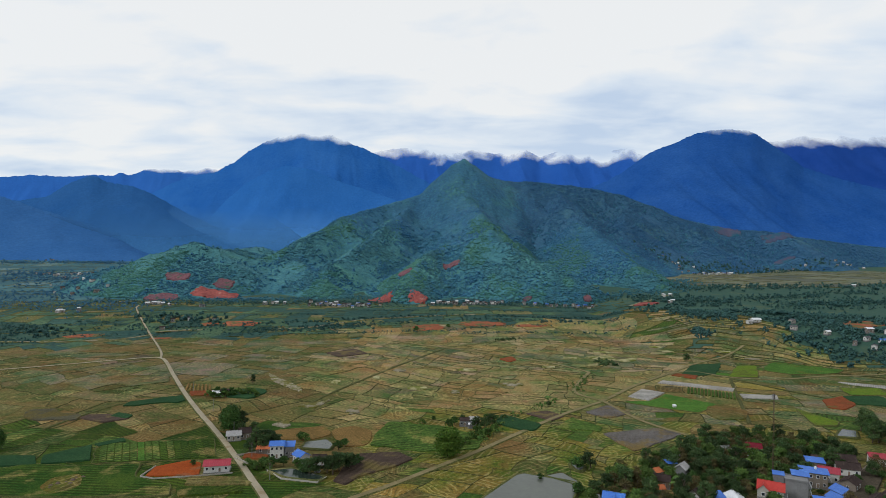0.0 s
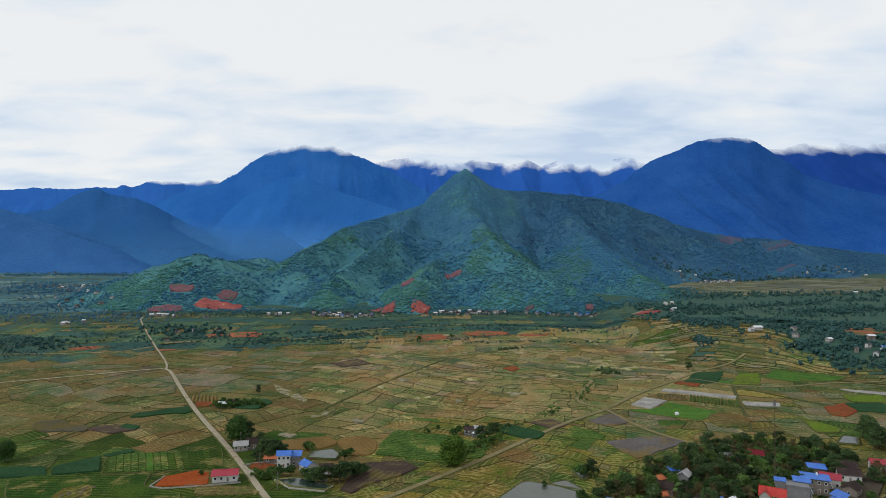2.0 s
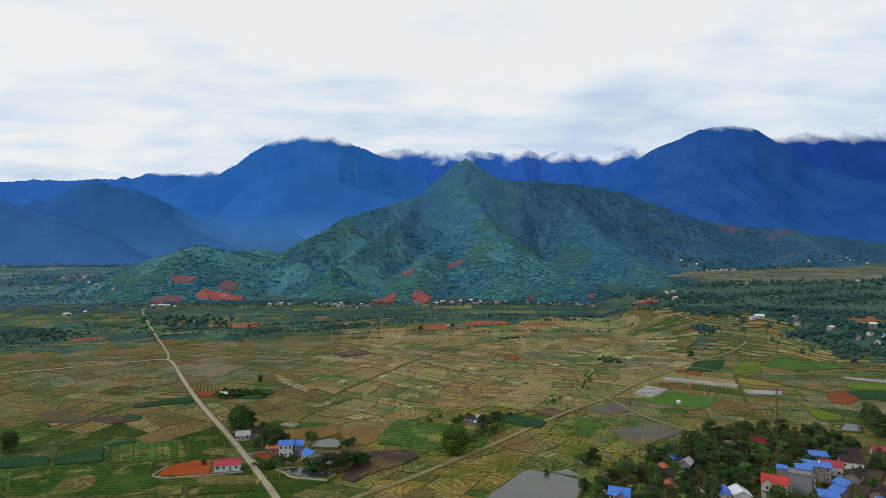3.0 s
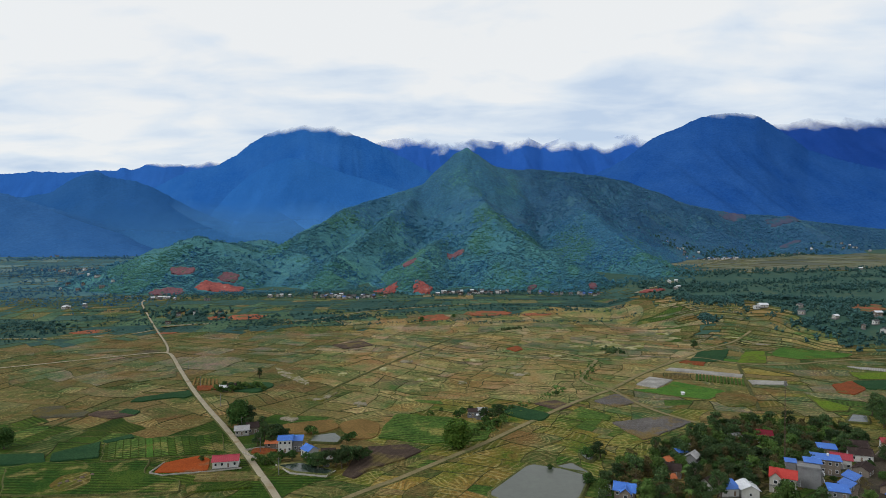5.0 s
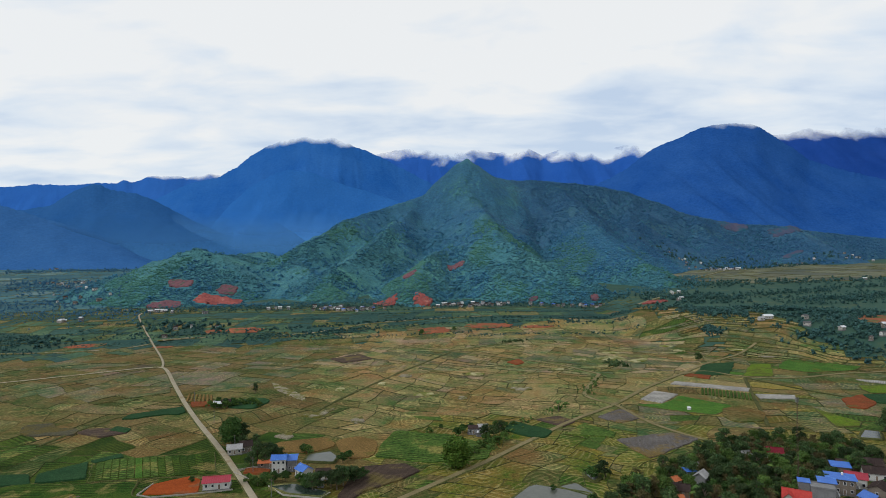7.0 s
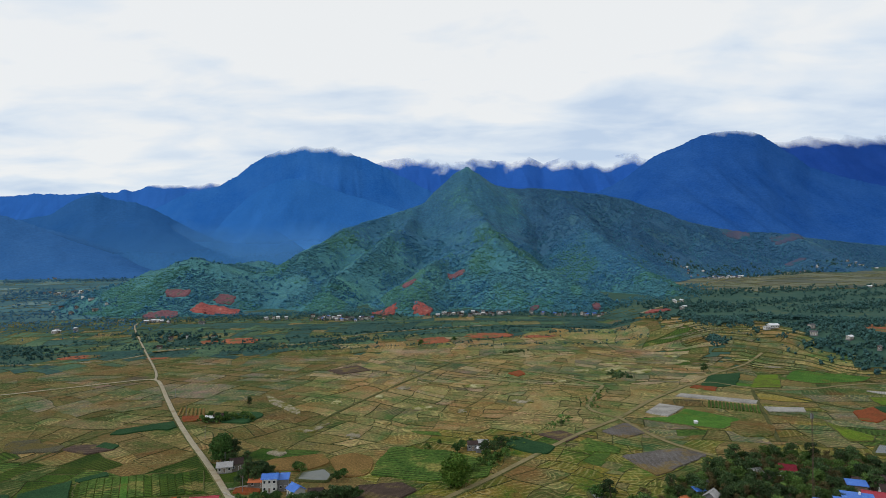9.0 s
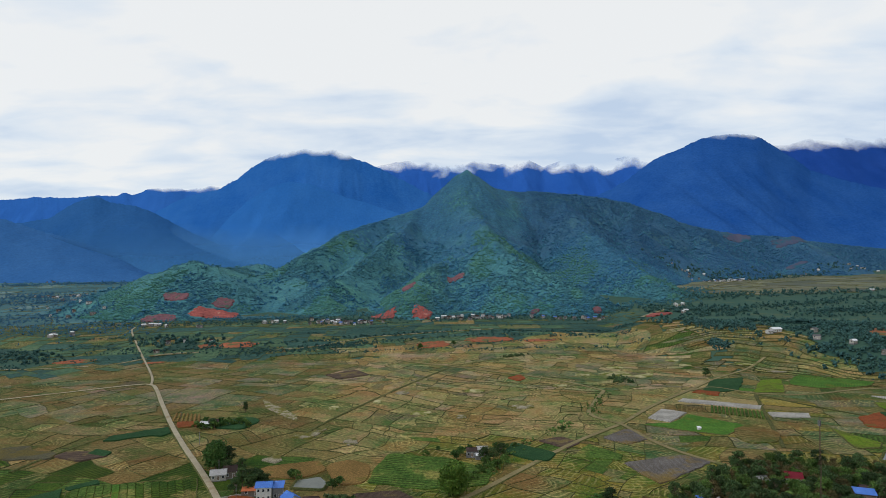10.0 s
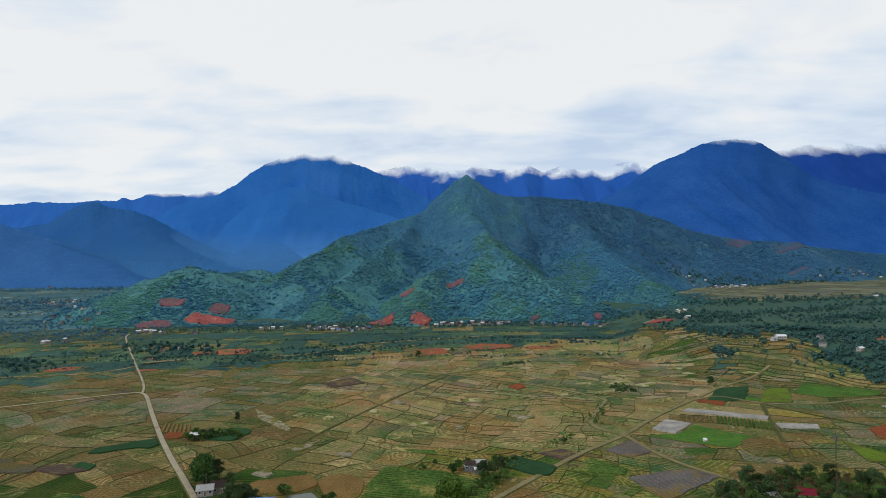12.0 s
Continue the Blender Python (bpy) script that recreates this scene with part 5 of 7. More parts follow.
def canopy(name, xyz, radius, mat, label, rng, fine=False, tall=1.0, category="trees"):
    """Many tree crowns as uneven clumps of leafy lobes, one object for what nobody could count."""
    lobes = {True: 11, False: 5, None: 1}[fine]
    if lobes > 1:
        n = len(xyz)
        turn, out = rng.uniform(0, 6.28, (n, lobes)), rng.uniform(0.15, 0.75, (n, lobes)) * radius[:, None]
        high = rng.uniform(-0.45, 0.85, (n, lobes)) * radius[:, None] * tall * 1.15
        xyz = (xyz[:, None, :] + np.stack([np.cos(turn) * out, np.sin(turn) * out, high], -1)).reshape(-1, 3)
        radius = (radius[:, None] * rng.uniform(0.26, 0.58, (n, lobes))).ravel()
    n = len(xyz)
    jit = 1 + 0.44 * (rng.random((n, len(OCT_V), 1)) - 0.5) * 1.3
    scale = radius[:, None, None] * np.stack([rng.uniform(0.8, 1.2, n), rng.uniform(0.8, 1.2, n), tall * rng.uniform(0.75, 1.35, n)], -1)[:, None, :]
    v = OCT_V[None] * jit * scale + xyz[:, None, :] + np.stack([0 * radius, 0 * radius, radius * (0.45 if lobes > 1 else 0.08) * tall], -1)[:, None, :]
    f = OCT_F[None] + (np.arange(n) * len(OCT_V))[:, None, None]
    me = tri_mesh(name, v.reshape(-1, 3), f.reshape(-1, 3), [M[mat]], shade=mat.startswith("tuft"))
    return tagged(new(name, me), label, category, kind="stuff")


SCARS = [(-449, 1014, 44, 34, 8), (-368, 972, 84, 44, 4), (-372, 1022, 36, 44, 0), (-436, 930, 56, 34, 10), (-98, 958, 42, 62, 0), (-38, 940, 34, 44, 0), (15, 1140, 36, 36, 8),
         (-66, 1062, 26, 24, 0), (287, 842, 40, 24, 20), (1011, 1812, 110, 50, 0), (959, 1679, 60, 40, 0), (870, 1838, 90, 40, 0), (228, 938, 15, 14, 0), (138, 971, 15, 12, 0)]


def cover_hill():
    """Forest on the hill: crowns side by side, thinner on the meadows, painted bluer and duller for haze up the slope.
    """
    rng = np.random.default_rng(4)
    n = 250000
    x, y = rng.uniform(-750, 1500, n), 880 + 1020 * rng.random(n) ** 1.15
    z = hill_height(x, y)
    up = z - base(x, y)
    summit = np.hypot(x - 58, y - 1750)
    meadow = fbm(x / 150, y / 190, 201, 3) + 0.4 * fbm(x / 34, y / 44, 203, 2) - 0.15 * smooth(-20, -120, x) * smooth(-340, -270, x)
    open_land = meadow + rng.normal(0, 0.03, n) < -0.13
    keep = (up > 1.0) & (~open_land | (rng.random(n) < 0.30)) & (x < 0.84 * y) & (x > -0.8 * y) & (summit > 30)
    crest = np.interp(x, RIDGE_X, RIDGE_Y)
    keep &= y < crest + 40
    for sx, sy, w, d, _ in SCARS:
        keep &= ~((np.abs(x - sx) < w * 0.46) & (np.abs(y - sy) < d * 0.46 + 2))
    x, y, z, open_land, summit = (k[keep] for k in (x, y, z, open_land, summit))
    r = rng.gamma(4.0, 0.36, len(x)) + 0.75
    r = np.where((summit < 200) | open_land, r * 0.55, r)
    far = haze_belt(x, y) + rng.normal(0, 40, len(x))
    # The hill's relief is put into crown colour: separate tints on spurs and hollows.
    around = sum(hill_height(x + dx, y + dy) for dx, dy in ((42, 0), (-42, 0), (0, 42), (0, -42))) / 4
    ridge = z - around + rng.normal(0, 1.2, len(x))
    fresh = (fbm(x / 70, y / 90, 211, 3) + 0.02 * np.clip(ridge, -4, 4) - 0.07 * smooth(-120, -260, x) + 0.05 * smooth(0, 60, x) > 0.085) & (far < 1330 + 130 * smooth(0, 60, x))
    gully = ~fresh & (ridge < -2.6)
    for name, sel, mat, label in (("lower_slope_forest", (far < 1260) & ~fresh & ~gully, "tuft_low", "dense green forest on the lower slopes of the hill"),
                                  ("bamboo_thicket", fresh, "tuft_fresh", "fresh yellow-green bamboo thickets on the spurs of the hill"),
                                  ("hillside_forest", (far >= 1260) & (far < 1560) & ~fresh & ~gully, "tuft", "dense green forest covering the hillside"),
                                  ("gully_forest", gully & (far < 1560), "tuft_gully", "forest in the gullies, tinted apart to bring out the relief"),
                                  ("upper_slope_forest", far >= 1560, "tuft_high", "forest high on the hill, dulled by painted blue haze")):
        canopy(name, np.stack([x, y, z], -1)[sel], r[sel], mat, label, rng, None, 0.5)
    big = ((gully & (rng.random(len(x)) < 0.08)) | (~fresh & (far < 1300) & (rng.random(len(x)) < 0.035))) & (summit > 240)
    canopy("gully_trees", np.stack([x, y, z], -1)[big], rng.uniform(2.4, 4.6, int(big.sum())), "tuft_gully", "taller trees in the gullies of the hill", rng, False, 0.95)


cover_hill()


CLEAR = [(350, 668, 15), (341, 664, 11), (391, 607, 9), (383, 655, 8), (371, 631, 8), (397, 575, 9), (412, 580, 8), (428, 600, 8), (440, 590, 8), (445, 640, 22), (350, 950, 12), (360, 945, 10), (322, 850, 12),
         (310, 885, 9), (287, 842, 20), (338, 925, 10)]


def hedge_cloud(name, n, where, rmin, rmax, label, seed, fine=True, mat="tuft_near", tall=1.0, gaps=0.0):
    """Trees scattered by a rule for places, as one wood."""
    rng = np.random.default_rng(seed)
    pts = np.array([where(rng) for _ in range(n)])
    keep = 0.65 * vnoise(pts[:, 0] / 34, pts[:, 1] / 16, seed) + 0.35 * vnoise(pts[:, 0] / 11, pts[:, 1] / 8, seed + 1) > gaps
    for cx, cy, r in CLEAR:
        keep &= np.hypot(pts[:, 0] - cx, pts[:, 1] - cy + r * 0.6) > r
    pts = pts[keep]
    n = len(pts)
    z = np.maximum(base(pts[:, 0], pts[:, 1]), hill_height(pts[:, 0], pts[:, 1]))
    r = rmin + (rmax - rmin) * rng.random(n) ** 1.8
    canopy(name, np.column_stack([pts, z]), r, mat, label, rng, fine, tall)


def blob(cx, cy, sx, sy):
    return lambda rng: (cx + sx * np.clip(rng.normal(), -1.8, 1.8), cy + sy * np.clip(rng.normal(), -1.8, 1.8))


def line_of(pts, spread):
    p = np.array(pts, float)

    def where(rng):
        k = rng.integers(0, len(p) - 1)
        t = rng.random()
        q = p[k] * (1 - t) + p[k + 1] * t
        return q[0] + rng.normal() * spread, q[1] + rng.normal() * spread

    return where


def crop_plants():
    rng = np.random.default_rng(77)
    spots = []
    for ring, z in CROPS:
        lo, hi = np.min(ring, 0), np.max(ring, 0)
        for _ in range(int(np.prod(hi - lo) / 0.9)):
            x, y = rng.uniform(lo[0], hi[0]), rng.uniform(lo[1], hi[1])
            if inside(x, y, ring):
                spots.append((x, y, z - 0.3))
    spots = np.array(spots)
    canopy("crop_plants", spots, rng.uniform(0.2, 0.42, len(spots)), "crop_leaf", "dense dark green leafy crop plants", rng, None, 0.6, category="crop plants")


crop_plants()

# ---- trees ----


def leaf_quads(centres, radii, count, size, rng, flat=0.8):
    """Small leaf clumps over the outside of several lobes."""
    vs = []
    w = radii**2 / np.sum(radii**2)
    for c, r, share in zip(centres, radii, w):
        n = max(12, int(count * share))
        d = rng.normal(size=(n, 3))
        d /= np.linalg.norm(d, axis=1)[:, None]
        d[:, 2] = np.where(d[:, 2] < -0.35, -d[:, 2] * 0.6, d[:, 2])
        p = c + d * (r * rng.uniform(0.35, 1.2, (n, 1))) * np.array([1, 1, flat])
        nrm = d + rng.normal(size=(n, 3)) * 0.85
        nrm /= np.linalg.norm(nrm, axis=1)[:, None]
        a = np.cross(nrm, rng.normal(size=(n, 3)))
        a /= np.linalg.norm(a, axis=1)[:, None]
        b = np.cross(nrm, a)
        s = size * rng.uniform(0.6, 1.35, (n, 1))
        vs.append(np.stack([p - a * s, p - b * s * 0.7, p + a * s, p + b * s * 0.7], 1))
    v = np.concatenate(vs).reshape(-1, 3)
    f = np.arange(len(v)).reshape(-1, 4)
    return v, f


def limb(verts, faces, p0, p1, r0, r1, sides=6):
    o = len(verts)
    d = (Vector(p1) - Vector(p0)).normalized()
    a = d.orthogonal().normalized()
    b = d.cross(a)
    for p, r in ((p0, r0), (p1, r1)):
        for i in range(sides):
            t = 2 * math.pi * i / sides
            verts.append(tuple(Vector(p) + a * math.cos(t) * r + b * math.sin(t) * r))
    faces += [(o + i, o + (i + 1) % sides, o + sides + (i + 1) % sides, o + sides + i) for i in range(sides)]


def make_tree(height, spread, lobes, leaves, leaf_size, mat, seed, label, narrow=1.0, low=0.3):
    """A tree: tapered trunk and limbs, and a crown of many leaf clumps in uneven lobes."""
    rng = np.random.default_rng(seed)
    thing = new("tree")
    tagged(thing, label, "tree")
    tv, tf = [], []
    top = height * 0.62
    bend = rng.normal(0, 0.04 * height, 2)
    limb(tv, tf, (0, 0, -0.4), (bend[0] * 0.5, bend[1] * 0.5, top * 0.5), 0.035 * height, 0.024 * height)
    limb(tv, tf, (bend[0] * 0.5, bend[1] * 0.5, top * 0.5), (bend[0], bend[1], top), 0.024 * height, 0.012 * height)
    cs, rs = [], []
    for k in range(lobes):
        t = 2.4 * k + rng.uniform(-0.4, 0.4)
        q = rng.uniform(0.25, 0.62) * spread
        z = height * rng.uniform(low, 0.86)
        q *= 1.0 - 0.5 * max(0, (z / height - 0.6) / 0.4)
        c = np.array([math.cos(t) * q + bend[0], math.sin(t) * q + bend[1], z])
        cs.append(c)
        rs.append(spread * rng.uniform(0.24, 0.42) * narrow)
        limb(tv, tf, (bend[0] * 0.6, bend[1] * 0.6, min(top, z * 0.7)), tuple(c), 0.014 * height, 0.004 * height, 5)
    cs.append(np.array([bend[0], bend[1], height * 0.84]))
    rs.append(spread * 0.36 * narrow)
    part("trunk", mesh_of("trunk", tv, tf, [M["bark"]], shade=True), thing)
    lv, lf = leaf_quads(np.array(cs), np.array(rs), leaves, leaf_size, rng)
    part("crown", tri_mesh("crown", lv, lf, [M[mat]]), thing)
    return thing


def make_palm(height, seed):
    """A slim palm or banana clump with arching fronds."""
    rng = np.random.default_rng(seed)
    thing = new("palm_tree")
    tagged(thing, "slim palm with arching green fronds", "palm")
    tv, tf = [], []
    limb(tv, tf, (0, 0, -0.3), (0.2, 0.1, height), 0.16, 0.10)
    part("trunk", mesh_of("trunk", tv, tf, [M["bark"]], shade=True), thing)
    for k in range(9):
        t = 2 * math.pi * k / 9 + rng.uniform(-0.2, 0.2)
        v, f = [], []
        length = rng.uniform(2.2, 3.0)
        for i in range(6):
            u = i / 5
            x = length * u
            z = height + 0.9 * u - 2.2 * u * u
            w = 0.42 * math.sin(math.pi * min(1, 0.12 + u)) + 0.05
            for sgn in (-1, 0, 1):
                v.append((0.2 + x * math.cos(t) - sgn * w * math.sin(t), 0.1 + x * math.sin(t) + sgn * w * math.cos(t), z - abs(sgn) * 0.22))
            if i:
                o = (i - 1) * 3
                f += [(o, o + 1, o + 4, o + 3), (o + 1, o + 2, o + 5, o + 4)]
        part("frond", mesh_of("frond", v, f, [M["leaf_bright"]]), thing)
    return thing


PARK = Matrix.Translation((0, 0, 0))
TREES = {
    "broad": make_tree(9.5, 5.0, 24, 2250, 0.29, "leaf", 1, "broad dark green leafy tree", 0.85),
    "tall": make_tree(12.0, 4.4, 26, 2250, 0.29, "leaf", 2, "tall dark green leafy tree", 0.85),
    "round": make_tree(7.5, 4.2, 22, 1800, 0.28, "leaf", 3, "rounded dark green tree", 0.85),
    "light": make_tree(8.5, 4.4, 22, 1950, 0.29, "leaf_bright", 4, "leafy tree with fresh bright green crown"),
    "small": make_tree(5.0, 3.2, 15, 1050, 0.26, "leaf_mid", 5, "small green fruit tree", 0.9),
    "shrub": make_tree(2.6, 2.8, 6, 520, 0.28, "leaf_bright", 6, "low leafy green bush"),
    "dry": make_tree(7.5, 3.6, 14, 1000, 0.22, "leaf_dry", 7, "thin tree with dry brownish leaves"),
    "lone": make_tree(9.2, 4.7, 60, 17000, 0.30, "leaf_lone", 8, "big round leafy tree in the fields", 1.35, 0.12),
}
TREES["dense"] = make_tree(11.0, 4.8, 28, 9000, 0.34, "leaf_mid", 9, "dense round green tree beside a farmhouse", 1.4, 0.2)
TREES["palm"] = make_palm(6.0, 3)
USED = set()


def put_tree(kind, x, y, size=1.0, turn=0.0, z=None):
    m = pose(x, y, float(base(x, y)) if z is None else z, 0, 0, turn) @ Matrix.Diagonal((size, size, size, 1))
    ob = TREES[kind]
    if kind not in USED:
        USED.add(kind)
        ob.matrix_basis = m
        return ob
    made = copy_thing(ob, m)
    made.scale = (size, size, size)
    return made


# ---- houses ----


def box(v, f, x0, x1, y0, y1, z0, z1):
    o = len(v)
    v += [(x0, y0, z0), (x1, y0, z0), (x1, y1, z0), (x0, y1, z0), (x0, y0, z1), (x1, y0, z1), (x1, y1, z1), (x0, y1, z1)]
    f += [(o, o + 3, o + 2, o + 1), (o + 4, o + 5, o + 6, o + 7), (o, o + 1, o + 5, o + 4), (o + 1, o + 2, o + 6, o + 5), (o + 2, o + 3, o + 7, o + 6), (o + 3, o, o + 4, o + 7)]


def window(parent, x, y, z, w, h, face, name="window"):
    """A framed window on a wall; face: the side it looks to (0 front, 1 right, 2 back, 3 left)."""
    m = pose(x, y, z, 0, 0, (0, 90, 180, 270)[face])
    t = 0.09
    outer = [(-w / 2, 0), (w / 2, 0), (w / 2, h), (-w / 2, h)]
    inner = [(-w / 2 + t, t), (w / 2 - t, t), (w / 2 - t, h - t), (-w / 2 + t, h - t)]
    v = [(px, py, pz) for py in (-0.09, 0.02) for ring in (outer, inner) for px, pz in ring]
    f = []
    for k in range(4):
        n = (k + 1) % 4
        f += [(k, n, 4 + n, 4 + k), (8 + k, 12 + k, 12 + n, 8 + n), (k, 8 + k, 8 + n, n), (4 + k, 4 + n, 12 + n, 12 + k)]
    win = part(name, mesh_of("window_frame", v, f, [M["frame"]]), parent, "", m)
    v, f = [], []
    box(v, f, -w / 2 + t, w / 2 - t, -0.035, 0.0, t, h - t)
    part("pane" if name == "window" else "door_leaf", mesh_of("pane", v, f, [M["glass"] if name == "window" else M["wood"]]), win)


def corrugated(w, d, thick=0.08, pitch=0.9):
    """A sheet of roofing with raised ribs in one piece, x along the eave, y up the slope."""
    n = max(1, int(w / pitch))
    prof = [(-w / 2, 0.0)]
    for k in range(n + 1):
        x = -w / 2 + 0.1 + (w - 0.2) * k / n
        prof += [(x - 0.08, 0.0), (x - 0.04, 0.06), (x + 0.04, 0.06), (x + 0.08, 0.0)]
    prof += [(w / 2, 0.0), (w / 2, -thick), (-w / 2, -thick)]
    c = len(prof)
    v = [(x, y, z) for y in (0.0, d) for x, z in prof]
    f = [(k, (k + 1) % c, c + (k + 1) % c, c + k) for k in range(c)] + [tuple(range(c))[::-1], tuple(range(c, 2 * c))]
    return v, f


def place(v, m):
    return [tuple(m @ Vector(p)) for p in v]


def balcony(parent, x, y, z, deep, wide):
    """A balcony slab with a rail of posts on the end wall of a house."""
    v, f = [], []
    box(v, f, x, x + deep, y - wide / 2, y + wide / 2, z - 0.16, z)
    slab = part("balcony", mesh_of("balcony", v, f, [M["wall_grey"]]), parent)
    v, f = [], []
    box(v, f, x + deep - 0.08, x + deep, y - wide / 2, y + wide / 2, z + 0.85, z + 0.95)
    part("rail", mesh_of("rail", v, f, [M["frame"]]), slab)
    for k in range(6):
        v, f = [], []
        py = y - wide / 2 + 0.05 + (wide - 0.1) * k / 5
        box(v, f, x + deep - 0.08, x + deep, py - 0.04, py + 0.04, z, z + 0.85)
        part("post", mesh_of("post", v, f, [M["frame"]]), slab)


def house(x, y, turn, length, width, eave, roof="gable", rise=1.6, over=0.6, wall="wall_white", cover="roof_blue", label="", windows=3, storeys=1,
          z=None, detail=True, category="house"):
    """A small house: rendered walls, ribbed roof with eaves, framed windows and doors."""
    thing = new("house")
    zz = float(base(x, y)) if z is None else z
    thing.matrix_basis = pose(x, y, zz + 0.35, 0, 0, turn)
    tagged(thing, label, category)
    l, w = length / 2, width / 2
    v, f = [], []
    if roof == "gable":
        v = [(-l, -w, -0.8), (l, -w, -0.8), (l, w, -0.8), (-l, w, -0.8), (-l, -w, eave), (l, -w, eave), (l, w, eave), (-l, w, eave), (-l, 0, eave + rise), (l, 0, eave + rise)]
        f = [(0, 3, 2, 1), (0, 1, 5, 4), (2, 3, 7, 6), (1, 2, 6, 9, 5), (3, 0, 4, 8, 7), (4, 5, 9, 8), (6, 7, 8, 9)]
    else:
        box(v, f, -l, l, -w, w, -0.8, eave)
        if roof == "shed":
            for i in (6, 7):
                v[i] = (v[i][0], v[i][1], eave + rise)
    part("wall", mesh_of("wall", v, f, [M[wall]]), thing)
    if roof == "gable":
        slope = math.atan2(rise, w)
        d = math.hypot(w, rise) + over
        for sgn in (-1, 1):
            rv, rf = corrugated(length + 2 * over, d)
            m = pose(0, 0, 0, 0, 0, 0 if sgn < 0 else 180) @ Matrix.Translation((0, -w - over * math.cos(slope), eave - over * math.sin(slope) + 0.1)) @ Matrix.Rotation(slope, 4, "X")
            part("roof", mesh_of("roof", place(rv, m), rf, [M[cover]]), thing)
        rv, rf = [], []
        box(rv, rf, -l - over, l + over, -0.16, 0.16, eave + rise + 0.06, eave + rise + 0.2)
        part("ridge_cap", mesh_of("ridge_cap", rv, rf, [M[cover]]), thing)
    elif roof == "shed":
        slope = math.atan2(rise, width)
        d = math.hypot(width, rise) + 2 * over
        rv, rf = corrugated(length + 2 * over, d)
        m = Matrix.Translation((0, -w - over * math.cos(slope), eave - over * math.sin(slope) + 0.12)) @ Matrix.Rotation(slope, 4, "X")
        part("roof", mesh_of("roof", place(rv, m), rf, [M[cover]]), thing)
    else:
        rv, rf = [], []
        box(rv, rf, -l - 0.25, l + 0.25, -w - 0.25, w + 0.25, eave + 0.01, eave + 0.22)
        box(rv, rf, -l - 0.25, l + 0.25, -w - 0.25, -w - 0.05, eave + 0.22, eave + 0.7)
        box(rv, rf, -l - 0.25, l + 0.25, w + 0.05, w + 0.25, eave + 0.22, eave + 0.7)
        part("roof", mesh_of("roof", rv, rf, [M[cover]]), thing)
    if detail:
        tall = eave / storeys
        for s in range(storeys):
            for i in range(windows):
                px = -l + length * (i + 0.5) / windows
                if s == 0 and i == windows // 2:
                    window(thing, px, -w - 0.02, 0.0, 1.1, 2.1, 0, "door")
                else:
                    window(thing, px, -w - 0.02, s * tall + 0.95, 1.1, 1.3, 0)
            for i in range(max(1, int(width / 4))):
                py = -w + width * (i + 0.5) / max(1, int(width / 4))
                window(thing, l + 0.02, py, s * tall + 0.95, 1.0, 1.2, 1)
                window(thing, -l - 0.02, py, s * tall + 0.95, 1.0, 1.2, 3)
    v, f = [], []
    box(v, f, -l - 0.35, l + 0.35, -w - 0.35, w + 0.35, -1.2, -0.02)
    part("plinth", mesh_of("plinth", v, f, [M["wall_grey"]]), thing)
    return thing


def gable_wing(parent, x, y, wide, deep, eave, rise, wall, cover):
    """A front wing of a house with its own small gable towards the front, made of parts of that house."""
    w, d, o = wide / 2, deep / 2, 0.35
    v = [(x - w, y - d, -0.8), (x + w, y - d, -0.8), (x + w, y + d, -0.8), (x - w, y + d, -0.8), (x - w, y - d, eave), (x + w, y - d, eave), (x + w, y + d, eave), (x - w, y + d, eave),
         (x, y - d, eave + rise), (x, y + d, eave + rise)]
    f = [(0, 3, 2, 1), (0, 1, 5, 8, 4), (1, 2, 6, 5), (2, 3, 7, 9, 6), (3, 0, 4, 7), (4, 8, 9, 7), (5, 6, 9, 8)]
    part("wing_wall", mesh_of("wing_wall", v, f, [M[wall]]), parent)
    slope = math.atan2(rise, w)
    for sgn in (-1, 1):
        rv, rf = corrugated(deep + o + 1.2, math.hypot(w, rise) + o)
        m = Matrix.Translation((x, y + 0.4 - o / 2 + 0.2, 0)) @ pose(0, 0, 0, 0, 0, 90 * sgn) @ Matrix.Translation((0, -w - o * math.cos(slope), eave - o * math.sin(slope) + 0.1)) @ Matrix.Rotation(slope, 4, "X")
        part("wing_roof", mesh_of("wing_roof", place(rv, m), rf, [M[cover]]), parent)
    window(parent, x, y - d - 0.02, 0.0, 1.2, 2.1, 0, "door")
    for k in range(1, max(1, int(eave // 2.7))):
        window(parent, x, y - d - 0.02, 2.8 * k + 0.6, 1.3, 1.4, 0)
    v, f = [], []
    box(v, f, x - w - 0.1, x + w + 0.1, y - d - 0.55, y - d + 0.05, 2.65, 2.8)
    part("ledge", mesh_of("ledge", v, f, [M["wall_grey"]]), parent)


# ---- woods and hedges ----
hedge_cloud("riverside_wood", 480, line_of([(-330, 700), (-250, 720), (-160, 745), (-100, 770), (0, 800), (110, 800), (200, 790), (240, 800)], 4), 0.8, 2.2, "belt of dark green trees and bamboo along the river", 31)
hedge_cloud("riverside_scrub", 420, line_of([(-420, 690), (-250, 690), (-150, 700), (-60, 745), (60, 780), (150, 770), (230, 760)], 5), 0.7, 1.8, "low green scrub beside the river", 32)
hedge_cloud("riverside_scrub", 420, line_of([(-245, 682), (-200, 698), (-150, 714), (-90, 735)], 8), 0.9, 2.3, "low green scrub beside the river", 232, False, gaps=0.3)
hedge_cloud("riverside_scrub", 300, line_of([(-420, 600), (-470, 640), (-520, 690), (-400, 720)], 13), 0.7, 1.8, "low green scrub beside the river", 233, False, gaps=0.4)
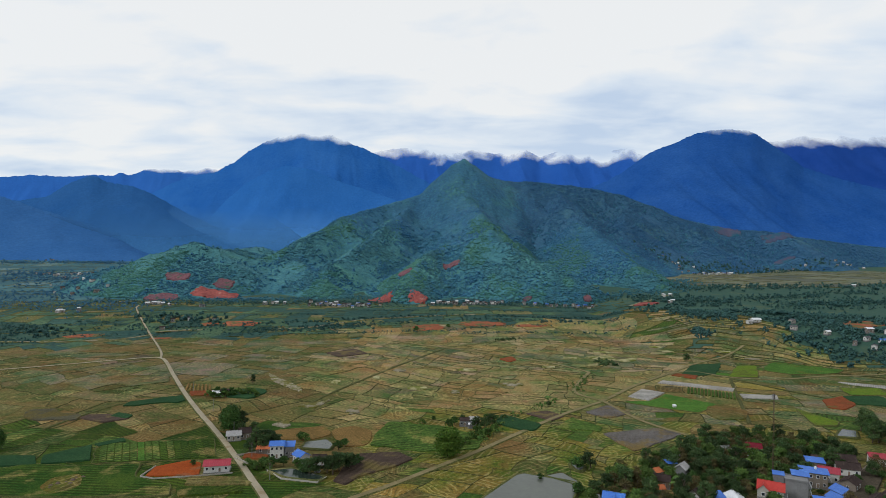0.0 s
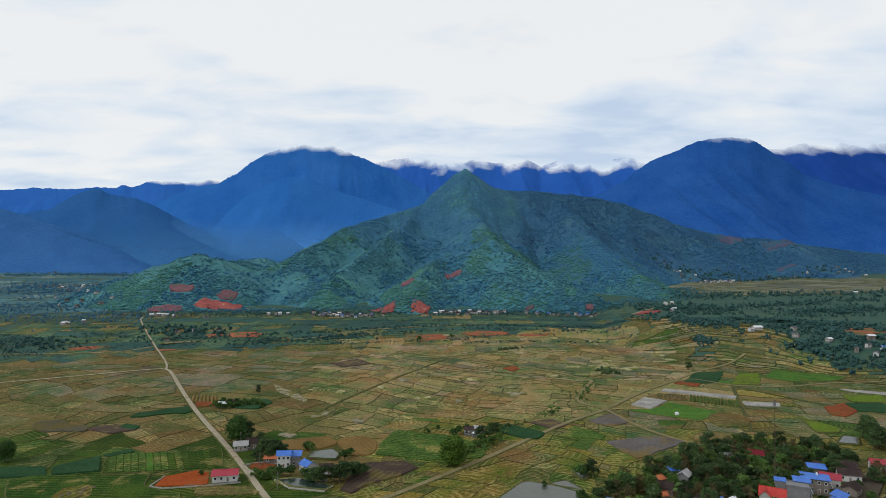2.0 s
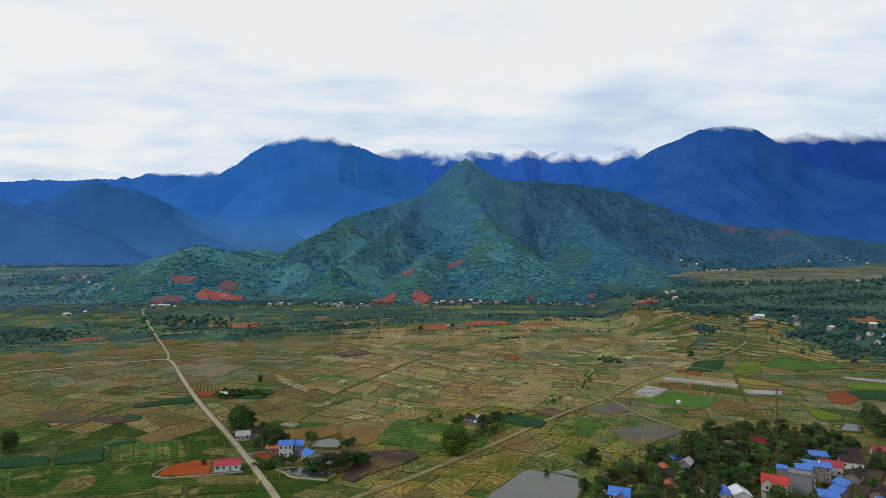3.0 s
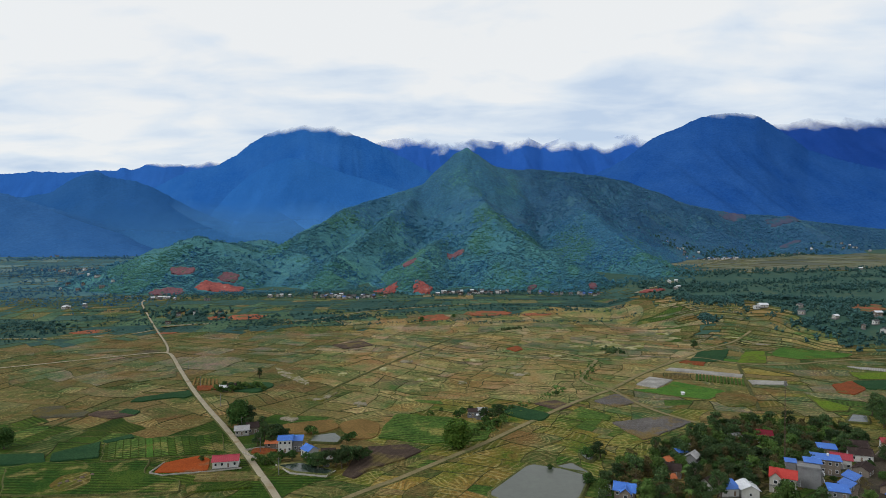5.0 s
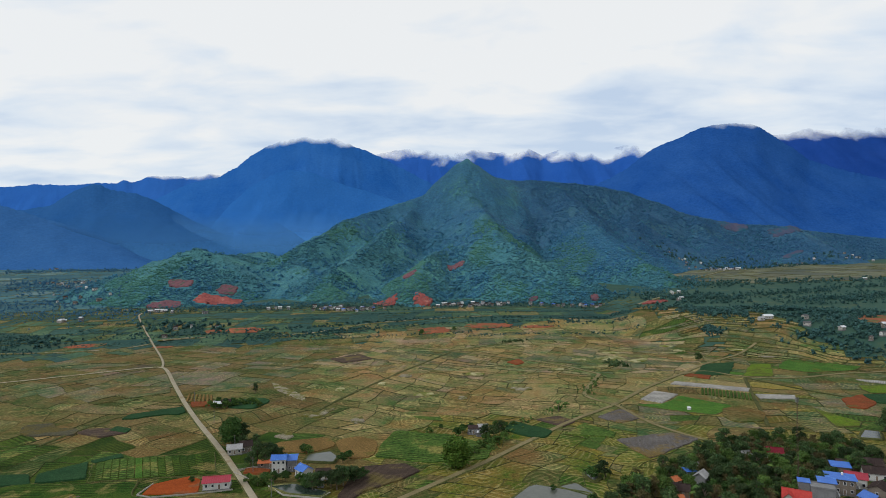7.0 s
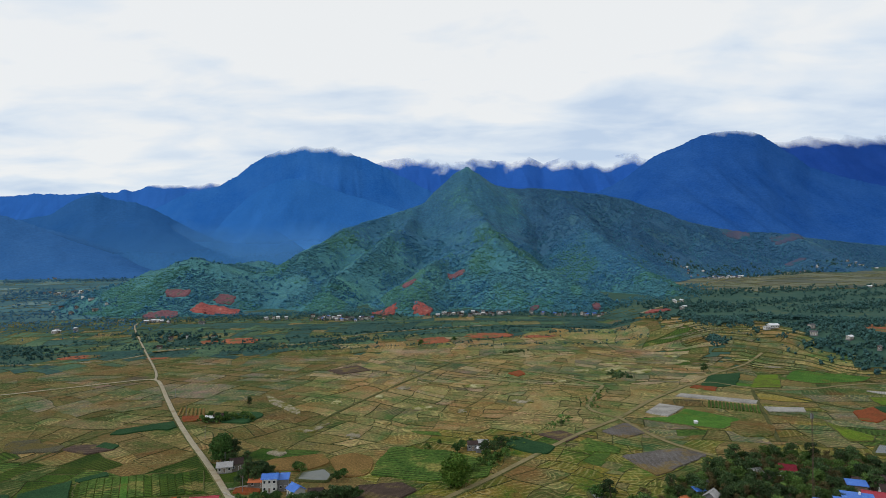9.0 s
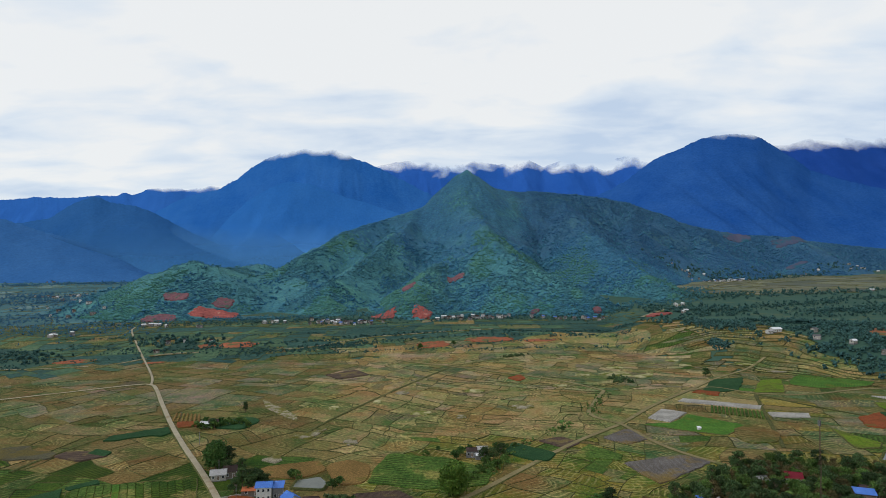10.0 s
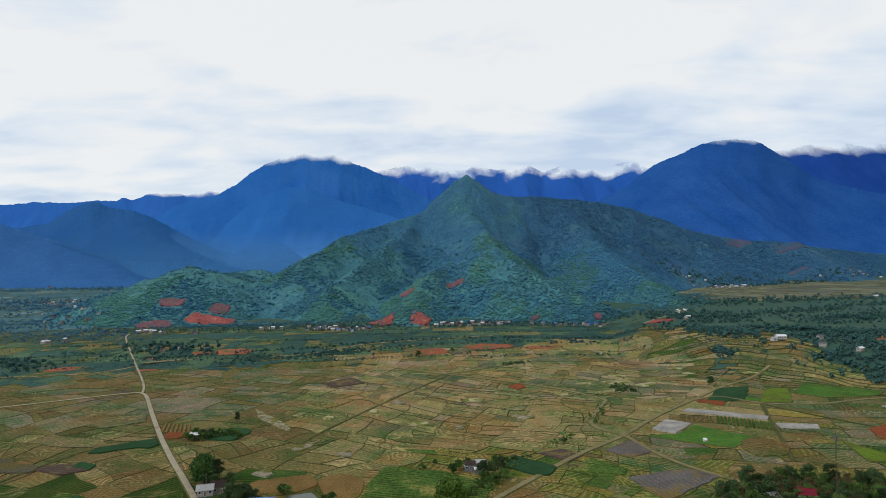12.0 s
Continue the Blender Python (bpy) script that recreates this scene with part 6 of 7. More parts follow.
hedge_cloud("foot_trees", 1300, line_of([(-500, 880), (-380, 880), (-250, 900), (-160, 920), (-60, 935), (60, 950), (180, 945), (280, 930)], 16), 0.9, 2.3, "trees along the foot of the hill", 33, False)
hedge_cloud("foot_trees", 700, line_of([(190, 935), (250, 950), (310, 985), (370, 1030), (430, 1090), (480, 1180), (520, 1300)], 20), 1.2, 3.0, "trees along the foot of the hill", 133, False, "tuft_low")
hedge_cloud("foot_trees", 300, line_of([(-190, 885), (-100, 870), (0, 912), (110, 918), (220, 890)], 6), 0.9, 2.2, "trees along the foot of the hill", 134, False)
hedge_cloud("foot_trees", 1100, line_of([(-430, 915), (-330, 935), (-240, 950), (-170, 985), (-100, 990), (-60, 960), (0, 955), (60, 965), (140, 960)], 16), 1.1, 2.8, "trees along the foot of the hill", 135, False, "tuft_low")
hedge_cloud("knoll_trees", 150, line_of([(-520, 1130), (-476, 1145), (-442, 1195), (-404, 1300), (-350, 1280)], 14), 1.6, 3.6, "larger trees along the top of a wooded knoll", 131, False, "tuft_low")
hedge_cloud("farmyard_wood", 90, blob(-330, 745, 32, 22), 2.0, 4.2, "dark grove round far farmhouses", 34)
hedge_cloud("east_wood", 1500, line_of([(306, 712), (330, 735), (365, 742), (400, 725), (440, 705), (490, 690)], 14), 1.2, 3.8, "tall dark green wood on the east side", 35, False, gaps=0.4)
hedge_cloud("east_wood", 1100, line_of([(470, 800), (540, 830), (620, 850), (700, 880), (780, 900)], 22), 1.4, 4.0, "tall dark green wood on the east side", 36, False, gaps=0.4)
hedge_cloud("east_wood", 420, line_of([(390, 860), (450, 900), (530, 920), (620, 960), (700, 990)], 14), 1.6, 4.2, "row of dark trees between upland meadows", 235, False, gaps=0.3)
hedge_cloud("east_scrub", 1500, lambda rng: ((lambda a, b: (255 + 0.79 * a + 0.61 * b, 650 - 0.61 * a + 0.79 * b))(rng.uniform(-30, 330), 30 + abs(rng.normal()) * 75)), 0.8, 2.6, "dark scrub between meadows on the east side", 236, False, gaps=0.63)
hedge_cloud("terrace_wood", 620, line_of([(430, 470), (404, 520), (378, 563), (360, 607), (330, 690), (300, 760), (275, 805)], 15), 1.0, 3.4, "dark scrub and trees above the terraces", 137, True, gaps=0.42)
hedge_cloud("east_wood", 900, blob(425, 610, 34, 40), 1.2, 3.6, "dense dark green wood on the east side", 138, True)
hedge_cloud("bend_wood", 300, blob(345, 880, 34, 40), 1.5, 3.6, "dark trees round houses at the road bend", 37)
hedge_cloud("terrace_grove", 80, blob(284, 655, 4.5, 8), 1.2, 2.8, "small dark grove on the terraces", 38)
hedge_cloud("upland_hedge", 420, line_of([(430, 1060), (560, 1090), (700, 1090), (850, 1120), (1000, 1200)], 28), 2.0, 5.0, "trees and hedges on the upland fields", 39, False, "tuft_near")
hedge_cloud("upland_village_trees", 330, line_of([(540, 1540), (660, 1500), (760, 1500), (900, 1570), (1080, 1640)], 20), 2.4, 5.0, "trees round the far village", 40, False, "tuft_near")
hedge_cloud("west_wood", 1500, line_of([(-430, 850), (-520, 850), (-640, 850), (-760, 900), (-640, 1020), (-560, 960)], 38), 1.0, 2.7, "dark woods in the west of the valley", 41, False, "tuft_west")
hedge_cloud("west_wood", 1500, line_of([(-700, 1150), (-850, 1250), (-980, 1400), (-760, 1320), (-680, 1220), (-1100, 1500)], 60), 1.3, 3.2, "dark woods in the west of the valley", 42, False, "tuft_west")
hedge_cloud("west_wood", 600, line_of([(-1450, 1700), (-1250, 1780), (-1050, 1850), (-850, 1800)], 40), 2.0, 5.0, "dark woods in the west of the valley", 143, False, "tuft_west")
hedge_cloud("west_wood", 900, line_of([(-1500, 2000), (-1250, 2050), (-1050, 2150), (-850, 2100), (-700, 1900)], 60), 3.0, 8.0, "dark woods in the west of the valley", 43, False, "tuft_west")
for k, (pts, count) in enumerate((([(20, 690), (90, 706), (160, 700), (230, 715)], 150), ([(-420, 640), (-300, 665), (-180, 672), (-90, 690)], 190), ([(-90, 690), (0, 705), (60, 735), (140, 745)], 170),
                                  ([(-480, 760), (-380, 770), (-260, 780), (-140, 800)], 220), ([(-120, 830), (0, 845), (120, 850), (230, 860)], 220), ([(-440, 730), (-340, 700), (-250, 705)], 160))):
    hedge_cloud("field_hedge", count, line_of(pts, 3.0), 0.6, 1.7, "long dark hedge of scrub between fields", 120 + k, False, gaps=0.2)
hedge_cloud("west_hedge", 160, line_of([(-560, 690), (-470, 680), (-420, 650)], 12), 1.2, 3.0, "dark hedge in the west fields", 44)
hedge_cloud("far_field_grove", 40, line_of([(60, 660), (85, 668)], 3), 0.9, 1.8, "low dark bushes between fields", 45, mat="leaf")
hedge_cloud("far_field_grove", 50, blob(147, 540, 5, 7), 1.0, 2.6, "small green grove among paddies", 46, mat="leaf")
hedge_cloud("track_bushes", 90, line_of([(14, 312), (24, 325), (40, 352), (62, 384), (78, 402)], 3.2), 0.5, 1.3, "green bushes along a ditch", 47, mat="leaf_bright")
hedge_cloud("track_bushes", 70, line_of([(95, 425), (106, 455), (118, 480)], 2.4), 0.5, 1.2, "green bushes along a ditch", 48, mat="leaf_bright")

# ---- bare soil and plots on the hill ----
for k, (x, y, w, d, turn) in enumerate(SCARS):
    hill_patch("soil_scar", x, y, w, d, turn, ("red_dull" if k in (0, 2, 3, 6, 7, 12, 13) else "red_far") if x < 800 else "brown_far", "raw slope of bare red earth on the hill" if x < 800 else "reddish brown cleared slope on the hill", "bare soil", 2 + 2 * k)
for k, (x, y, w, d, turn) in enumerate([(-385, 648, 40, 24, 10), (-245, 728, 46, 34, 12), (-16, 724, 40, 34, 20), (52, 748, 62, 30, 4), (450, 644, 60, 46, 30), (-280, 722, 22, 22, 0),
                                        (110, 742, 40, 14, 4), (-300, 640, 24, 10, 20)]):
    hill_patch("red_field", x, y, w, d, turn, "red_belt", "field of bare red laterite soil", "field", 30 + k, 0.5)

# ---- trees of the village ----
VILLAGE = [(57, 226), (60, 240), (82, 268), (104, 287), (127, 303), (142, 317), (183, 318), (205, 305), (200, 225)]
HOUSES = [(68, 236, 7), (104, 243, 5), (113, 237, 7), (135, 243, 9), (148, 246, 10), (164, 258, 8), (173, 268, 6), (177, 282, 5), (192, 282, 9), (183, 267, 9), (163, 245, 8), (150, 234, 8),
          (170, 255, 5), (156, 297, 4), (97, 266, 4), (141, 240, 7), (124, 236, 7), (116, 233, 7), (186, 244, 6), (203, 288, 6), (91, 247, 4), (94.5, 256, 5), (108, 266, 5)]


def plant_village():
    rng = random.Random(21)
    spots = []
    for _ in range(6000):
        x, y = rng.uniform(55, 208), rng.uniform(224, 320)
        if not inside(x, y, VILLAGE) or len(spots) > 262:
            continue
        if any(math.hypot(x - a, y - b) < r - 0.5 for a, b, r in HOUSES):
            continue
        if any(0 < b - y < 13 and abs((x - a) - (y - b) * a / b) < r * 0.75 for a, b, r in HOUSES):
            continue
        if abs((x - 162) * 0.72 - (y - 238) * 0.69) < 4.5 and x > 155:
            continue
        if x > 164 and y < 266 or (x > 150 and y < 275 and rng.random() < 0.4):
            continue
        if any(math.hypot(x - a, y - b) < 3.3 for a, b in spots):
            continue
        spots.append((x, y))
        kind = rng.choices(["broad", "tall", "round", "light", "small", "dry", "palm"], [3.0, 2.0, 3.0, 4.5, 4.5, 5.0, 1.0])[0]
        put_tree(kind, x, y, rng.uniform(0.7, 1.1), rng.uniform(0, 360))


plant_village()
for kind, x, y, size in (("lone", 3.4, 291, 1.48), ("light", 128, 227, 1.0), ("round", 196, 270, 0.8), ("small", 183, 262, 0.8), ("round", 199, 276, 0.7), ("small", 180, 250, 0.8), ("broad", 186, 291, 0.8), ("round", 200, 294, 0.9), ("small", 168, 272, 0.9), ("round", 165, 276, 0.8), ("small", 155, 256, 0.6), ("dry", 205, 283, 0.8), ("small", 159, 249, 0.5), ("round", 188, 280, 0.6), ("dry", 164, 238, 0.7), ("light", 124, 226, 0.8), ("round", 122, 243, 0.7), ("dry", 88, 232, 0.9), ("dry", 82, 234, 0.8), ("light", 77, 233, 0.8), ("broad", 20, 333, 0.7), ("round", 25, 335, 0.8), ("small", 8, 342, 0.9), ("small", 13, 345, 0.9), ("shrub", 30, 345, 1.0), ("small", 27, 350, 0.8),
                         ("palm", 69, 385, 1.0), ("small", 70, 386, 0.6), ("dense", -214, 288, 0.8), ("small", 178, 238, 0.9), ("shrub", 188, 247, 1.1), ("small", 198, 262, 0.9), ("round", 205, 268, 0.8), ("shrub", 194, 258, 1.0), ("dry", 171, 230, 0.8), ("small", 212, 280, 0.9), ("tall", -88, 296, 0.75), ("broad", -84, 298, 0.85), ("tall", -92, 300, 0.7), ("round", -80, 297, 0.9), ("dense", -113, 323, 1.12), ("broad", -116, 328, 0.8), ("tall", -109, 326, 0.7),
                         ("round", -105, 318, 0.8), ("broad", -86, 293, 0.8), ("small", -95, 300, 0.8), ("broad", -57, 262, 0.75), ("round", -50, 266, 0.95),
                         ("broad", -45, 268, 0.85), ("round", -41, 271, 0.9), ("small", -38, 276, 0.9), ("small", -47, 273, 0.9), ("round", -60, 268, 0.7), ("small", -76, 272, 0.9), ("small", -80, 273, 0.8), ("small", -71, 273, 0.9),
                         ("shrub", -84, 270, 1.1), ("shrub", -87, 273, 1.0), ("small", -64, 270, 0.9), ("small", -50, 296, 0.9), ("small", -48, 301, 0.8), ("shrub", -70, 309, 1.2), ("small", -72, 311, 0.8),
                         ("round", 225, 551, 0.95), ("tall", 236, 328, 1.0), ("broad", 239, 336, 1.2), ("tall", 235, 321, 0.95), ("broad", 243, 340, 1.25), ("round", 240, 342, 1.2), ("tall", 238, 331, 0.9), ("broad", 231, 320, 1.0), ("dense", 236, 326, 0.9), ("broad", 243, 322, 1.15), ("broad", 250, 328, 1.2), ("round", 240, 316, 1.1), ("tall", 252, 316, 1.0), ("small", 236, 313, 1.0), ("round", 246, 308, 1.0), ("broad", 256, 322, 1.1),
                         ("small", -150, 403, 1.0), ("round", -145, 398, 0.7), ("small", -141, 404, 0.9), ("shrub", -138, 408, 1.0), ("tall", -137, 436, 0.55), ("shrub", -122, 398, 1.1),
                         ("small", -112, 272, 0.5), ("shrub", -154, 398, 1.2), ("shrub", -150, 394.5, 1.3), ("small", -146, 394.5, 0.6), ("shrub", -142, 396, 1.4), ("small", -139, 399, 0.7), ("shrub", -135, 402, 1.4), ("shrub", -131, 406, 1.3), ("shrub", -126, 404, 1.2), ("small", 63, 274, 1.1), ("round", 70, 277, 0.9), ("small", 67, 279, 0.9), ("shrub", 76, 268, 1.2), ("small", 57, 246, 0.9), ("shrub", 58, 251, 1.0), ("small", 44, 262, 0.5),
                         ("small", 33, 352, 0.6), ("shrub", 38, 356, 0.8), ("small", -4, 350, 0.5), ("shrub", -10, 342, 0.9), ("small", 164, 322, 1.2), ("round", 172, 321, 1.0), ("tall", 160, 318, 0.7), ("dry", 196, 315, 0.9), ("dry", 203, 312, 0.8),
                         ("small", -30, 700, 1.2), ("small", 8, 720, 1.0), ("round", -54, 264, 0.9), ("broad", -47, 264, 0.8), ("round", -43, 274, 0.8), ("round", -93, 292, 0.8),
                         ("broad", -110, 331, 0.9), ("round", -99, 322, 0.7), ("shrub", -82, 268, 1.0), ("shrub", -78, 269, 1.2), ("small", -60, 264, 0.8), ("round", 29, 341, 0.8),
                         ("shrub", 22, 320, 1.2), ("shrub", 26, 324, 1.3), ("shrub", 17, 316, 1.2), ("shrub", 30, 330, 1.2), ("shrub", 13, 308, 1.2), ("shrub", 20, 326, 1.4), ("small", 5, 336, 0.9), ("shrub", 8, 305, 1.1)):
    put_tree(kind, x, y, size * (1.0 if kind == "lone" else 1.15), (x * 37 + y * 11) % 360)

# ---- houses ----
house(-99, 267, 12, 10.6, 6.4, 3.0, rise=1.5, cover="roof_red", windows=4, label="white farmhouse with a crimson ribbed roof beside the lane")
house(-77.4, 285.5, 8, 6.2, 6.2, 6.0, rise=1.2, cover="roof_blue", wall="wall_white", storeys=2, windows=3, label="two-storey pale house with a bright blue metal roof")
house(-72.0, 287.3, 8, 4.0, 4.8, 4.9, roof="shed", rise=0.8, cover="roof_blue", wall="wall_grey", windows=2, label="lower wing with a blue shed roof")
house(-64.5, 279, -48, 6.4, 5.4, 3.2, rise=1.6, cover="roof_blue", wall="wall_white", windows=2, label="small white house with a blue gable roof by the pond")
house(-55.5, 277, 5, 5.6, 4.2, 2.6, rise=1.4, cover="roof_brown", wall="wall_white", windows=2, label="small hut with a dark tiled roof among trees")
house(-54.5, 267, 0, 2.0, 1.8, 2.0, roof="shed", rise=0.3, over=0.2, cover="roof_grey", wall="wall_grey", detail=False, label="tiny grey pump hut at the pond edge")
house(-84.5, 290, 6, 8.0, 3.2, 2.2, roof="shed", rise=0.6, over=0.3, cover="roof_orange", wall="wall_tan", windows=2, label="low outbuilding with a rusty red roof")
house(-106.5, 309.5, 16, 6.6, 5.0, 2.8, rise=1.5, cover="roof_grey", wall="wall_cream", windows=3, label="weathered house with a grey sheet roof beside the lane")
house(-101.8, 312.2, 20, 5.4, 4.4, 3.4, rise=1.8, cover="roof_brown", wall="wall_tan", windows=2, label="house with a steep dark brown tiled roof")
house(-149.0, 399.5, 14, 6.0, 4.4, 2.2, roof="shed", rise=0.6, cover="roof_white", wall="wood", windows=2, label="low hut with a pale sheet roof by the lane")
house(-145, 402, 14, 5.0, 4.6, 2.6, rise=1.1, cover="roof_brown", wall="wood", windows=2, label="plank hut with a dark roof")
house(13.8, 341, 3, 5.2, 4.4, 3.0, rise=1.2, over=0.3, cover="roof_brown", wall="wall_grey", windows=3, label="narrow weathered house among trees in the fields")
house(19.4, 342, 3, 5.4, 4.2, 3.4, roof="shed", rise=0.5, over=0.3, cover="roof_grey", wall="wall_grey", windows=3, label="grey block hut with a sheet roof in the fields")
house(17.0, 336.5, 3, 2.4, 2.0, 1.8, roof="shed", rise=0.3, over=0.2, cover="roof_white", wall="wall_grey", detail=False, label="small white shed beside a field house")
house(151, 386.8, 10, 1.9, 1.5, 1.3, roof="shed", rise=0.4, over=0.2, cover="roof_white", wall="wall_white", detail=False, label="tiny white field hut")
blue_house = house(67.0, 229.6, -22, 7.4, 6.0, 5.6, rise=1.9, cover="roof_blue", wall="wall_tan", storeys=2, windows=3, label="two-storey pale house with a bright blue cross-gabled roof")
gable_wing(blue_house, 0.6, -3.4, 3.8, 2.6, 5.4, 1.7, "wall_tan", "roof_blue")
house(61.5, 238, -8, 4.2, 3.4, 2.2, rise=0.9, over=0.3, cover="roof_grey", wall="wood", windows=2, label="old plank shed with a grey roof")
house(104.5, 243, 40, 5.6, 4.6, 2.8, rise=1.7, cover="roof_brown", wall="wall_white", windows=2, label="small white hut with a brown gable roof")
house(109.5, 238, 2, 7.0, 6.2, 3.0, roof="shed", rise=1.0, cover="roof_blue", wall="wall_white", windows=2, label="house with a low blue sheet roof")
house(117, 236.5, 80, 7.4, 6.4, 3.4, rise=1.7, cover="roof_white", wall="wall_white", windows=2, label="white gabled house with a pale roof")
cream = house(134.0, 242.0, -30, 9.0, 6.4, 5.8, rise=2.2, cover="roof_scarlet", wall="wall_cream", storeys=2, windows=3, label="two-storey cream house with a scarlet roof and a gabled front")
gable_wing(cream, -2.6, -3.7, 4.2, 3.0, 5.8, 2.0, "wall_cream", "roof_scarlet")
balcony(cream, 4.5, 0, 3.0, 1.4, 5.0)
block = house(146.5, 246.0, -24, 8.0, 6.0, 7.6, roof="flat", cover="wall_grey", wall="wall_grey", detail=False, label="plain grey concrete block house with balconies")
for s in (1, 2):
    balcony(block, 4.0, 0, 2.6 * s, 1.3, 4.6)
house(142.0, 251.0, -24, 4.0, 3.4, 7.9, roof="shed", rise=0.5, over=0.3, cover="roof_blue", wall="wall_grey", detail=False, label="stair tower with a blue sheet roof")
house(150.5, 250.0, -24, 6.0, 4.6, 8.2, roof="shed", rise=0.6, over=0.4, cover="roof_blue", wall="wall_grey", detail=False, label="tall narrow house with a blue sheet roof")
canopy_house = house(162.0, 259.5, -24, 10.0, 5.6, 6.2, roof="shed", rise=0.5, over=0.7, cover="roof_blue", wall="wall_tan", storeys=2, windows=4, label="two-storey house under a wide blue canopy roof")
balcony(canopy_house, 5.0, 0, 3.0, 1.3, 4.4)


def water_tank(x, y, z):
    """A small upright steel tank on a roof: ribbed body, lid and two feet."""
    thing = new("water_tank")
    tagged(thing, "small white water tank standing on a blue roof", "tank")
    thing.matrix_basis = pose(x, y, z)
    for name, rings in (("body", ((0.0, 0.42), (0.3, 0.45), (0.6, 0.42), (0.9, 0.45), (1.1, 0.40))), ("lid", ((1.1, 0.30), (1.2, 0.26), (1.26, 0.05)))):
        v = [(r * math.cos(a * math.pi / 6), r * math.sin(a * math.pi / 6), h) for h, r in rings for a in range(12)]
        f = [(k * 12 + a, k * 12 + (a + 1) % 12, k * 12 + 12 + (a + 1) % 12, k * 12 + 12 + a) for k in range(len(rings) - 1) for a in range(12)]
        f.append(tuple(range(len(v) - 12, len(v))))
        part(name, mesh_of(name, v, f, [M["frame"]], shade=True), thing)
    for k in (-0.3, 0.3):
        v, f = [], []
        box(v, f, -0.4, 0.4, k - 0.06, k + 0.06, -0.4, 0.02)
        part("foot", mesh_of("foot", v, f, [M["steel"]]), thing)


water_tank(163.5, 260.5, 6.95)
house(172.5, 265.5, -28, 7.5, 5.2, 4.2, rise=1.7, cover="roof_red", wall="wall_white", windows=3, label="house with a crimson gable roof")
house(175, 279.5, -20, 7.0, 4.4, 3.8, roof="shed", rise=0.8, cover="roof_blue", wall="wood", windows=2, label="shed with a bright blue roof")
house(181, 284.5, -20, 7.5, 4.6, 3.0, rise=1.6, cover="roof_brown", wall="wood", windows=2, label="old house with a dark tiled roof")
house(192, 284.5, -14, 8.5, 6.0, 3.2, rise=2.0, cover="roof_brown", wall="wall_tan", windows=3, label="long house with a dark brown tiled roof")
house(186.5, 274, -20, 9.0, 6.0, 3.2, rise=2.0, cover="roof_brown", wall="wall_white", windows=3, label="long low house with a dark tiled roof")
house(176, 256.5, 42, 8.0, 6.0, 3.2, rise=1.6, cover="roof_brown", wall="wall_tan", windows=2, label="house with a dark tiled roof beside the village lane")
house(165, 247.5, 40, 8.0, 4.0, 2.8, roof="shed", rise=0.9, cover="roof_blue", wall="wall_grey", windows=2, label="street stall roofed with blue sheets")
house(158.5, 240.5, 40, 7.0, 3.6, 2.6, roof="shed", rise=0.8, cover="roof_blue", wall="wall_grey", windows=2, label="street stall roofed with blue sheets")
house(151, 234.5, -20, 6.5, 4.6, 3.0, roof="shed", rise=1.0, cover="roof_blue", wall="wall_grey", windows=2, label="low building with a blue sheet roof")
house(156, 298, -18, 6.4, 5.2, 4.0, rise=1.8, cover="roof_maroon", wall="wall_white", windows=3, label="white house with a dark red roof half hidden by trees")
house(174, 238, 40, 8.0, 5.0, 3.0, rise=1.6, cover="roof_brown", wall="wood", windows=2, label="dark shed with a tiled roof beside the village lane")
house(169, 229.5, 40, 5.0, 3.4, 2.6, roof="shed", rise=0.6, cover="roof_blue", wall="wall_grey", windows=1, label="street stall roofed with blue sheets")
house(185, 244.5, 40, 7.0, 5.0, 3.0, rise=1.6, cover="roof_brown", wall="wall_tan", windows=2, label="small house with a dark roof beside the lane")
house(193, 253, 42, 6.5, 4.6, 2.8, rise=1.4, cover="roof_dull", wall="wall_grey", windows=2, label="grey shed with a dull sheet roof")
house(210, 287.5, -20, 7.0, 5.0, 3.4, rise=1.7, cover="roof_red", wall="wall_white", windows=2, label="white house with a crimson roof at the village edge")
house(97, 267, 30, 4.6, 3.6, 2.8, rise=1.2, cover="roof_orange", wall="wood", windows=2, label="hut with an orange tiled roof under trees")
house(91, 248, 10, 3.4, 3.0, 2.6, rise=1.0, cover="roof_orange", wall="wood", windows=1, label="tiny hut with an orange roof under trees")
house(94.5, 257, -24, 8.0, 5.0, 3.0, rise=1.8, cover="roof_brown", wall="wood", windows=2, label="old house with a dark tiled roof under trees")
house(108, 267, 50, 5.6, 4.6, 4.4, rise=1.6, cover="roof_grey", wall="wall_grey", windows=2, label="grey house half hidden by trees")
house(104.5, 271, 10, 3.6, 3.0, 5.0, roof="shed", rise=0.4, cover="roof_blue", wall="wall_grey", windows=1, label="small block with a blue sheet roof under trees")
house(140, 296, 15, 6.0, 4.6, 3.4, rise=1.4, cover="roof_grey", wall="wall_white", windows=2, label="pale house half hidden by trees")
house(124, 289, 15, 6.0, 4.6, 3.4, rise=1.4, cover="roof_grey", wall="wall_white", windows=2, label="pale house half hidden by trees")
house(110, 283, 15, 5.6, 4.6, 3.2, rise=1.4, cover="roof_grey", wall="wall_white", windows=2, label="pale house half hidden by trees")
ribbon("village_lane", [(150, 222), (162.5, 238.7), (178.4, 256.4), (200.4, 279.2), (225, 300)], 4.6, "lane_dust", "dusty pale lane through the village", lift=0.5)


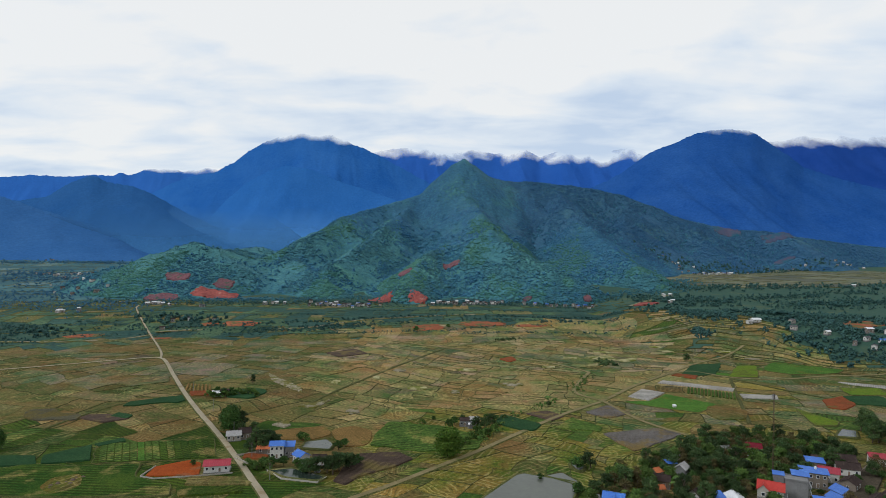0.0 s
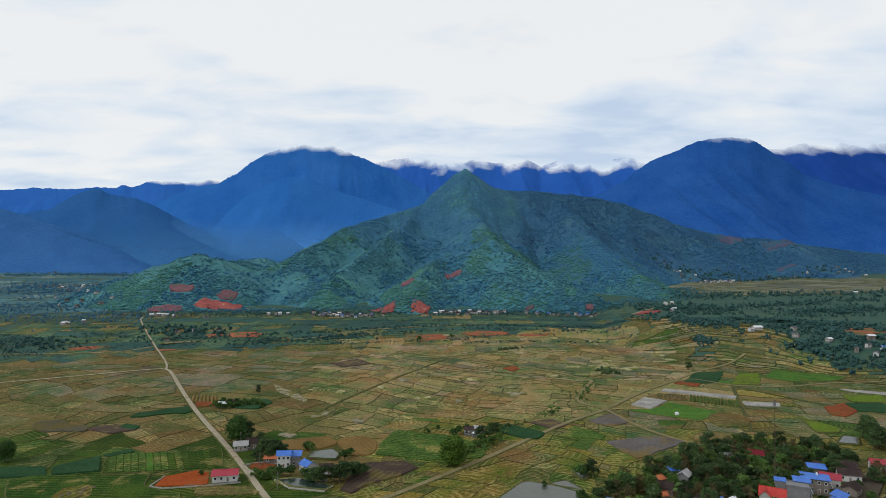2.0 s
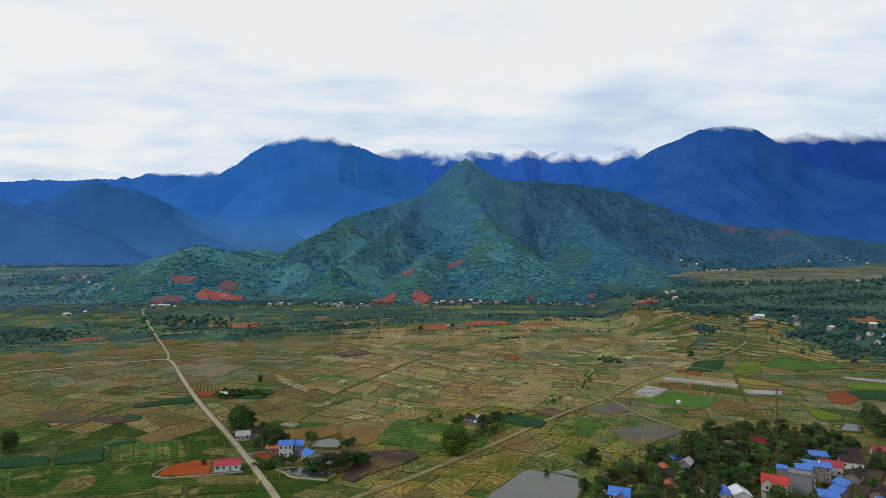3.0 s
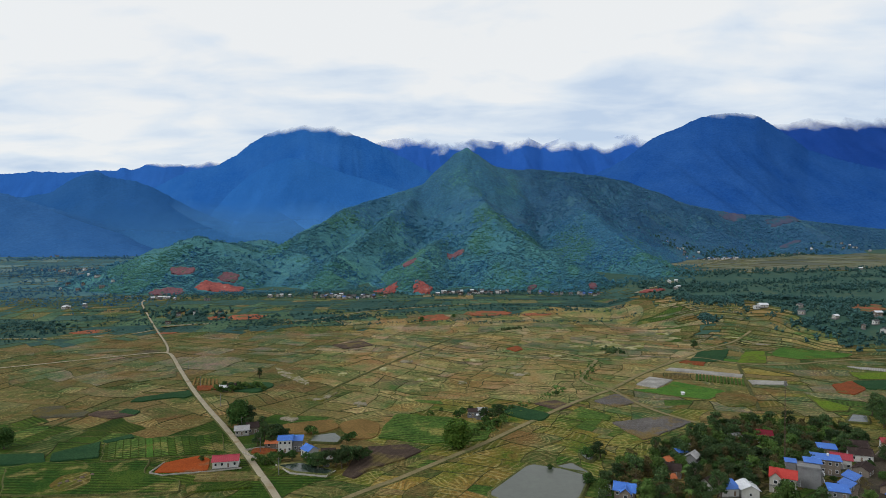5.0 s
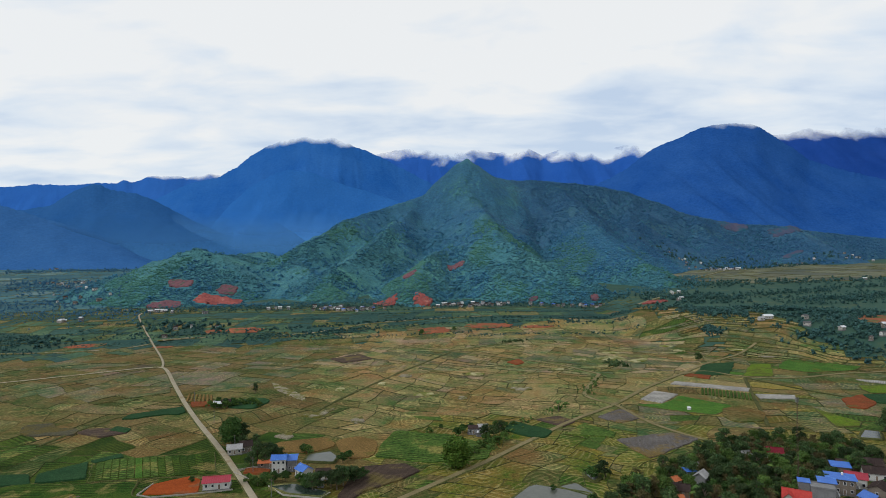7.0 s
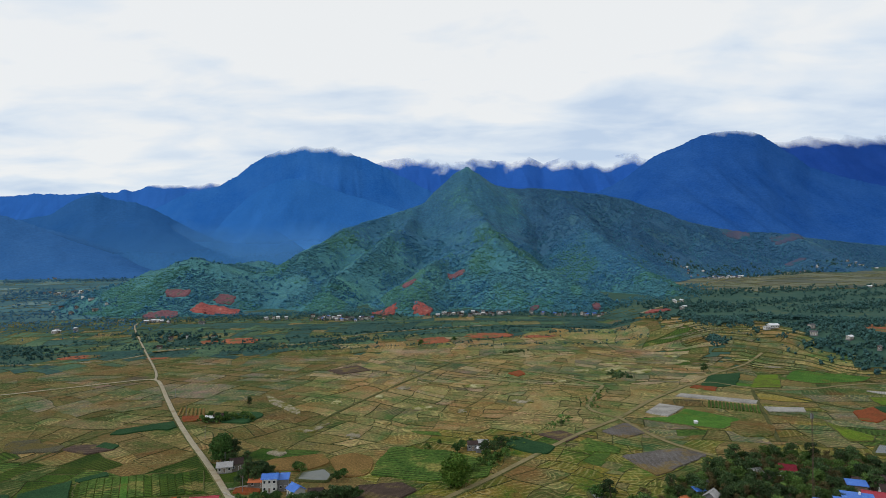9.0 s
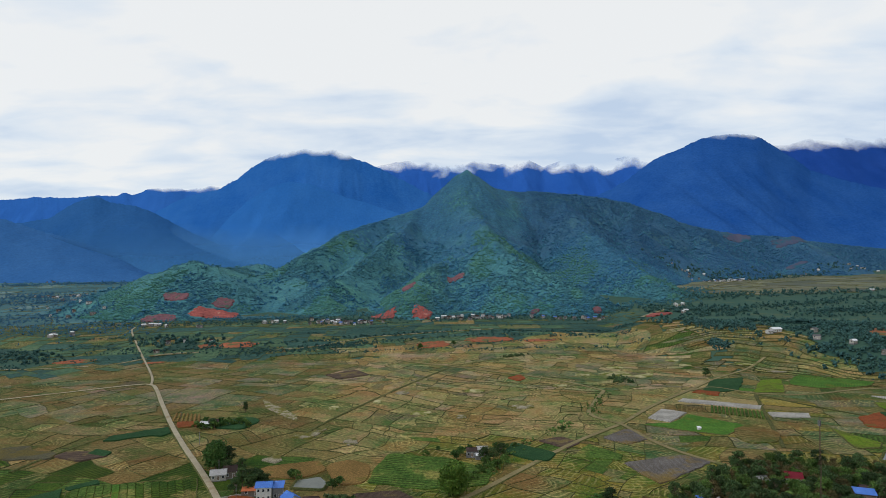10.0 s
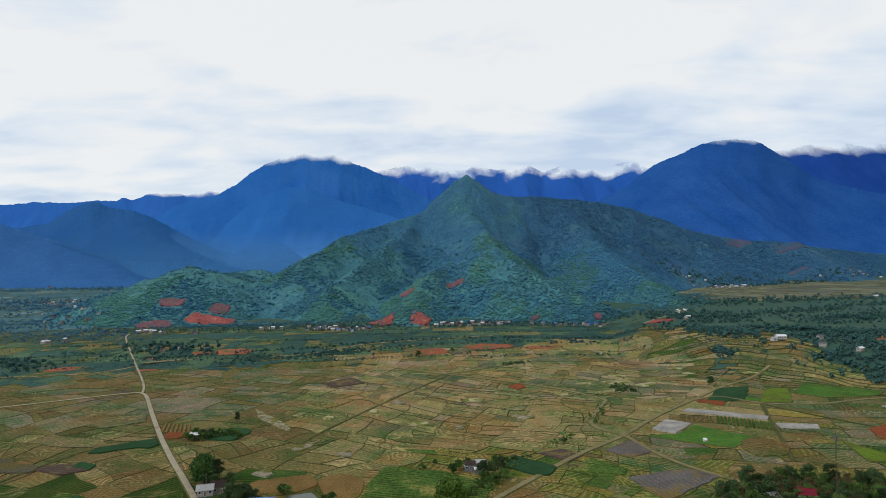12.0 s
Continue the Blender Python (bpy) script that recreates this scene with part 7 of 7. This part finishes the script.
def far_houses(spots, seed, group, covers, size=(3.2, 5.4)):
    rng = random.Random(seed)
    for x, y in spots:
        l = rng.uniform(*size)
        w = l * rng.uniform(0.55, 0.75)
        wall = rng.choice(["wall_white", "wall_cream", "wall_grey", "wall_tan"])
        cover = rng.choice(covers)
        tones = {"roof_dull": "dull grey", "roof_blue": "blue", "roof_grey": "grey", "roof_white": "pale", "roof_brown": "brown", "roof_orange": "orange"}
        h = house(x, y, rng.uniform(-60, 60), l, w, rng.uniform(2.6, 3.8), rise=w * 0.25, wall=wall, cover=cover, windows=2, z=land(x, y),
                  label={"wall_white": "white", "wall_grey": "grey", "wall_tan": "tan", "wall_cream": "cream"}[wall] + " house with a " + tones[cover] + " roof below the hills")
        h["group"] = group


def scatter(seed, n, pts, spread):
    rng = np.random.default_rng(seed)
    w = line_of(pts, spread)
    return [tuple(float(c) for c in w(rng)) for _ in range(n)]


far_houses(scatter(51, 38, [(-190, 895), (-140, 878), (-105, 882)], 9), 1, "houses along the foot of the hill", ["roof_dull", "roof_brown", "roof_blue", "roof_brown", "roof_dull", "roof_white"])
far_houses(scatter(52, 34, [(-15, 925), (35, 935), (60, 925), (95, 935)], 9), 2, "houses along the foot of the hill", ["roof_dull", "roof_dull", "roof_dull", "roof_white", "roof_brown", "roof_brown"])
far_houses(scatter(53, 14, [(135, 925), (184, 915), (208, 915), (220, 895)], 9), 3, "houses along the foot of the hill", ["roof_blue", "roof_white", "roof_dull", "roof_dull", "roof_brown"])
far_houses(scatter(54, 7, [(-425, 862), (-395, 862)], 4), 4, "houses along the foot of the hill", ["roof_white", "roof_dull"])
far_houses(scatter(55, 6, [(-260, 880), (-240, 890)], 6), 5, "houses along the foot of the hill", ["roof_white", "roof_dull"])
far_houses([(-342, 848), (-336, 842), (-322, 690), (-330, 735), (-312, 742), (-282, 742)], 6, "farmhouses in the fields", ["roof_white", "roof_dull", "roof_brown"])
far_houses([(350, 950), (360, 945), (345, 930), (322, 850), (330, 858)], 7, "houses at the road bend", ["roof_white", "roof_dull"])
far_houses([(391, 607), (383, 655), (371, 631), (397, 575), (412, 580), (405, 560), (420, 570), (428, 600), (440, 590)], 8, "houses in the east wood", ["roof_blue", "roof_white", "roof_white", "roof_dull"], (5, 7.5))
far_houses(scatter(56, 44, [(560, 1530), (614, 1460), (660, 1455), (700, 1465)], 14), 9, "houses of the upland village", ["roof_dull", "roof_brown", "roof_white", "roof_blue"])
far_houses([(710, 1472), (754, 1480), (759, 1105)] + scatter(57, 14, [(850, 1560), (1000, 1620), (1150, 1650)], 14), 10, "houses of the upland village", ["roof_white", "roof_dull", "roof_brown"], (4.5, 6.5))
far_houses(scatter(58, 40, [(-580, 945), (-736, 1178), (-740, 1304), (-823, 1380), (-917, 1354)], 24), 11, "houses of the west villages", ["roof_dull", "roof_white", "roof_dull", "roof_brown"], (4.5, 7.5))
far_houses(scatter(59, 8, [(-500, 783), (-480, 783)], 5), 12, "houses of the west villages", ["roof_white", "roof_dull"])
far_houses(scatter(60, 26, [(-1500, 1900), (-1300, 1950), (-1100, 2050), (-950, 1950)], 40), 13, "houses of the west villages", ["roof_white", "roof_dull", "roof_dull"], (6, 10))
house(350, 668, 4, 9.5, 6, 3.0, rise=1.4, cover="roof_white", wall="wall_white", storeys=1, windows=5, label="large white farmhouse with a pale roof on the terraces")
house(341, 664, 10, 5.5, 4.5, 2.6, rise=1.1, cover="roof_grey", wall="wall_white", windows=3, label="white outbuilding beside a large farmhouse")
ribbon("hill_road", [(262, 835), (280, 852), (310, 885), (338, 925), (356, 952)], 4.5, "sand", "pale dirt road bending up to houses", lift=1.0)
ribbon("upland_road", [(470, 1190), (560, 1300), (650, 1420), (709, 1468)], 5.5, "sand", "pale road across the upland fields", lift=1.0)


# ---- mast ----


def mast(x, y, height):
    thing = new("radio_mast")
    thing.location = (x, y, float(base(x, y)))
    tagged(thing, "slender rusty steel lattice mast rising above trees", "mast")
    w0, w1 = 0.32, 0.16
    legs = [(-1, -1), (1, -1), (0, 1.1)]
    for a, b in legs:
        v, f = [], []
        limb(v, f, (a * w0, b * w0, -0.5), (a * w1, b * w1, height), 0.07, 0.05)
        part("leg", mesh_of("leg", v, f, [M["steel"]]), thing)
    n = 22
    for k in range(n):
        z0, z1 = height * k / n, height * (k + 1) / n
        r0, r1 = w0 + (w1 - w0) * k / n, w0 + (w1 - w0) * (k + 1) / n
        for i in range(3):
            v, f = [], []
            a, b = legs[i], legs[(i + 1) % 3]
            limb(v, f, (a[0] * r0, a[1] * r0, z0), (b[0] * r1, b[1] * r1, z1), 0.03, 0.03, 4)
            part("brace", mesh_of("brace", v, f, [M["steel"]]), thing)
    for i in range(3):
        v, f = [], []
        t = 2 * math.pi * i / 3
        box(v, f, 0.45 * math.cos(t) - 0.12, 0.45 * math.cos(t) + 0.12, 0.45 * math.sin(t) - 0.12, 0.45 * math.sin(t) + 0.12, height - 2.2, height - 0.2)
        part("antenna", mesh_of("antenna", v, f, [M["wall_grey"]]), thing, "grey panel antenna")
    v, f = [], []
    limb(v, f, (0, 0, height - 2.2), (0, 0, height + 1.5), 0.10, 0.05)
    part("tip", mesh_of("tip", v, f, [M["steel"]]), thing)


mast(141.3, 254, 41)


# ---- walls and poles ----


def low_wall(pts, height, label):
    """A low rendered wall or kerb along a line, one piece for each straight run."""
    thing = new("low_wall")
    tagged(thing, label, "wall")
    for (x0, y0), (x1, y1) in zip(pts, pts[1:]):
        v, f = [], []
        n = math.hypot(x1 - x0, y1 - y0)
        box(v, f, 0, n, -0.09, 0.09, -0.3, height)
        part("wall_run", mesh_of("wall_run", v, f, [M["wall_cream"]]), thing, "", pose(x0, y0, 0.42, 0, 0, math.degrees(math.atan2(y1 - y0, x1 - x0))))


low_wall([(-128, 270), (-129, 258), (-122, 255.5), (-104, 259.5), (-91, 263.5)], 0.3, "low pale kerb wall round a red earth yard")
low_wall([(-97, 285), (-90, 289), (-81.5, 291.5)], 0.6, "low pale wall behind a red earth yard")
low_wall([(-97, 282), (-88, 275)], 0.6, "low pale wall beside the lane")
low_wall([(-77, 267), (-68, 257.5), (-52, 254), (-49, 260)], 0.4, "low pale wall along a dark pond")


def utility_pole(x, y, turn):
    thing = new("utility_pole")
    thing.matrix_basis = pose(x, y, float(base(x, y)), 0, 0, turn)
    tagged(thing, "slim grey concrete utility pole beside the lane", "utility pole")
    v, f = [], []
    limb(v, f, (0, 0, -0.5), (0, 0, 7.5), 0.16, 0.10)
    part("pole", mesh_of("pole", v, f, [M["wall_grey"]], shade=True), thing)
    v, f = [], []
    box(v, f, -0.9, 0.9, -0.06, 0.06, 6.8, 6.95)
    part("crossarm", mesh_of("crossarm", v, f, [M["steel"]]), thing)


for x, y in ((-92, 282), (-76, 256), (-112, 315), (-141, 362), (-172, 408), (-204, 463)):
    utility_pole(x + 3.2, y + 1.0, -30)


# ---- straw heaps ----


def straw_heap(x, y, size, seed):
    """A small slumped heap of dark straw."""
    rng = np.random.default_rng(seed)
    v, f = [], []
    n = 9
    for k, (r, z) in enumerate(((1.0, -0.1), (0.85, 0.35), (0.45, 0.75))):
        for i in range(n):
            t = 2 * math.pi * i / n
            q = r * rng.uniform(0.85, 1.15) * size
            v.append((1.5 * q * math.cos(t), q * math.sin(t), z * size))
            if k:
                o, j = (k - 1) * n, (i + 1) % n
                f.append((o + i, o + j, o + n + j, o + n + i))
    v.append((0, 0, 0.95 * size))
    f += [(2 * n + i, 2 * n + (i + 1) % n, 3 * n) for i in range(n)]
    ob = new("straw_heap", mesh_of("straw_heap", v, f, [M["bark"]], shade=True))
    ob.matrix_basis = pose(x, y, float(base(x, y)) + 0.5, 0, 0, rng.uniform(0, 180))
    tagged(ob, "small dark heap of old straw on stubble", "straw heap", "straw heaps in the field")


for k, (x, y) in enumerate(((-158.6, 243.6), (-159.6, 246.0), (-158.2, 248.2), (-155.8, 250.0), (-153.2, 248.6), (-154.2, 252.0), (-154.6, 254.8), (-152.0, 255.6))):
    straw_heap(x, y, 0.55 + 0.2 * (k % 3), k)
